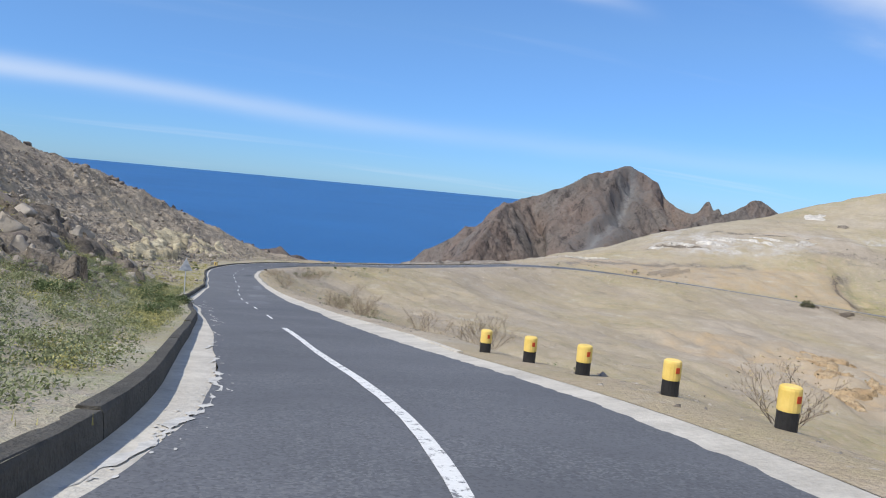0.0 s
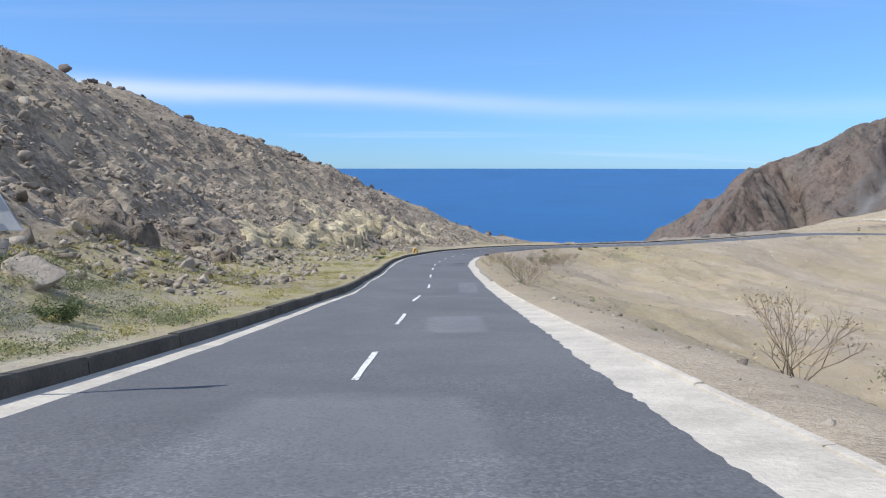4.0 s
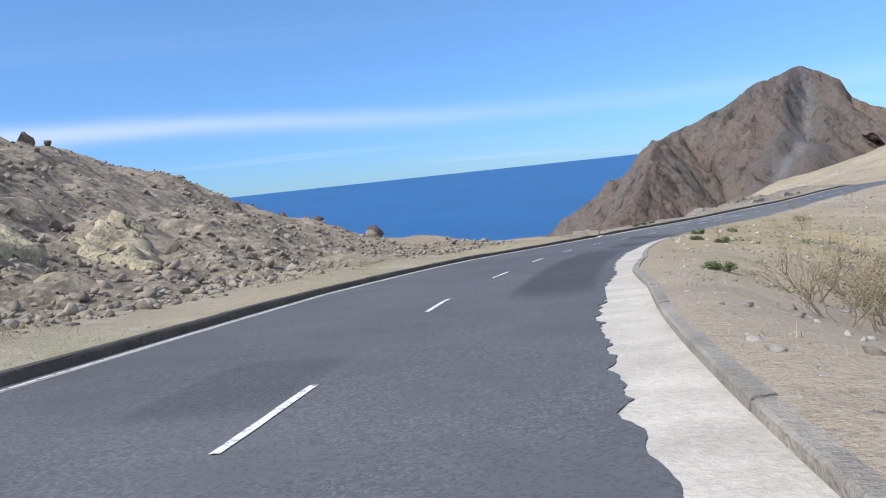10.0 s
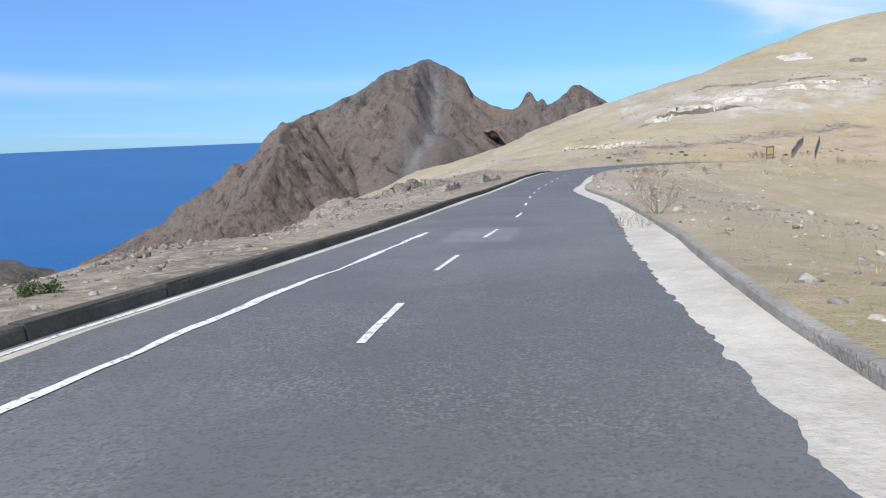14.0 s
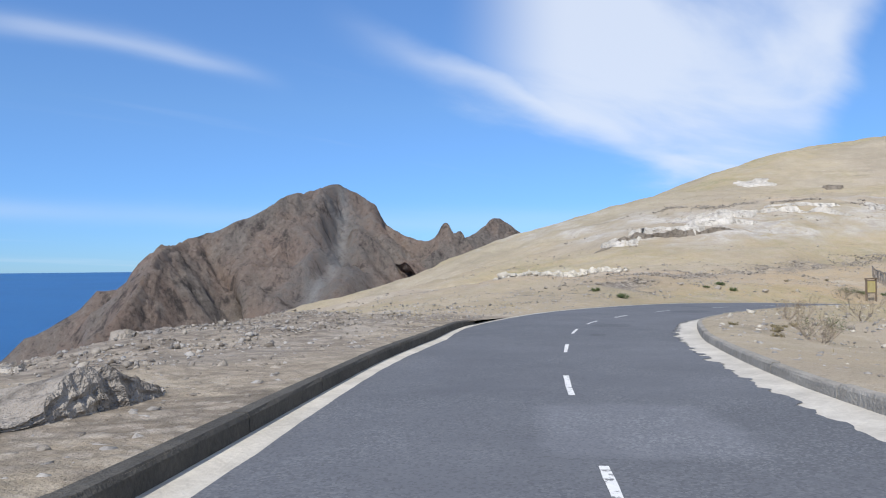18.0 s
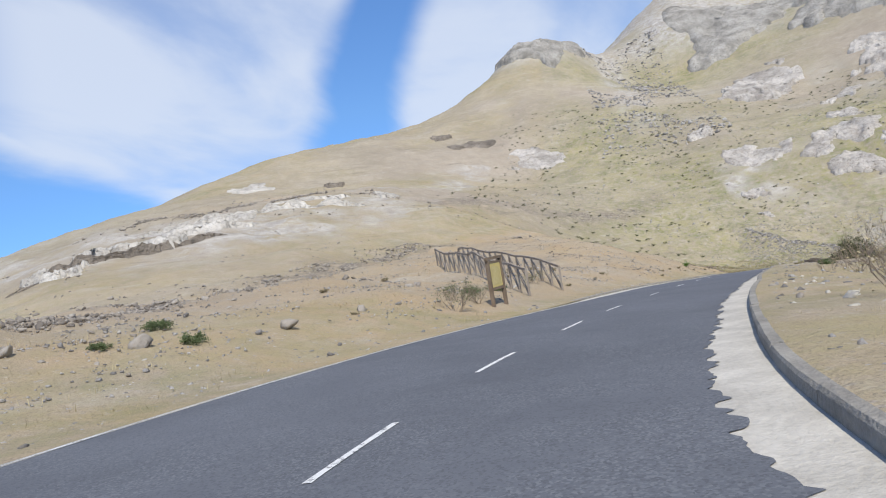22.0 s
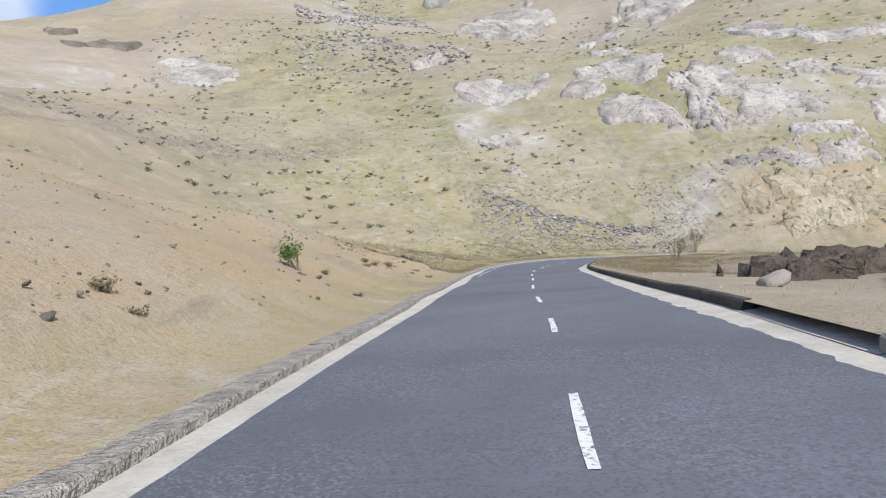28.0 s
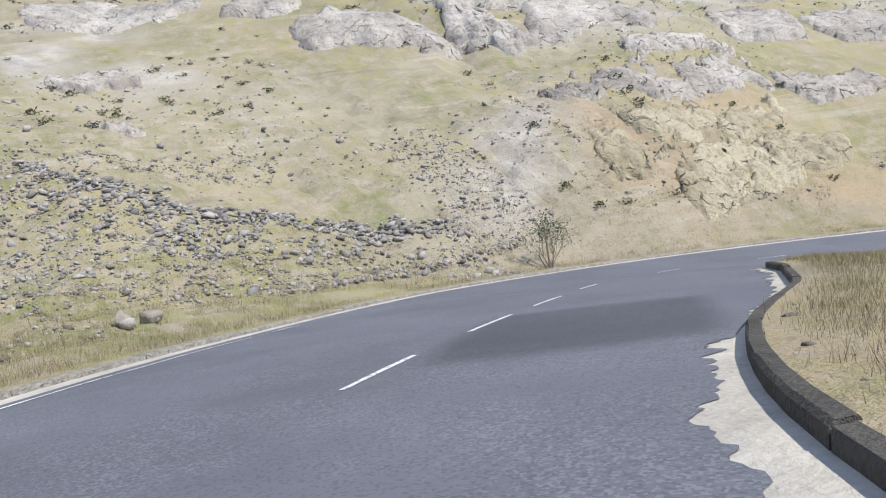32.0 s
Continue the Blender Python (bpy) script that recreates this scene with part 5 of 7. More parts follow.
def bar(p, q, wide, deep, worn=0.0, rng=None):
    """A squared timber from p to q with slightly eased ends."""
    p, q = Vector(p), Vector(q)
    ahead = (q - p).normalized()
    right = ahead.cross(Vector((0, 0, 1)))
    right = right.normalized() if right.length > 0.05 else Vector((1, 0, 0))
    up = right.cross(ahead)
    bm = bmesh.new()
    rings = []
    for u, k in ((0, 0.86), (0.02, 1.0), (0.5, 1.0), (0.98, 1.0), (1, 0.86)):
        c = p.lerp(q, u)
        if rng and 0 < u < 1:
            c = c + right * rng.uniform(-worn, worn) + up * rng.uniform(-worn, worn)
        rings.append([bm.verts.new(c + right * (sx * wide / 2 * k) + up * (sy * deep / 2 * k)) for sx, sy in ((-1, -1), (1, -1), (1, 1), (-1, 1))])
    for a, b in zip(rings, rings[1:]):
        for k in range(4):
            bm.faces.new((a[k], a[(k + 1) % 4], b[(k + 1) % 4], b[k]))
    bm.faces.new(rings[0][::-1])
    bm.faces.new(rings[-1])
    bmesh.ops.recalc_face_normals(bm, faces=bm.faces)
    return bm


def slab(corners, thick):
    """A plate: corners in order round its front, its thickness along their normal."""
    bm = bmesh.new()
    c = [Vector(v) for v in corners]
    n = (c[1] - c[0]).cross(c[2] - c[0]).normalized() * thick
    mid = sum(c, Vector()) / len(c)
    front = [bm.verts.new(mid.lerp(v, 0.985)) for v in c]
    edge = [bm.verts.new(v - n * 0.15) for v in c]
    back = [bm.verts.new(v - n) for v in c]
    k = len(c)
    bm.faces.new(front)
    bm.faces.new(back[::-1])
    for a, b in ((front, edge), (edge, back)):
        for i in range(k):
            bm.faces.new((a[i], b[i], b[(i + 1) % k], a[(i + 1) % k]))
    bmesh.ops.recalc_face_normals(bm, faces=bm.faces)
    return bm


def base_of(name, x, y, label, category, group="", sink=0.0, turn=0.0):
    ob = new(name)
    ob.matrix_basis = pose(x, y, zat(x, y) - sink, 0, 0, turn)
    return tagged(ob, label, category, group)


MAT_YELLOW = plain("faded_yellow_paint", (0.66, 0.47, 0.10), (0.80, 0.60, 0.20), 6, 0.6, 0.2, 0.004)
MAT_BLACK = plain("black_paint", (0.012, 0.012, 0.013), (0.035, 0.035, 0.036), 6, 0.55, 0.2, 0.004)
MAT_RED = plain("red_reflector", (0.42, 0.05, 0.02), (0.55, 0.09, 0.03), 20, 0.3, 0.05, 0.002)
MAT_WOOD = plain("weathered_grey_timber", (0.20, 0.165, 0.13), (0.36, 0.315, 0.26), 2.2, 0.88, 0.6, 0.01, 30)
MAT_BROWN = plain("brown_timber", (0.13, 0.095, 0.065), (0.24, 0.185, 0.13), 2.2, 0.85, 0.5, 0.01, 30)
MAT_PANEL = plain("yellowed_panel", (0.50, 0.40, 0.14), (0.62, 0.52, 0.22), 1.6, 0.5, 0.1, 0.003)
MAT_GALV = plain("galvanised_sheet", (0.42, 0.44, 0.46), (0.58, 0.60, 0.62), 4, 0.45, 0.1, 0.003, spec=0.5)
MAT_TWIG = plain("dry_twigs", (0.20, 0.155, 0.115), (0.34, 0.28, 0.21), 8, 0.9, 0.3, 0.006)
MAT_LEAF = leaf_material("grey_green_leaves", (0.055, 0.085, 0.03), (0.15, 0.185, 0.085))
MAT_SAGE = leaf_material("sage_green_herbs", (0.12, 0.145, 0.065), (0.25, 0.27, 0.15))
MAT_DULL = leaf_material("dark_dull_leaves", (0.045, 0.052, 0.024), (0.105, 0.11, 0.052))
MAT_FRESH = leaf_material("fresh_green_leaves", (0.07, 0.15, 0.03), (0.17, 0.27, 0.07))
MAT_STRAW = leaf_material("dry_straw", (0.28, 0.225, 0.125), (0.46, 0.39, 0.23))
MAT_BROWN_GRASS = leaf_material("brown_dead_grass", (0.17, 0.142, 0.08), (0.29, 0.245, 0.145))
MAT_GREEN_GRASS = leaf_material("olive_grass", (0.22, 0.21, 0.075), (0.40, 0.37, 0.15))


def make_bollard(x, y):
    post = base_of("bollard", x, y, "round roadside bollard, black below and faded yellow above", "bollard", "bollards on the outside of the bend", 0.06, random.Random(x).uniform(0, 9))
    part("lower_band", lathe([(0.103, 0.0), (0.105, 0.05), (0.104, 0.28)], 18), MAT_BLACK, post)
    part("upper_band", lathe([(0.107, 0.28), (0.109, 0.30), (0.109, 0.485), (0.103, 0.51), (0.085, 0.522)], 18), MAT_YELLOW, post)
    part("reflector", slab([(-0.026, -0.112, 0.375), (0.026, -0.112, 0.375), (0.026, -0.112, 0.445), (-0.026, -0.112, 0.445)], 0.012), MAT_RED, post, "small red reflector")
    pad = lathe([(0.2, -0.02), (0.19, 0.05), (0.14, 0.072)], 9)
    part("footing", pad, MAT_GUTTER, post, "splash of pale cement")
    return post


for x, y in ((1.56, -46.0), (1.6, -47.9), (1.56, -49.8), (1.76, -51.6), (1.68, -53.6)):
    make_bollard(x, y)


def make_warning_sign():
    x, y = -4.2, -15.9
    top = base_of("road_sign", x, y, "triangular road sign seen from its bare grey back", "road sign", "", 0.05, 4)
    part("pole", lathe([(0.028, 0), (0.028, 2.0), (0.02, 2.02)], 10), MAT_GALV, top)
    part("plate", slab([(-0.36, -0.035, 1.36), (0.36, -0.035, 1.36), (0.31, -0.035, 1.43), (0.03, -0.035, 1.97), (-0.03, -0.035, 1.97), (-0.31, -0.035, 1.43)], 0.02), MAT_GALV, top, "bare grey metal triangle")
    for z in (1.48, 1.72):
        part("bracket", bar((-0.13, -0.062, z), (0.13, -0.062, z), 0.02, 0.04), MAT_GALV, top)


make_warning_sign()


def make_marker_block():
    p = along(np.array([120.7]), np.array([3.85]), 0)[0]
    block = base_of("marker_block", p[0], p[1], "concrete block with a yellow and black painted end", "road block", "", 0.05, math.degrees(heading(120.7)) - 90)
    block.matrix_basis = pose(p[0], p[1], p[2] + 0.02, 0, 0, math.degrees(heading(120.7)) - 90) @ Matrix.Scale(1.3, 4)
    bm = slab([(-0.42, -0.16, 0.02), (0.26, -0.16, 0.02), (0.24, -0.16, 0.52), (-0.38, -0.16, 0.50)], 0.62)
    part("block", bm, MAT_KERB, block)
    part("painted_end", slab([(-0.02, -0.168, 0.04), (0.25, -0.168, 0.04), (0.235, -0.168, 0.505), (-0.01, -0.168, 0.495)], 0.006), MAT_YELLOW, block, "yellow painted face")
    part("painted_side", slab([(0.262, -0.14, 0.05), (0.262, 0.40, 0.05), (0.243, 0.40, 0.49), (0.243, -0.14, 0.49)], 0.008), MAT_YELLOW, block)
    for x in (0.0, 0.045):
        part("stripe", slab([(x, -0.175, 0.08), (x + 0.07, -0.175, 0.08), (x + 0.19, -0.175, 0.44), (x + 0.12, -0.175, 0.44)], 0.005), MAT_BROWN, block, "dark slanting stripe")


make_marker_block()


def make_info_board():
    board = base_of("information_board", 131.8, 157.55, "timber trail board with a yellowed panel beside the road", "information board", "", 0.1, -14)
    for x in (-0.6, 0.6):
        part("post", bar((x, 0, 0), (x + 0.02, 0, 1.86), 0.12, 0.12, 0.006, random.Random(int(x * 10))), MAT_BROWN, board)
    part("top_beam", bar((-0.74, 0, 1.88), (0.74, 0, 1.90), 0.13, 0.10), MAT_BROWN, board)
    part("lower_beam", bar((-0.55, 0, 0.80), (0.55, 0, 0.80), 0.07, 0.09), MAT_BROWN, board)
    part("upper_batten", bar((-0.55, 0, 1.74), (0.55, 0, 1.74), 0.06, 0.07), MAT_BROWN, board)
    panel = part("panel", slab([(-0.53, -0.02, 0.85), (0.53, -0.02, 0.85), (0.53, -0.02, 1.70), (-0.53, -0.02, 1.70)], 0.03), MAT_PANEL, board, "yellowed weathered sheet")
    part("picture", slab([(-0.43, -0.026, 0.93), (0.43, -0.026, 0.93), (0.43, -0.026, 1.46), (0.25, -0.026, 1.56), (-0.18, -0.026, 1.62), (-0.43, -0.026, 1.54)], 0.004), MAT_STRAW_PANEL, panel)


MAT_STRAW_PANEL = plain("faded_print", (0.42, 0.34, 0.13), (0.58, 0.50, 0.25), 3, 0.5, 0.05, 0.002)
make_info_board()


def make_rail(x0, y0, x1, y1, seed):
    rng = random.Random(seed)
    fence = base_of("timber_railing", x0, y0, "grey weathered timber railing climbing the slope beside a path", "railing", "railings of the hillside path")
    n = 15
    tops, feet = [], []
    turn = Matrix.Translation((x0, y0, zat(x0, y0))).inverted()
    for k in range(n + 1):
        u = k / n
        x, y = x0 + (x1 - x0) * u, y0 + (y1 - y0) * u
        z = zat(x, y)
        foot, top = turn @ Vector((x, y, z - 0.15)), turn @ Vector((x + rng.uniform(-0.05, 0.05), y, z + 1.12 + rng.uniform(-0.04, 0.04)))
        feet.append(foot)
        tops.append(top)
        part("post", bar(foot, top, 0.085, 0.085, 0.006, rng), MAT_WOOD, fence)
    for a, b in zip(tops, tops[1:]):
        part("rail", bar(a, b, 0.075, 0.10, 0.01, rng), MAT_WOOD, fence)
    for k in range(n):
        part("brace", bar(feet[k] + Vector((0, 0, 0.2)), tops[k + 1] - Vector((0, 0, 0.1)), 0.06, 0.09, 0.01, rng), MAT_WOOD, fence)


make_rail(136.3, 156.9, 152.8, 164.1, 3)
make_rail(140.6, 155.8, 156.5, 163.3, 8)

# ---------------------------------------------------------------- plants
def twig_mesh(rng, height, spread_out, stems, forks):
    """Branching twigs: points and triangles."""
    verts, tris, tips = [], [], []

    def limb(p, q, r0, r1):
        ahead = (q - p).normalized()
        right = ahead.cross(Vector((0.3, 0.2, 1))).normalized()
        up = right.cross(ahead)
        i = len(verts)
        for c, r in ((p, r0), (q, r1)):
            for k in range(3):
                a = k * 2.0944
                verts.append(c + right * (r * math.cos(a)) + up * (r * math.sin(a)))
        for k in range(3):
            j = (k + 1) % 3
            tris.extend(((i + k, i + j, i + 3 + j), (i + k, i + 3 + j, i + 3 + k)))

    def grow(p, way, length, r, depth):
        q = p + way * length
        limb(p, q, r, r * 0.65)
        tips.append(q)
        if depth:
            for _ in range(rng.choice((2, 2, 3))):
                bend = Vector((rng.uniform(-1, 1), rng.uniform(-1, 1), rng.uniform(-0.25, 0.8))) * 0.62
                grow(q, (way + bend).normalized(), length * rng.uniform(0.55, 0.85), r * 0.65, depth - 1)

    for _ in range(stems):
        a = rng.uniform(0, 6.28)
        way = Vector((math.cos(a) * spread_out, math.sin(a) * spread_out, 1)).normalized()
        grow(Vector((rng.uniform(-0.08, 0.08), rng.uniform(-0.08, 0.08), -0.06)), way, height * rng.uniform(0.26, 0.38), height * 0.011, forks)
    return verts, tris, tips


def leaf_cloud(rng, spots, count, size, around):
    """Small bent leaves scattered round the given spots."""
    verts, tris = [], []
    for _ in range(count):
        c = Vector(rng.choice(spots)) + Vector((rng.gauss(0, 1), rng.gauss(0, 1), rng.gauss(0, 0.8))) * around
        if c.z < 0.02:
            c.z = 0.02 + abs(c.z) * 0.3
        a = Vector((rng.gauss(0, 1), rng.gauss(0, 1), rng.gauss(0, 0.7))).normalized() * size * rng.uniform(0.6, 1.4)
        b = a.cross(Vector((rng.gauss(0, 1), rng.gauss(0, 1), rng.gauss(0, 1)))).normalized() * size * 0.42
        i = len(verts)
        verts.extend((c - a, c + b, c + a, c - b))
        tris.extend(((i, i + 1, i + 2), (i, i + 2, i + 3)))
    return verts, tris


def make_shrub(seed, height, spread_out, stems, forks, leaves, leaf_size, leaf_mat, label, name, group):
    rng = random.Random(seed)
    ob = tagged(new(name), label, "shrub", group)
    v, t, tips = twig_mesh(rng, height, spread_out, stems, forks)
    fast_mesh("branch_frame", v, t, MAT_TWIG, ob)
    if leaves:
        v, t = leaf_cloud(rng, tips, leaves, leaf_size, height * 0.10)
        tagged(fast_mesh("foliage", v, t, leaf_mat, ob), "small leaves")
    return ob


BARE = [make_shrub(s, 1.0, 0.85, 9, 4, 260, 0.02, MAT_STRAW, "bare dry roadside shrub of brown twigs", "bare_shrub", "bare shrubs beside the road") for s in (1, 2)]
GREEN = [make_shrub(s, 0.62, 1.3, 9, 2, 1500, 0.034, MAT_LEAF, "low grey-green shrub on stony ground", "green_shrub", "low green shrubs on the banks") for s in (5, 6)]
MIXED = [make_shrub(9, 1.1, 0.8, 8, 4, 420, 0.028, MAT_LEAF, "thin shrub of brown twigs with sparse green leaves", "sparse_shrub", "sparse shrubs beside the road")]
STRAW = [make_shrub(s, 0.5, 0.7, 26, 1, 160, 0.05, MAT_BROWN_GRASS, "dry brown tussock on bare ground", "dry_tussock", "dry tussocks on the slopes") for s in (12, 13)]


def plant(kind, spots, size):
    rng = random.Random(len(spots) + int(size * 100))
    for k, (x, y) in enumerate(spots):
        model = kind[k % len(kind)]
        g = size * rng.uniform(0.8, 1.25)
        ob = copy_thing(model, pose(x, y, zat(x, y) - 0.03, 0, 0, rng.uniform(0, 360)))
        ob.matrix_basis = ob.matrix_basis @ Matrix.Scale(g, 4)


plant(BARE, [(2.7, -43.4), (3.3, -41.5), (3.6, -39.8), (4.3, -22.3), (2.6, -52.6), (5.0, -19.5), (3.9, -26.0), (4.9, 33.9), (6.3, 37.5), (7.9, 41.0), (3.9, 25.4), (14.6, 59.4), (44.7, 110.3), (61.8, 123.9), (46.5, 111.0), (86.0, 144.0), (91.0, 146.2)], 0.95)
plant(BARE, [(13.6, 57.9), (16.9, 66.0), (15.4, 63.0), (21.6, 79.3), (28.8, 86.3), (71.7, 135.0), (83.0, 140.0), (130.4, 147.0), (134.0, 145.5), (128.5, 145.8), (58.8, 135.8), (66.0, 139.4)], 0.8)
plant(MIXED, [(10.6, 50.8), (11.6, 52.6), (5.8, -17.6), (13.9, 58.4), (17.4, 66.8), (33.4, 91.3), (-2.9, 54.6), (-1.6, 55.6), (95.6, 143.0), (106.1, 148.4), (131.0, 158.9), (129.0, 158.6), (81.0, 137.2)], 0.9)
plant(BARE, [(2.6, -24.4), (4.4, -13.2), (3.6, -19.4), (4.2, 12.1), (3.8, 7.6), (5.4, 35.1), (6.1, 38.1), (12.1, 60.4), (14.3, 64.0), (13.0, 55.6), (12.2, 53.0), (15.2, 61.8), (16.0, 65.2), (128.9, 146.6), (130.6, 145.2), (132.4, 144.0), (116.9, 149.6), (119.2, 148.4), (94.4, 148.2), (96.8, 148.6), (99.8, 147.6), (2.2, -31.2), (2.9, -28.6)], 1.15)
plant(MIXED, [(13.4, 61.4), (14.8, 63.0), (16.6, 66.2), (12.6, 54.6), (11.0, 50.6), (4.6, -15.6), (3.2, -22.0), (88.0, 144.6), (139.8, 157.4), (141.4, 157.0), (131.2, 158.2), (133.0, 158.4)], 0.75)
plant(GREEN, [(-4.6, -35.4), (-5.2, -36.2), (-5.0, -29.4), (-5.5, -19.5), (-6.4, -39.5), (-5.6, -15.3), (-5.7, -21.5), (-4.9, -31.5), (-5.4, -24.8), (-5.9, -26.6), (-4.7, -41.6), (-6.2, -44.0), (-5.5, -12.0), (-6.6, -32.0), (-4.4, -37.9)], 0.7)
plant(GREEN, [(-3.4, 34.1), (-3.6, 32.8), (-9.8, 59.0), (-3.6, 40.0), (24.4, 86.4), (20.8, 79.9), (28.6, 90.4), (31.0, 106.8), (32.6, 108.6), (29.6, 105.0), (109.0, 166.6), (118.6, 164.0), (119.9, 162.6), (121.3, 164.3), (137.0, 158.2), (134.0, 158.9), (20.4, 77.4), (14.0, 66.4), (5.2, -20.4), (139.1, 144.8), (107.0, 163.2)], 0.66)
plant(STRAW, [(90.6, 147.0), (91.8, 147.2), (93.4, 147.6), (87.0, 145.4), (88.6, 146.0), (196.6, 144.4), (197.8, 143.6), (185.4, 144.2), (199.4, 141.6), (199.9, 140.8), (204.6, 140.7), (201.6, 141.2), (203.0, 141.6), (206.2, 140.2), (176.3, 147.4), (171.0, 148.6)], 0.6)
plant(STRAW, [(157.4, 159.6), (148.3, 157.4), (153.6, 154.0), (144.2, 158.7), (149.2, 159.2), (145.2, 157.4), (149.8, 154.4), (142.8, 155.6), (167.8, 149.4), (163.3, 149.8), (196.6, 143.6), (197.6, 143.2), (198.4, 142.6), (133.3, 164.6), (142.4, 164.7), (125.8, 160.9), (187.5, 145.0), (176.0, 147.0), (139.0, 147.6), (145.0, 144.6), (153.0, 142.6), (88.0, 147.0), (84.8, 144.4)], 0.65)
for model in BARE + GREEN + MIXED + STRAW:
    x, y = {"bare_shrub": (3.1, -36.5), "green_shrub": (-5.2, -33.4), "sparse_shrub": (12.2, 54.4), "dry_tussock": (150.6, 156.8)}[model.name.split(".")[0]]
    x, y = x + (0.9 if "." in model.name else 0), y + (1.2 if "." in model.name else 0)
    model.matrix_basis = pose(x, y, zat(x, y) - 0.03)


def make_drain():
    """A chute through the outer kerb with a concrete floor and two wing walls."""
    mid = along(np.array([174.3]), table(LEFT_KERB, np.array([174.3])) + 0.1, 0)[0]
    ob = new("drain_chute")
    ob.matrix_basis = pose(mid[0], mid[1], mid[2], 0, 0, math.degrees(heading(174.3)))
    tagged(ob, "concrete drain chute with two wing walls through the kerb", "drain")
    part("floor", slab([(-0.9, -0.35, 0.02), (0.9, -0.35, 0.02), (1.15, 1.5, -0.06), (-1.15, 1.5, -0.06)], 0.25), MAT_GUTTER, ob)
    for x in (-1, 1):
        part("wing_wall", bar((x * 0.9, -0.06, 0.1), (x * 1.25, 1.7, 0.12), 0.16, 0.42), MAT_KERB, ob)


make_drain()


def make_big_bush():
    x, y = 178.3, 132.2
    rng = random.Random(77)
    ob = base_of("tamarisk_bush", x, y, "large dark green bush standing alone on the dry field", "bush", "", 0.2)
    v, t, tips = twig_mesh(rng, 1.9, 0.9, 12, 3)
    fast_mesh("branch_frame", v, t, MAT_TWIG, ob)
    spots = []
    for _ in range(90):
        a, r = rng.uniform(0, 6.28), 2.15 * math.sqrt(rng.random())
        top = 2.55 * (1 - (r / 2.5) ** 2.2) * rng.uniform(0.85, 1.08)
        spots.append((r * math.cos(a), r * math.sin(a) * 0.85, max(0.15, top * rng.uniform(0.25, 1.0))))
    v, t = leaf_cloud(rng, spots, 12000, 0.055, 0.2)
    tagged(fast_mesh("foliage", v, t, MAT_DULL, ob), "dense dull green foliage")


make_big_bush()


def make_small_tree(name, x, y, height, mat, label, count):
    rng = random.Random(int(x))
    ob = base_of(name, x, y, label, "tree", "", 0.1)
    part("trunk", lathe([(0.05 * height / 2, -0.1), (0.035 * height / 2, height * 0.35), (0.02 * height / 2, height * 0.8)], 8), MAT_TWIG, ob)
    v, t, tips = twig_mesh(rng, height * 0.95, 0.55, 6, 3)
    fast_mesh("limb_frame", v, t, MAT_TWIG, ob)
    tips = [p for p in tips if p.z > height * 0.35]
    v, t = leaf_cloud(rng, tips, count, 0.05, height * 0.07)
    fast_mesh("crown", v, t, mat, ob)


make_small_tree("young_tree", 237.6, 110.4, 2.5, MAT_LEAF, "thin young tree with sparse leaves beside the bend", 900)
make_small_tree("seedling_tree", 186.1, 145.6, 1.05, MAT_FRESH, "fresh green seedling tree on the sandy bank", 500)
make_small_tree("thin_tree", 210.6, 124.6, 1.9, MAT_LEAF, "thin sparse young tree in the dry grass", 350)

# ---------------------------------------------------------------- stones and grass
def rock_models(seed, levels, n=7):
    """Broken blocky stones."""
    rng = random.Random(seed)
    out = []
    for _ in range(n):
        bm = bmesh.new()
        bmesh.ops.create_icosphere(bm, subdivisions=levels, radius=1.0)
        cuts = [(Vector((rng.gauss(0, 1), rng.gauss(0, 1), rng.gauss(0, 1))).normalized(), rng.uniform(0.42, 0.8)) for _ in range(11)]
        for v in bm.verts:
            p = v.co / (abs(v.co.x) ** 5 + abs(v.co.y) ** 5 + abs(v.co.z) ** 5) ** 0.2
            for nrm, lim in cuts:
                over = p.dot(nrm) - lim
                if over > 0:
                    p -= nrm * over
            v.co = p * (rng.uniform(0.72, 1.22) if levels == 1 else rng.uniform(0.93, 1.07))
        bm.verts.ensure_lookup_table()
        out.append((np.array([v.co[:] for v in bm.verts]), np.array([[q.index for q in f.verts] for f in bm.faces])))
        bm.free()
    return out


SMALL, LARGE, HUGE = rock_models(3, 1), rock_models(4, 2), rock_models(6, 3, 5)


def scatter(name, x, y, size, models, material, seed, label, flat=0.65, sink=0.3, stretch=1.0, kind="stuff", lift=None):
    rng = np.random.default_rng(seed)
    z = ground_height(x, y) if lift is None else lift
    vs, ts, at = [], [], 0
    for k in range(len(x)):
        v, t = models[k % len(models)]
        a = rng.uniform(0, 6.28)
        sc = size[k] * np.array([rng.uniform(0.8, 1.3) * stretch, rng.uniform(0.7, 1.1), flat * rng.uniform(0.7, 1.2)]) / 2
        w = v * sc
        tip = rng.normal(0, 0.18, 2)
        w = np.c_[w[:, 0] * math.cos(a) - w[:, 1] * math.sin(a), w[:, 0] * math.sin(a) + w[:, 1] * math.cos(a), w[:, 2] + tip[0] * w[:, 0] + tip[1] * w[:, 1]]
        vs.append(w + (x[k], y[k], z[k] + sc[2] * (1 - 2 * sink)))
        ts.append(t + at)
        at += len(v)
    ob = fast_mesh(name, np.concatenate(vs), np.concatenate(ts), material)
    return tagged(ob, label, "stones", kind=kind)


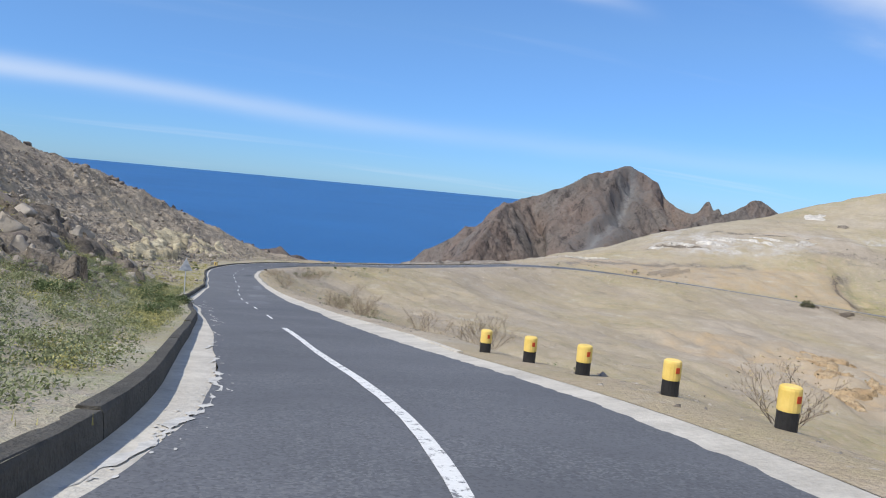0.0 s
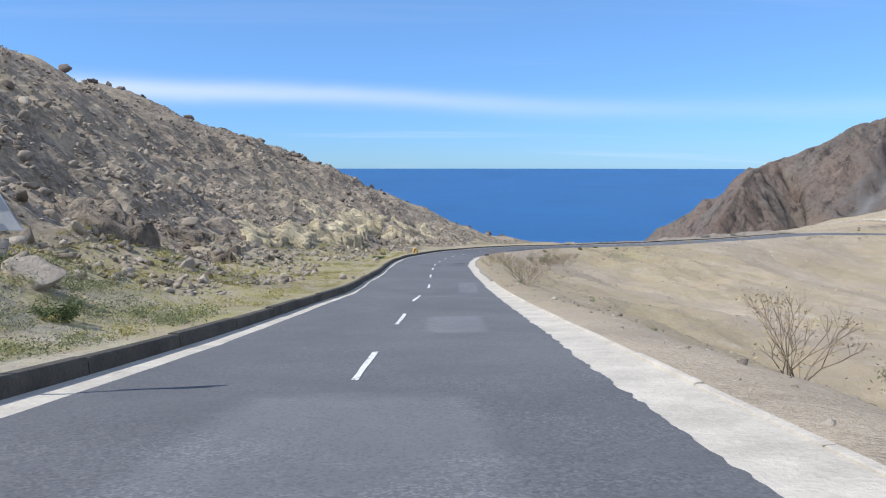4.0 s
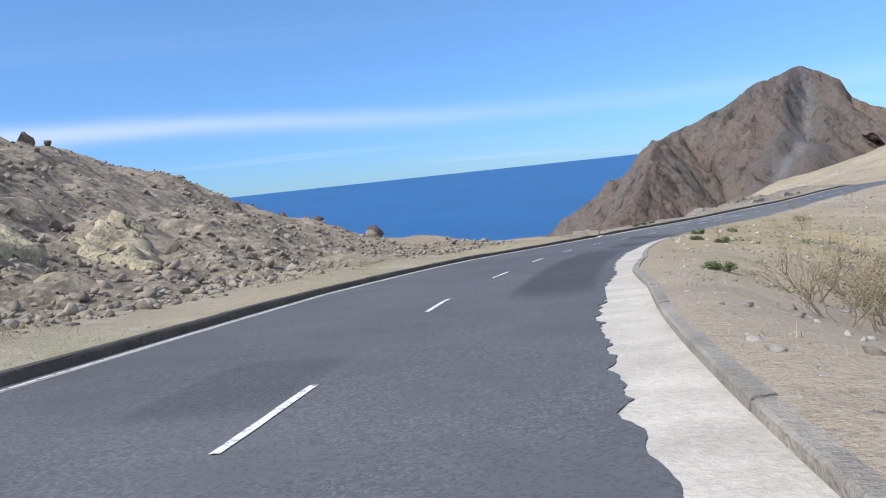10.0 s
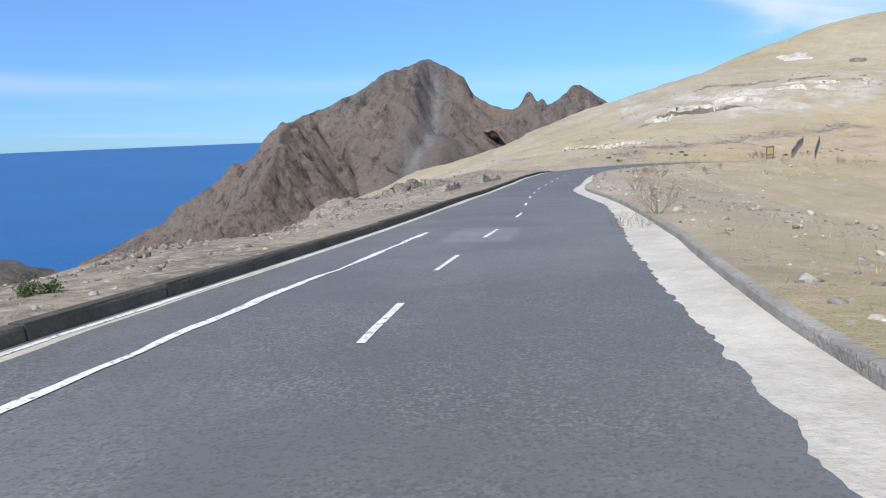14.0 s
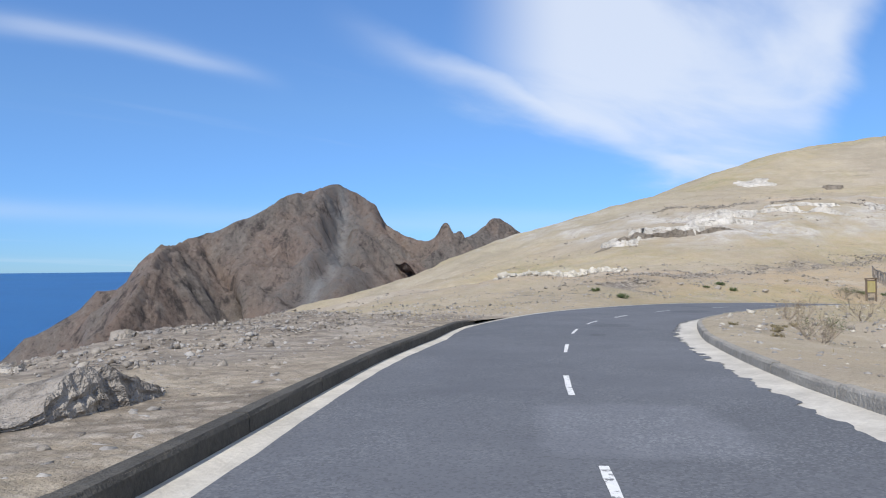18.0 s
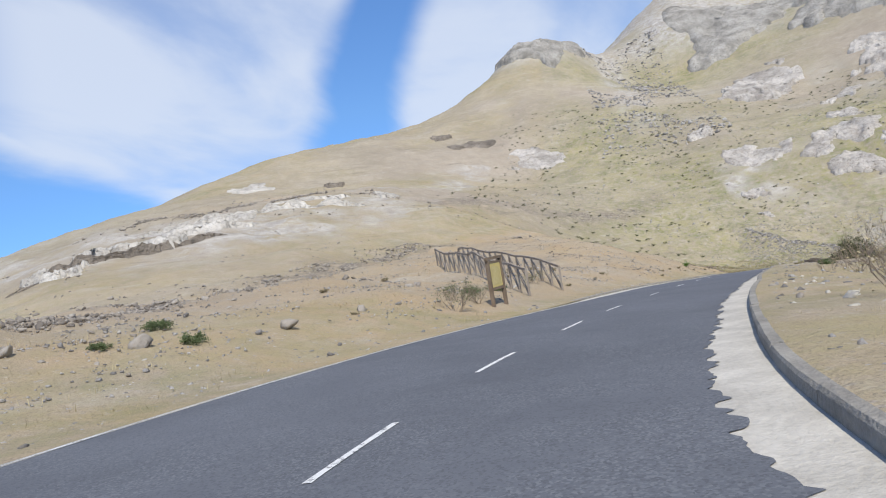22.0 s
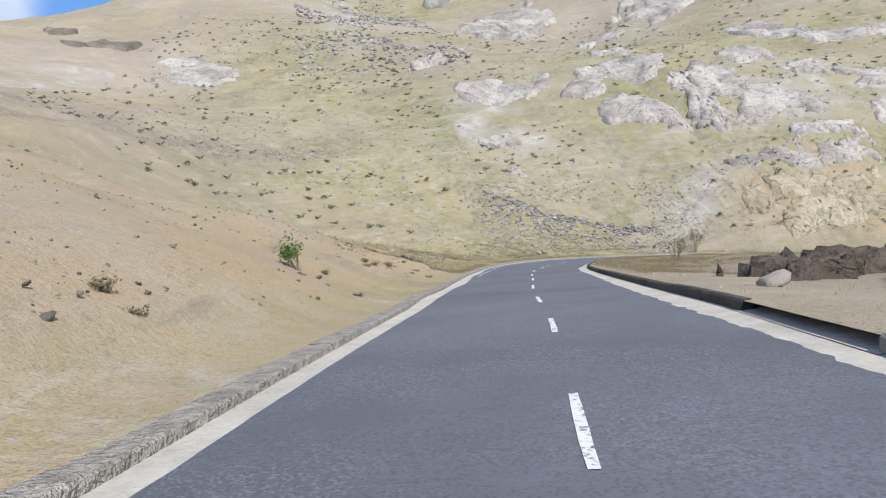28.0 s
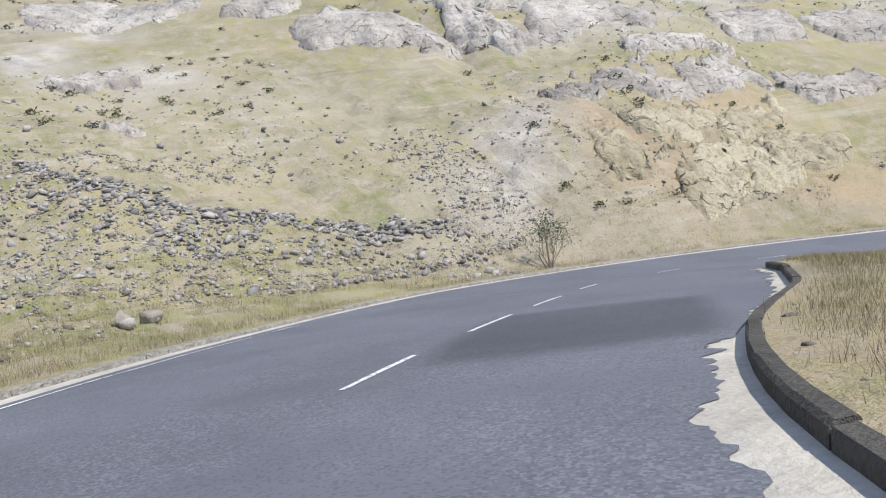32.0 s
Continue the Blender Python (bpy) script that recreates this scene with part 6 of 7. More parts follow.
def beside(seed, n, s_range, d_range, power=1.0):
    """Random places beside the road: left offsets positive, counted from the kerb."""
    rng = np.random.default_rng(seed)
    s = rng.uniform(*s_range, n)
    u = rng.random(n) ** power
    d = d_range[0] + (d_range[1] - d_range[0]) * u
    edge = np.where(d > 0, table(LEFT_KERB, s) + 0.25, -(table(RIGHT_EDGE, s) + table(RIGHT_GUTTER, s) + 0.25))
    p = along(s, d + edge, 0)
    return p[:, 0], p[:, 1], rng


def keep_where(x, y, size, low, seed):
    """Only where a patchy noise is high."""
    k = lattice(x / size, y / size, seed) > low
    return x[k], y[k]


x, y, rng = beside(101, 46000, (14, 168), (1.8, 34), 1.25)
x, y = keep_where(x, y, 4.0, 0.40, 3)
scatter("slope_rubble", x, y, np.clip(rng.lognormal(-1.9, 0.5, len(x)), 0.07, 0.6), SMALL, MAT_STONE, 1, "grey-brown rubble strewn over the slope")
x, y, rng = beside(102, 2600, (14, 150), (3.0, 30), 1.1)
x, y = keep_where(x, y, 7.0, 0.45, 8)
scatter("slope_rocks", x, y, np.clip(rng.lognormal(-1.05, 0.45, len(x)), 0.25, 1.3), LARGE, MAT_STONE, 2, "angular brown rocks on the hillside", 0.8, 0.3)
x, y, rng = beside(103, 330, (20, 160), (4.0, 40), 1.0)
scatter("dark_rocks", x, y, np.clip(rng.lognormal(-0.8, 0.5, len(x)), 0.3, 1.5), LARGE, MAT_DARK, 3, "dark volcanic rocks on the hillside", 0.7, 0.3)
x, y, rng = beside(104, 5200, (14, 440), (0.1, 9), 1.6)
x, y = keep_where(x, y, 2.2, 0.42, 5)
scatter("roadside_stones", x, y, np.clip(rng.lognormal(-2.8, 0.5, len(x)), 0.03, 0.18), SMALL, MAT_STONE, 4, "loose stones on the verge")
x, y, rng = beside(105, 6500, (14, 440), (-0.1, -10), 1.6)
x, y = keep_where(x, y, 2.2, 0.40, 6)
scatter("inner_stones", x, y, np.clip(rng.lognormal(-2.6, 0.5, len(x)), 0.035, 0.28), SMALL, MAT_STONE, 5, "loose stones on the gravel inside the bend")
x, y, rng = beside(110, 22000, (92, 335), (-0.2, -11), 1.5)
x, y = keep_where(x, y, 2.6, 0.36, 16)
scatter("inner_gravel", x, y, np.clip(rng.lognormal(-2.75, 0.5, len(x)), 0.035, 0.24), SMALL, MAT_GREY, 15, "grey gravel and flakes inside the bend")
x, y, rng = beside(111, 20000, (168, 262), (0.2, 20), 1.5)
x, y = keep_where(x, y, 3.0, 0.38, 17)
scatter("mound_rubble", x, y, np.clip(rng.lognormal(-3.0, 0.5, len(x)), 0.03, 0.17), SMALL, MAT_GREY, 16, "pale grey rubble on the mounds above the sea")
x, y, rng = beside(115, 26000, (176, 262), (0.6, 16), 1.2)
x, y = keep_where(x, y, 2.4, 0.3, 27)
scatter("mound_gravel", x, y, np.clip(rng.lognormal(-2.75, 0.55, len(x)), 0.03, 0.26), SMALL, MAT_STONE, 25, "brown-grey broken stones covering the mounds")
x, y, rng = beside(112, 14000, (14, 190), (-0.5, -45), 1.2)
x, y = keep_where(x, y, 5.0, 0.44, 18)
scatter("valley_stones", x, y, np.clip(rng.lognormal(-2.5, 0.5, len(x)), 0.04, 0.35), SMALL, MAT_STONE, 17, "brown stones strewn over the sandy slope inside the bend")
x, y, rng = beside(113, 6000, (330, 392), (1.5, 22), 1.1)
x, y = keep_where(x, y, 4.0, 0.48, 19)
scatter("sand_clods", x, y, np.clip(rng.lognormal(-2.6, 0.5, len(x)), 0.04, 0.26), SMALL, MAT_DARK, 18, "dark clods and stones on the ochre sand slope")
x, y, rng = beside(106, 900, (150, 300), (-0.3, -14), 1.3)
scatter("pale_stones", x, y, np.clip(rng.lognormal(-2.0, 0.5, len(x)), 0.06, 0.5), SMALL, MAT_PALE, 6, "pale broken stones on the gravel")
x, y, rng = beside(107, 34000, (246, 345), (0.2, 34), 1.5)
x, y = keep_where(x, y, 3.0, 0.36, 12)
scatter("field_stones", x, y, np.clip(rng.lognormal(-2.75, 0.5, len(x)), 0.03, 0.24), SMALL, MAT_GREY, 7, "stones scattered on the bare ground")
def broken_layer():
    """A layer of rock that breaks out of the slope above the bend, shedding blocks."""
    rng = np.random.default_rng(118)
    _, line = spline([(247.6, 128.6, 0), (246, 126.6, 0), (243.8, 124, 0), (243.7, 120.6, 0), (242.8, 117.4, 0), (242.0, 115.0, 0), (240.9, 112.6, 0)], 0.03)
    line = np.concatenate([line, line])
    wide = 0.25 + 0.5 * lattice(line[:, 1] * 0.6, line[:, 0] * 0.1, 5)
    x, y = line[:, 0] + rng.normal(0, 1, len(line)) * wide, line[:, 1] + rng.normal(0, 0.3, len(line))
    scatter("broken_layer", x, y, np.clip(rng.lognormal(-1.75, 0.5, len(x)), 0.07, 0.55), SMALL, MAT_GREY, 21, "broken grey rock layer along the slope", 0.6, 0.25, 1.5)
    u, v = rng.random(2600), rng.random(2600) ** 1.3
    a = line[(u * (len(line) - 1)).astype(int)]
    x, y = a[:, 0] - 6.0 * v, a[:, 1] + rng.normal(0, 0.5, 2600) - 0.4 * v
    x, y = keep_where(x, y, 2.0, 0.34, 51)
    scatter("shed_blocks", x, y, np.clip(rng.lognormal(-1.9, 0.55, len(x)), 0.06, 0.55), SMALL, MAT_GREY, 22, "grey blocks shed from the rock layer", 0.7, 0.25)


broken_layer()
x, y, rng = beside(108, 9000, (388, 440), (2.5, 17), 1.1)
x, y = keep_where(x, y, 4.0, 0.48, 15)
scatter("scree", x, y, np.clip(rng.lognormal(-2.45, 0.6, len(x)), 0.05, 0.45), SMALL, MAT_GREY, 8, "grey scree at the foot of the slope")


def make_boulders():
    rng = random.Random(5)
    spots = [(-8.9, -34.7, 1.2), (-8.0, -33.5, 1.0), (-6.2, -27.0, 0.8), (-7.2, -15.5, 1.3), (-6.4, -10.6, 1.0), (-8.8, -21.5, 1.6), (-7.6, -38.6, 0.9), (-10.0, -28.0, 1.5), (-3.5, 7.9, 0.42), (-3.25, 8.5, 0.3), (-3.6, 30.2, 0.6), (-5.6, 38.0, 0.9), (-6.6, 40.4, 1.2), (-6.0, 36.0, 0.8),
             (-8.4, 31.0, 1.0), (24.0, 89.0 + 11, 0.5), (7.7, 44.5, 0.4), (23.0, 81.0, 0.35), (178.8, 137.2, 0.7), (231.0, 127.3, 0.95), (230.0, 128.0, 0.6), (233.9, 129.0, 0.5), (122.5, 161.6, 0.5), (126.8, 161.0, 0.45), (119.0, 163.4, 0.6), (117.6, 165.4, 0.5)]
    for k, (x, y, size) in enumerate(spots):
        v, t = LARGE[k % len(LARGE)] if size < 1 else HUGE[k % len(HUGE)]
        a = rng.uniform(0, 6.28)
        w = v * np.array([rng.uniform(0.9, 1.2), rng.uniform(0.8, 1.0), rng.uniform(0.6, 0.85)]) * size / 2
        w = np.c_[w[:, 0] * math.cos(a) - w[:, 1] * math.sin(a), w[:, 0] * math.sin(a) + w[:, 1] * math.cos(a), w[:, 2]]
        ob = fast_mesh("boulder", w, t, MAT_SANDY if 10 < k < 15 else MAT_STONE)
        ob.matrix_basis = pose(x, y, zat(x, y) + 0.16 * size)
        tagged(ob, "pale sandy boulder in the road cut" if 10 < k < 15 else "weathered brown boulder on the stony slope", "boulder", "boulders on the banks")


make_boulders()


def make_kerb_block():
    """A squared dark stone left on the inner kerb."""
    x, y = 5.25, 43.9
    ob = base_of("kerb_block", x, y, "", "", "", 0.03, 24)
    part("block", slab([(-0.17, -0.13, 0), (0.17, -0.13, 0), (0.155, -0.12, 0.25), (-0.15, -0.125, 0.27)], 0.24), MAT_DARK, ob)
    tagged(ob, "dark squared stone block resting on the inner kerb", "stone block")


make_kerb_block()


def slope_way(x, y):
    """The way uphill."""
    gx = zat(x + 5, y) - zat(x - 5, y)
    gy = zat(x, y + 5) - zat(x, y - 5)
    return math.atan2(gy, gx)


def rock_ledge(name, x, y, across, deep, thick, material, label, group, cells=26, fine=True):
    """A broken ledge of bedrock that stands out of the slope, its lower edge proudest."""
    a = slope_way(x, y)
    seed = abs(int(x * 7 + y * 13))
    n, k = cells, max(12, int(cells * 0.8))
    v, u = np.meshgrid(np.linspace(-1.25, 1.25, k), np.linspace(-1.25, 1.25, n))
    u, v = u.ravel(), v.ravel()
    px = x + math.cos(a) * v * deep / 2 - math.sin(a) * u * across / 2
    py = y + math.sin(a) * v * deep / 2 + math.cos(a) * u * across / 2
    size = min(across, deep)
    radius = (np.abs(u) ** 2.6 + np.abs(v) ** 2.6) ** (1 / 2.6) - 1.1 * rough(px, py, size * 0.55, 4, seed % 97)
    inside = np.clip((1.0 - radius) * 8.0, 0, 1) * (np.maximum(np.abs(u), np.abs(v)) < 1.14)
    broken = 0.5 * terraces(rough(px, py, size * 0.7, 4, seed % 89) + 0.5, 5.0) + 0.5 * terraces(rough(px, py, size * 0.3, 3, seed % 71) + 0.5, 4.0)
    gap = np.clip(np.abs(rough(px, py, size * 0.4, 3, seed % 83)) * 9, 0, 1)
    high = 0.62 * thick * (0.25 + 0.8 * broken + 0.3 * np.clip(-v, -0.6, 1.0)) * (0.2 + 0.8 * gap)
    rng = np.random.default_rng(seed)
    high = high + thick * 0.22 * rough(px, py, size * 0.16, 2, seed % 79)
    px, py = px + rng.normal(0, 0.22 * across / n, n * k), py + rng.normal(0, 0.22 * deep / k, n * k)
    z = ground_height(px, py, fine) + inside * high - (1 - inside) * (0.6 * thick + 0.6)
    keep = inside.reshape(n, k)
    i = np.arange(n * k).reshape(n, k)
    quads = np.stack([i[:-1, :-1], i[1:, :-1], i[1:, 1:], i[:-1, 1:]], -1).reshape(-1, 4)
    live = np.stack([keep[:-1, :-1], keep[1:, :-1], keep[1:, 1:], keep[:-1, 1:]], -1).reshape(-1, 4).max(1) > 0
    quads = quads[live]
    tris = np.concatenate([quads[:, [0, 1, 2]], quads[:, [0, 2, 3]]])
    used, back = np.unique(tris, return_inverse=True)
    zc = zat(x, y)
    ob = fast_mesh(name, np.stack([px, py, z], 1)[used] - (x, y, zc), back.reshape(-1, 3), material)
    ob.matrix_basis = pose(x, y, zc)
    return tagged(ob, label, "rock", group)


FACE_LEDGES = [(356, 100, 23, 38, 2.4), (301, 126, 6, 9, 1.6), (333, 70, 17, 32, 2.2), (351, 69, 9, 9, 1.8), (288, 71, 11, 12, 1.5), (279, 63, 15, 7, 1.5), (281, 118.5, 13, 11, 1.2), (274, 107, 8, 10, 1.4), (277, 101.5, 13, 12, 1.5),
               (263, 104, 10, 8, 1.6), (262, 97, 5.5, 14, 1.5), (258, 89.5, 13, 9.5, 1.7), (267, 92, 8, 10, 1.6), (251, 87, 11, 4, 1.3), (253, 75, 10, 7, 1.5)]
FACE_LEDGES += [(261, 70.5, 12, 7, 1.5), (247.6, 96, 9.5, 3.4, 1.0), (247, 87, 7, 3, 0.9), (266, 78, 8, 5, 1.3), (264, 123.5, 5, 4, 0.9), (254.6, 123.6, 2.2, 3, 0.7), (309, 168, 15, 15, 0.9), (250, 66, 10, 6, 1.3), (272, 84, 7, 6, 1.2), (292, 96, 8, 9, 1.3), (244, 80, 8, 3, 1.0), (318, 88, 10, 9, 1.4)]
for x, y, w, h, thick in FACE_LEDGES:
    rock_ledge("rock_ledge", x, y, w, h, thick, MAT_SLAB, "pale grey rock ledge breaking through the grassy face", "rock ledges on the mountain face", 34)
for x, y, w, h, thick in ((432, 92, 52, 70, 5.0), (392, 48, 60, 40, 4.0), (398, 172, 26, 22, 4.5), (440, 40, 60, 60, 5.0), (416, 160, 22, 18, 3.0)):
    rock_ledge("crag", x, y, w, h, thick, MAT_CRAG, "grey fractured crag high on the mountain", "crags on the mountain", 48)
for x, y, w, h, thick in ((180, 203.5, 11, 5, 1.5), (191, 198.5, 12, 6, 1.6), (200, 203, 9, 5, 1.2), (214, 195.5, 12, 4, 0.8), (268, 229, 10, 8, 0.8), (170, 206, 8, 4, 1.3), (225, 186, 10, 4, 0.7)):
    rock_ledge("hill_ledge", x, y, w, h, thick, MAT_WHITE_ROCK, "whitish layered ledge along the tan hillside", "ledges on the tan hill", 30)
for x, y, w, h, thick in ((329.6, 195.4, 6, 5, 2.0), (264, 208.4, 5, 3.5, 1.6), (320, 185, 12, 6, 0.8)):
    rock_ledge("hill_rock", x, y, w, h, thick, MAT_BROWN_ROCK, "brown rock standing out of the tan hill", "rocks on the tan hill", 22)
rock_ledge("sandy_bluff", -8.2, 49.4, 6.0, 4.6, 1.8, MAT_SANDY, "tall yellow sandstone bluff beside the road cut", "sandy bluffs of the road cut", 34)
# dark rock added in place of the shade in the gully past the bluff
rock_ledge("brown_bluff", -7.4, 53.0, 3.2, 3.2, 1.1, MAT_BROWN_ROCK, "dark brown broken face beside the sandstone bluff", "brown bluffs of the road cut", 28)
for x, y, w, h, thick in ((-10.8, 59.9, 6, 4, 1.3), (-7.4, 65, 5, 4, 1.3), (-11, 28, 6, 3.5, 1.0), (-9.5, 32, 4.5, 3.2, 1.0), (-3.4, 65, 4.5, 3.2, 0.9), (-1.0, 64.6, 3.4, 2.4, 0.8), (0.8, 78, 4, 3, 0.8), (-2.5, 74, 4.5, 3, 0.9), (-8.9, 46, 4, 3, 1.1), (-5.9, 70, 4, 2.6, 0.9)):
    rock_ledge("sandy_outcrop", x, y, w, h, 0.7 * thick, MAT_SANDY, "yellowish weathered sandstone outcrop in the road cut", "sandy outcrops of the road cut", 24)
for k, (a, o, w, h, thick) in enumerate(((229, 5.4, 4.5, 1.6, 0.9), (233, 7.0, 5.0, 1.8, 0.8), (237, 5.6, 3.6, 1.4, 0.6), (240, 8.0, 5.5, 2.0, 0.9), (244, 6.2, 4.0, 1.6, 0.6), (248, 9.0, 5.0, 2.0, 0.7), (253, 7.6, 4.0, 1.6, 0.5), (242, 11.5, 6.0, 2.2, 0.9), (222, 7.0, 5.0, 1.8, 0.8), (216, 6.0, 4.0, 1.6, 0.6))):
    at = along(np.array([a + 0.0]), np.array([o + 2.9]))[0]
    rock_ledge("mound_ledge", at[0], at[1], w, h, thick, MAT_MOUND, "broken grey-brown ledge along the mound above the sea", "ledges of the mounds", 22)
for x, y, w, h, thick in ((100, 39, 14, 6, 1.6), (118, 63, 16, 7, 1.6), (108, 50, 12, 5, 1.4), (92, 34, 12, 5, 1.2), (126, 70, 14, 5, 1.4), (113, 44, 12, 5, 1.4)):
    rock_ledge("ochre_ledge", x, y, w, h, thick, MAT_OCHRE, "layered ochre rock low on the inner slope", "ochre ledges of the inner slope", 26)
for x, y, w, h, thick in ((240.3, 92.8, 6, 3.2, 2.2), (240.2, 97.2, 5, 3, 2.0), (240.4, 88, 6, 3.2, 2.0), (243.5, 95, 7, 3, 1.8), (243.2, 89, 7, 3, 1.8), (242.6, 101, 4, 3, 1.6)):
    rock_ledge("eroded_bank", x, y, w, h, 0.6 * thick, MAT_SANDY, "eroded pale ochre bank above the bend", "eroded banks above the bend", 30)
for x, y, w, h, thick in ((-8.4, -18, 6, 3.4, 0.9), (-9.6, -23, 5, 3.4, 0.9), (-9.1, -34, 4.5, 3.2, 0.8), (-9.2, -29, 4.6, 3.2, 0.9), (-8.6, -12, 5, 3.2, 0.9), (-7.6, -39, 4, 2.4, 1.0), (-17.7, 78, 5, 3, 0.8), (-11.5, 83, 4, 3, 0.6), (-8.4, 86, 3.5, 2.5, 0.6), (-26, 80, 6, 3, 0.8), (-13.7, 92, 4, 3, 0.6), (-13, 40, 5, 3, 1.0), (-12.5, 18, 5, 3, 1.0), (-10.5, 2, 5, 3, 1.2), (-10.4, 12, 4, 2.6, 1.0), (-14.5, -5, 6, 3.2, 1.4), (-13.5, -30, 6, 3.2, 1.4), (-15, -18, 6, 3.2, 1.4)):
    rock_ledge("brown_outcrop", x, y, w, h, thick, MAT_BROWN_ROCK, "dark brown broken outcrop on the hillside", "brown outcrops of the hillside", 24)


def cut_bank(name, foot, high, back, material, label, group, seed, flute=0.25, step=0.14):
    """A bank cut into the slope: a steep broken face and a top that runs back into the hill on the left of the line."""
    _, line = spline([(x, y, 0) for x, y in foot], step)
    n = len(line)
    way = np.gradient(line[:, :2], axis=0)
    way /= np.linalg.norm(way, axis=1)[:, None]
    side = np.stack([-way[:, 1], way[:, 0]], 1)
    run = np.arange(n) * step
    end = np.clip(np.minimum(run, run[-1] - run) / (0.18 * run[-1]), 0, 1) ** 0.6
    tall = high * end * np.clip(0.85 + 1.3 * rough(run, 0 * run, 2.2 * high, 4, seed), 0.15, 1.3)
    groove = flute * high * (np.abs(rough(run, 0 * run + 3, 0.8 * high, 4, seed + 1)) * 2.6 - 0.4)
    level = ground_height(line[:, 0], line[:, 1])
    rows = []
    for v in np.linspace(-0.1, 1, 12):
        out = 0.5 * groove * (1 - 0.6 * v) + 0.10 * high * rough(run, 0 * run + 40 * v, 0.5 * high, 3, seed + 2) + 0.4 * tall * v
        p = line[:, :2] + side * out[:, None]
        rows.append(np.c_[p, level + tall * v - 0.05 - 0.25 * (1 - end)])
    lip = rows[-1]
    for w in (0.08, 0.18, 0.32, 0.5, 0.75, 1.0):
        p = lip[:, :2] + side * (w * back * (0.8 + 0.6 * lattice(run / 1.5, run * 0, seed + 4)))[:, None]
        z = np.maximum(lip[:, 2] * (1 - w) + w * (ground_height(p[:, 0], p[:, 1]) - 0.12), ground_height(p[:, 0], p[:, 1]) - 0.12) + 0.18 * high * rough(p[:, 0], p[:, 1], 0.6 * high, 3, seed + 5) * (1 - w)
        rows.append(np.c_[p, z - 0.3 * (1 - end) * (w > 0.1)])
    at = np.array((*line[n // 2, :2], level[n // 2]))
    grid = np.stack(rows, 1) - at
    ob = strip(name, grid, material, smooth=False)
    ob.matrix_basis = pose(*at)
    return tagged(ob, label, "bank", group)


def road_line(*spots):
    return [tuple(along(np.array([a + 0.0]), np.array([o]), 0)[0][:2]) for a, o in spots]


cut_bank("mound_bank", road_line((234.6, 4.3), (237.5, 4.1), (239.8, 4.15), (241.7, 3.95), (242.8, 4.3)), 0.5, 1.6, MAT_MOUND, "low broken grey ledge with a shaded face", "low banks of the mounds", 550, 0.5, 0.06)
cut_bank("mound_bank", road_line((222.0, 4.6), (225.0, 4.3), (228.0, 4.5)), 0.4, 1.4, MAT_MOUND, "low broken grey ledge with a shaded face", "low banks of the mounds", 555, 0.5, 0.06)
cut_bank("white_bank", [(189, 212.5), (197, 206.5), (203, 199.5), (208, 191.5), (212, 183)], 0.9, 4.5, MAT_WHITE_ROCK, "long whitish ledge across the tan hill", "banks of the tan hill", 560, 0.3, 0.3)
cut_bank("brown_bank", [(165, 207), (172.5, 202.5), (178, 198), (183, 193)], 1.2, 4.0, MAT_BROWN_ROCK, "brown undercut face below the whitish ledge", "banks of the tan hill", 565, 0.4, 0.22)
for x, y, w, h, thick in HEAPS:
    rock_ledge("earth_heap", x, y, w, h, thick, MAT_EARTH, "heap of dark brown earth on the dry field", "earth heaps behind the bush", 26)


def strewn(name, seed, n, inside, sizes, label, material, models=SMALL, patch=9.0, low=0.42):
    rng = np.random.default_rng(seed)
    x0, x1, y0, y1 = inside
    x, y = rng.uniform(x0, x1, n), rng.uniform(y0, y1, n)
    d, _ = near_road(x, y)
    k = np.abs(d) > 7.5
    x, y = keep_where(x[k], y[k], patch, low, seed)
    return scatter(name, x, y, np.clip(rng.lognormal(math.log(sizes[0]), 0.5, len(x)), 0.06, sizes[1]), models, material, seed, label, 0.7, 0.35)


strewn("slope_stones", 205, 22000, (244, 330, 40, 175), (0.15, 0.8), "small stones on the grassy mountain face", MAT_GREY)
strewn("gully_stones", 211, 3600, (300, 440, 118, 150), (0.6, 2.0), "grey boulders filling the gully", MAT_GREY, SMALL, 14.0, 0.35)
strewn("hill_stones", 212, 3000, (120, 260, 160, 230), (0.22, 1.0), "scattered stones on the tan hillside", MAT_STONE, SMALL, 7.0, 0.5)
strewn("face_rubble", 213, 22000, (234, 250, 102, 131), (0.095, 0.5), "grey broken rubble at the foot of the face", MAT_GREY, SMALL, 5.0, 0.45)
rng = np.random.default_rng(206)
u = rng.random(9000)
x, y = keep_where(108 + 80 * u, 167.6 + 10 * np.sin(2.7 * np.clip(u - 0.06, 0, 1)) + rng.normal(0, 1.5, 9000), 4.0, 0.32, 77)
scatter("dark_band", x, y, np.clip(rng.lognormal(-1.95, 0.5, len(x)), 0.06, 0.5), SMALL, MAT_STONE, 12, "dark stones in a band across the hillside", 0.65, 0.3)
u = rng.random(1500)
scatter("white_rocks", 121 + 15 * u, 184.9 - 1.3 * u + rng.normal(0, 0.9, 1500), np.clip(rng.lognormal(-0.85, 0.5, 1500), 0.15, 1.3), SMALL, MAT_PALE, 9, "row of broken white rocks at the foot of the hill", 0.7, 0.15)
_, line = spline([(202, 228, 0), (206, 221, 0), (212, 211, 0), (218, 202, 0), (226, 184, 0)], 0.02)
x, y = keep_where(line[:, 0] + rng.normal(0, 0.7, len(line)), line[:, 1] + rng.normal(0, 0.7, len(line)), 3.0, 0.42, 78)
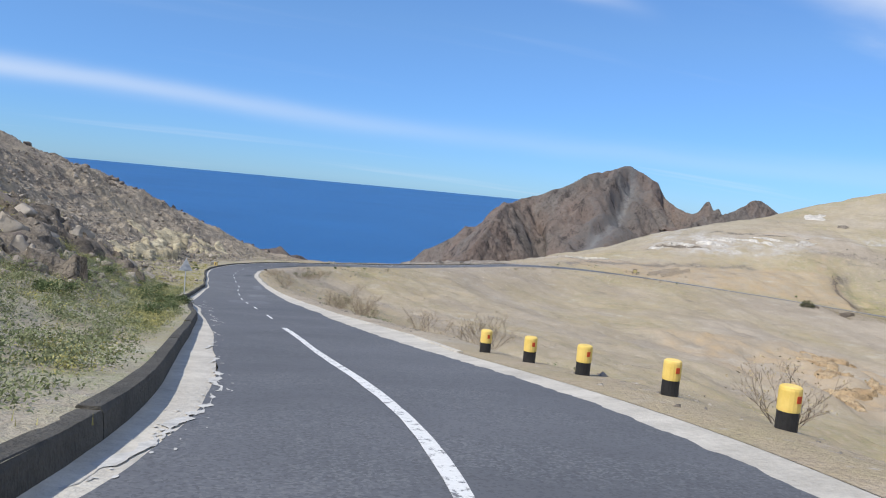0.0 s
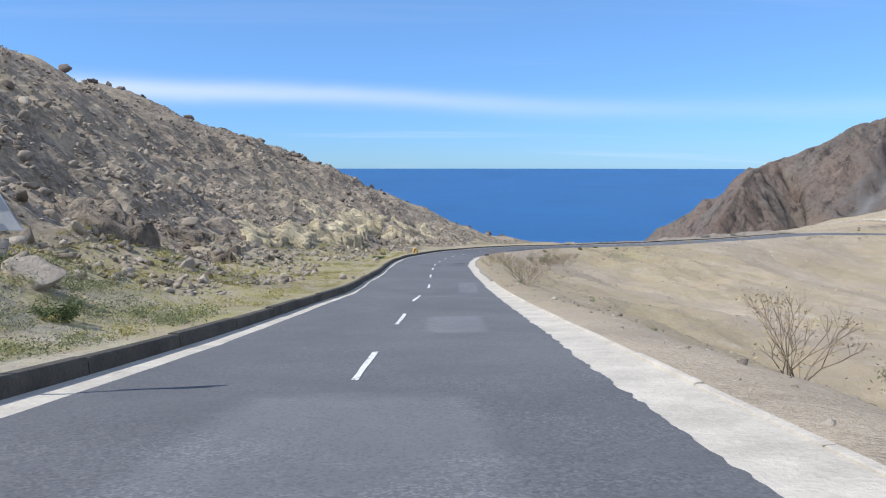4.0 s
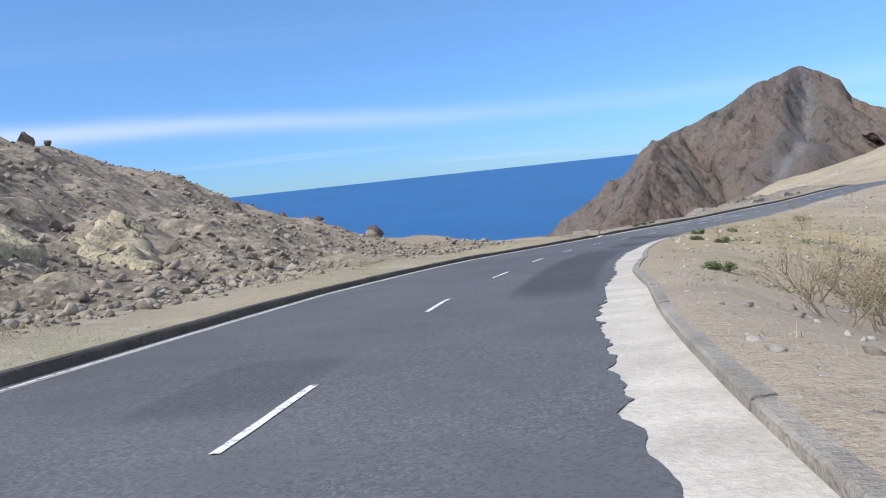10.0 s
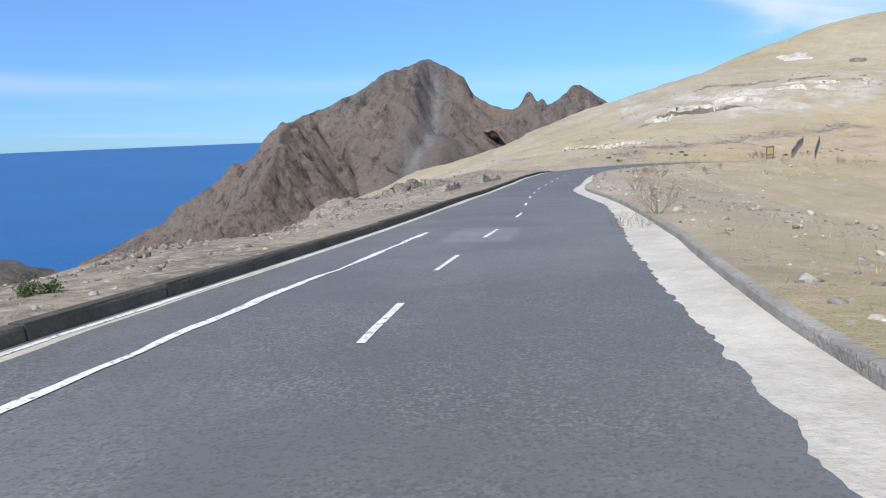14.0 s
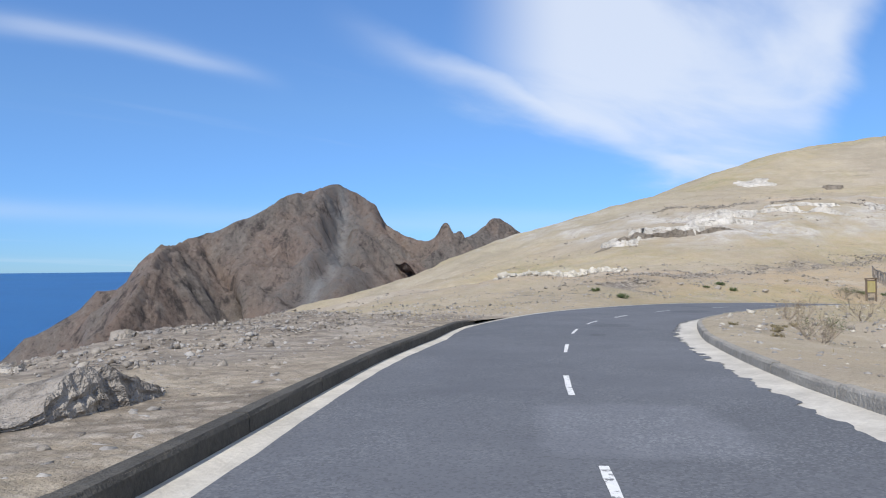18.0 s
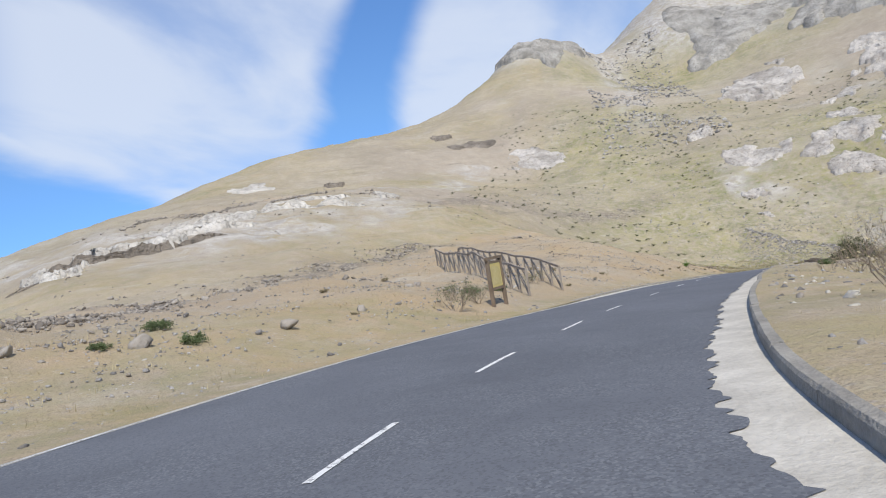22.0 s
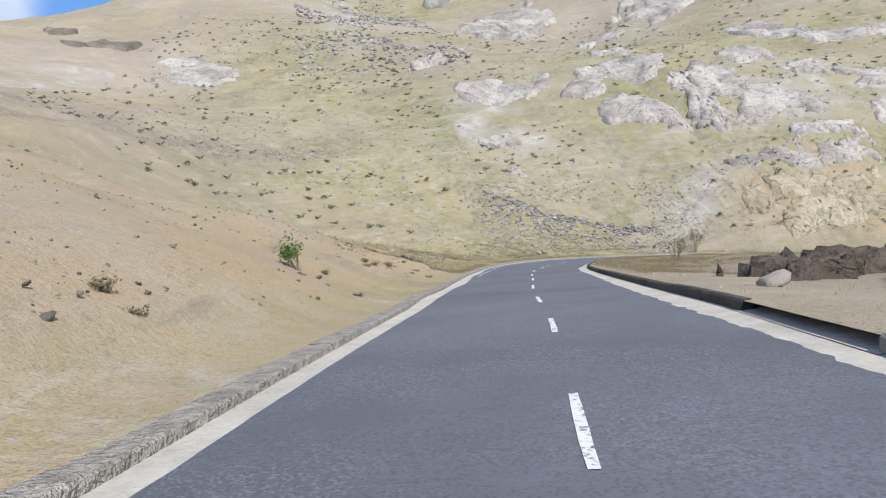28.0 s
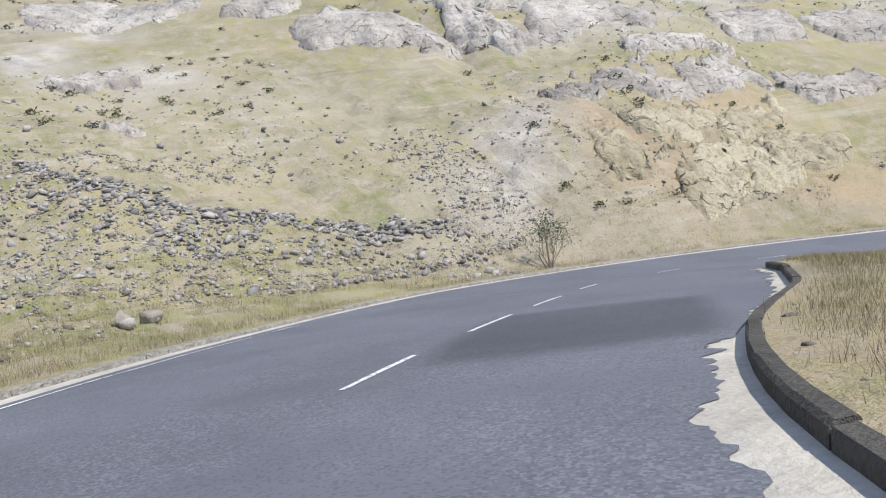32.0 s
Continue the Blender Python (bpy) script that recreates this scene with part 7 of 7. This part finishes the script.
scatter("hill_rubble", x, y, np.clip(rng.lognormal(-1.5, 0.5, len(x)), 0.1, 0.7), SMALL, MAT_STONE, 13, "bed of brown rubble cropping out across the tan hill", 0.65, 0.25)


def eroded_edge():
    rng = np.random.default_rng(216)
    _, line = spline(CRESTS["sand_crest"], 0.035)
    line = line + (0.9, -0.3, 0)
    x, y = line[:, 0] + rng.normal(0, 0.7, len(line)), line[:, 1] + rng.normal(0, 0.7, len(line))
    scatter("eroded_edge", x, y, np.clip(rng.lognormal(-1.5, 0.5, len(x)), 0.08, 0.6), SMALL, MAT_DARK, 14, "dark rubble along the eroded edge of the sandy slope", 0.7, 0.3)


eroded_edge()


def crest_rocks():
    rng = np.random.default_rng(209)
    _, line = spline(CRESTS["spur"], 0.5)
    x, y = line[:, 0] + rng.normal(0, 1.4, len(line)), line[:, 1] + rng.normal(0, 1.4, len(line))
    scatter("crest_rocks", x, y, np.clip(rng.lognormal(-0.5, 0.5, len(x)), 0.25, 1.5), LARGE, MAT_DARK, 10, "broken rocks along the crest of the spur", 0.8, 0.3)


crest_rocks()


def grass(name, x, y, rng, height, material, blades, label, spread_out=0.10, wide=1.0):
    z = ground_height(x, y)
    n = len(x) * blades
    cx, cy, cz = (np.repeat(v, blades) for v in (x, y, z))
    tall = np.repeat(rng.uniform(0.6, 1.3, len(x)) * height, blades) * rng.uniform(0.6, 1.1, n)
    a = rng.uniform(0, 6.28, n)
    out = rng.uniform(0.2, 1.1, n) * tall
    bx, by = cx + rng.normal(0, spread_out, n), cy + rng.normal(0, spread_out, n)
    w = wide * (0.005 + 0.010 * tall)
    p0 = np.c_[bx - w * np.sin(a), by + w * np.cos(a), cz - 0.02]
    p1 = np.c_[bx + w * np.sin(a), by - w * np.cos(a), cz - 0.02]
    p2 = np.c_[bx + out * np.cos(a), by + out * np.sin(a), cz + tall]
    verts = np.stack([p0, p1, p2], 1).reshape(-1, 3)
    ob = fast_mesh(name, verts, np.arange(n * 3).reshape(-1, 3), material)
    return tagged(ob, label, "grass", kind="stuff")


x, y, rng = beside(301, 14000, (10, 170), (0.1, 9), 1.2)
x, y = keep_where(x, y, 3.0, 0.38, 31)
grass("verge_grass", x, y, rng, 0.07, MAT_GREEN_GRASS, 10, "short yellow-green grass on the verge", 0.12)
x, y, rng = beside(302, 4200, (120, 440), (-0.1, -12), 1.1)
x, y = keep_where(x, y, 3.0, 0.5, 32)
grass("inner_grass", x, y, rng, 0.13, MAT_STRAW, 8, "thin dry grass inside the bend", 0.13)
x, y, rng = beside(303, 15000, (362, 440), (-0.3, -15), 1.3)
grass("field_grass", x, y, rng, 0.15, MAT_BROWN_GRASS, 22, "soft brown dry grass beside the bend", 0.17, 0.5)
x, y, rng = beside(308, 3000, (362, 440), (-0.3, -12), 1.25)
x, y = keep_where(x, y, 2.5, 0.45, 38)
grass("field_straw", x, y, rng, 0.13, MAT_STRAW, 16, "pale straw among the brown grass", 0.15, 0.5)
x, y, rng = beside(309, 7000, (378, 440), (0.3, 8), 1.3)
x, y = keep_where(x, y, 3.0, 0.3, 39)
grass("bank_straw", x, y, rng, 0.2, MAT_BROWN_GRASS, 18, "brown dry grass along the foot of the slope", 0.16, 0.5)
x, y, rng = beside(304, 4200, (379, 440), (0.3, 9), 1.3)
x, y = keep_where(x, y, 4.0, 0.36, 34)
grass("bank_grass", x, y, rng, 0.11, MAT_GREEN_GRASS, 16, "dry olive grass along the foot of the slope", 0.15, 0.6)
rng = np.random.default_rng(305)
x, y = rng.uniform(225, 320, 9000), rng.uniform(40, 175, 9000)
x, y = keep_where(x, y, 8.0, 0.45, 35)
grass("slope_grass", x, y, rng, 0.16, MAT_GREEN_GRASS, 10, "tufts of olive grass on the mountain face", 0.45)
x, y, rng = beside(306, 1500, (256, 330), (0.3, 16), 1.2)
x, y = keep_where(x, y, 4.0, 0.55, 36)
grass("plain_grass", x, y, rng, 0.16, MAT_STRAW, 8, "sparse dry grass on the stony ground", 0.14)


def face_tussocks():
    """Dark low clumps of plants over the mountain face."""
    rng = random.Random(401)
    verts, tris = [], []
    model = [leaf_cloud(rng, [(rng.gauss(0, 0.22), rng.gauss(0, 0.22), rng.uniform(0.05, 0.3)) for _ in range(9)], 60, 0.09, 0.09) for _ in range(4)]
    model = [(np.array([v[:] for v in a]), np.array(b)) for a, b in model]
    g = np.random.default_rng(402)
    x, y = g.uniform(236, 345, 1900), g.uniform(40, 178, 1900)
    d, _ = near_road(x, y)
    x, y = x[np.abs(d) > 7], y[np.abs(d) > 7]
    x, y = keep_where(x, y, 12.0, 0.4, 41)
    z = ground_height(x, y)
    vs, ts, at = [], [], 0
    for k in range(len(x)):
        v, t = model[k % 4]
        vs.append(v * g.uniform(0.35, 1.15) + (x[k], y[k], z[k] - 0.05))
        ts.append(t + at)
        at += len(v)
    tagged(fast_mesh("face_tussocks", np.concatenate(vs), np.concatenate(ts), MAT_DULL), "dark green low clumps dotted over the face", "plants", kind="stuff")


face_tussocks()


def bank_herbs():
    """Low green plants on the verge below the rocks."""
    rng = random.Random(411)
    model = [leaf_cloud(rng, [(rng.gauss(0, 0.2), rng.gauss(0, 0.2), rng.uniform(0.02, 0.16)) for _ in range(12)], 190, 0.026, 0.07) for _ in range(5)]
    model = [(np.array([v[:] for v in a]), np.array(b)) for a, b in model]
    for name, seed, n, where, away, mat, label in (("verge_herbs", 412, 1500, (12, 66), (0.3, 3.8), MAT_SAGE, "low grey-green herbs below the rocks"), ("yellow_herbs", 413, 1500, (12, 120), (0.3, 7.5), MAT_GREEN_GRASS, "yellow-green low herbs on the verge"), ("inner_herbs", 414, 70, (24, 200), (-0.5, -7), MAT_LEAF, "small dark herbs on the gravel")):
        x, y, g = beside(seed, n, where, away, 1.2)
        x, y = keep_where(x, y, 3.0, 0.35, seed)
        z = ground_height(x, y)
        vs, ts, at = [], [], 0
        for k in range(len(x)):
            v, t = model[k % 5]
            vs.append(v * g.uniform(0.3, 0.95) + (x[k], y[k], z[k] - 0.02))
            ts.append(t + at)
            at += len(v)
        tagged(fast_mesh(name, np.concatenate(vs), np.concatenate(ts), mat), label, "plants", kind="stuff")


bank_herbs()
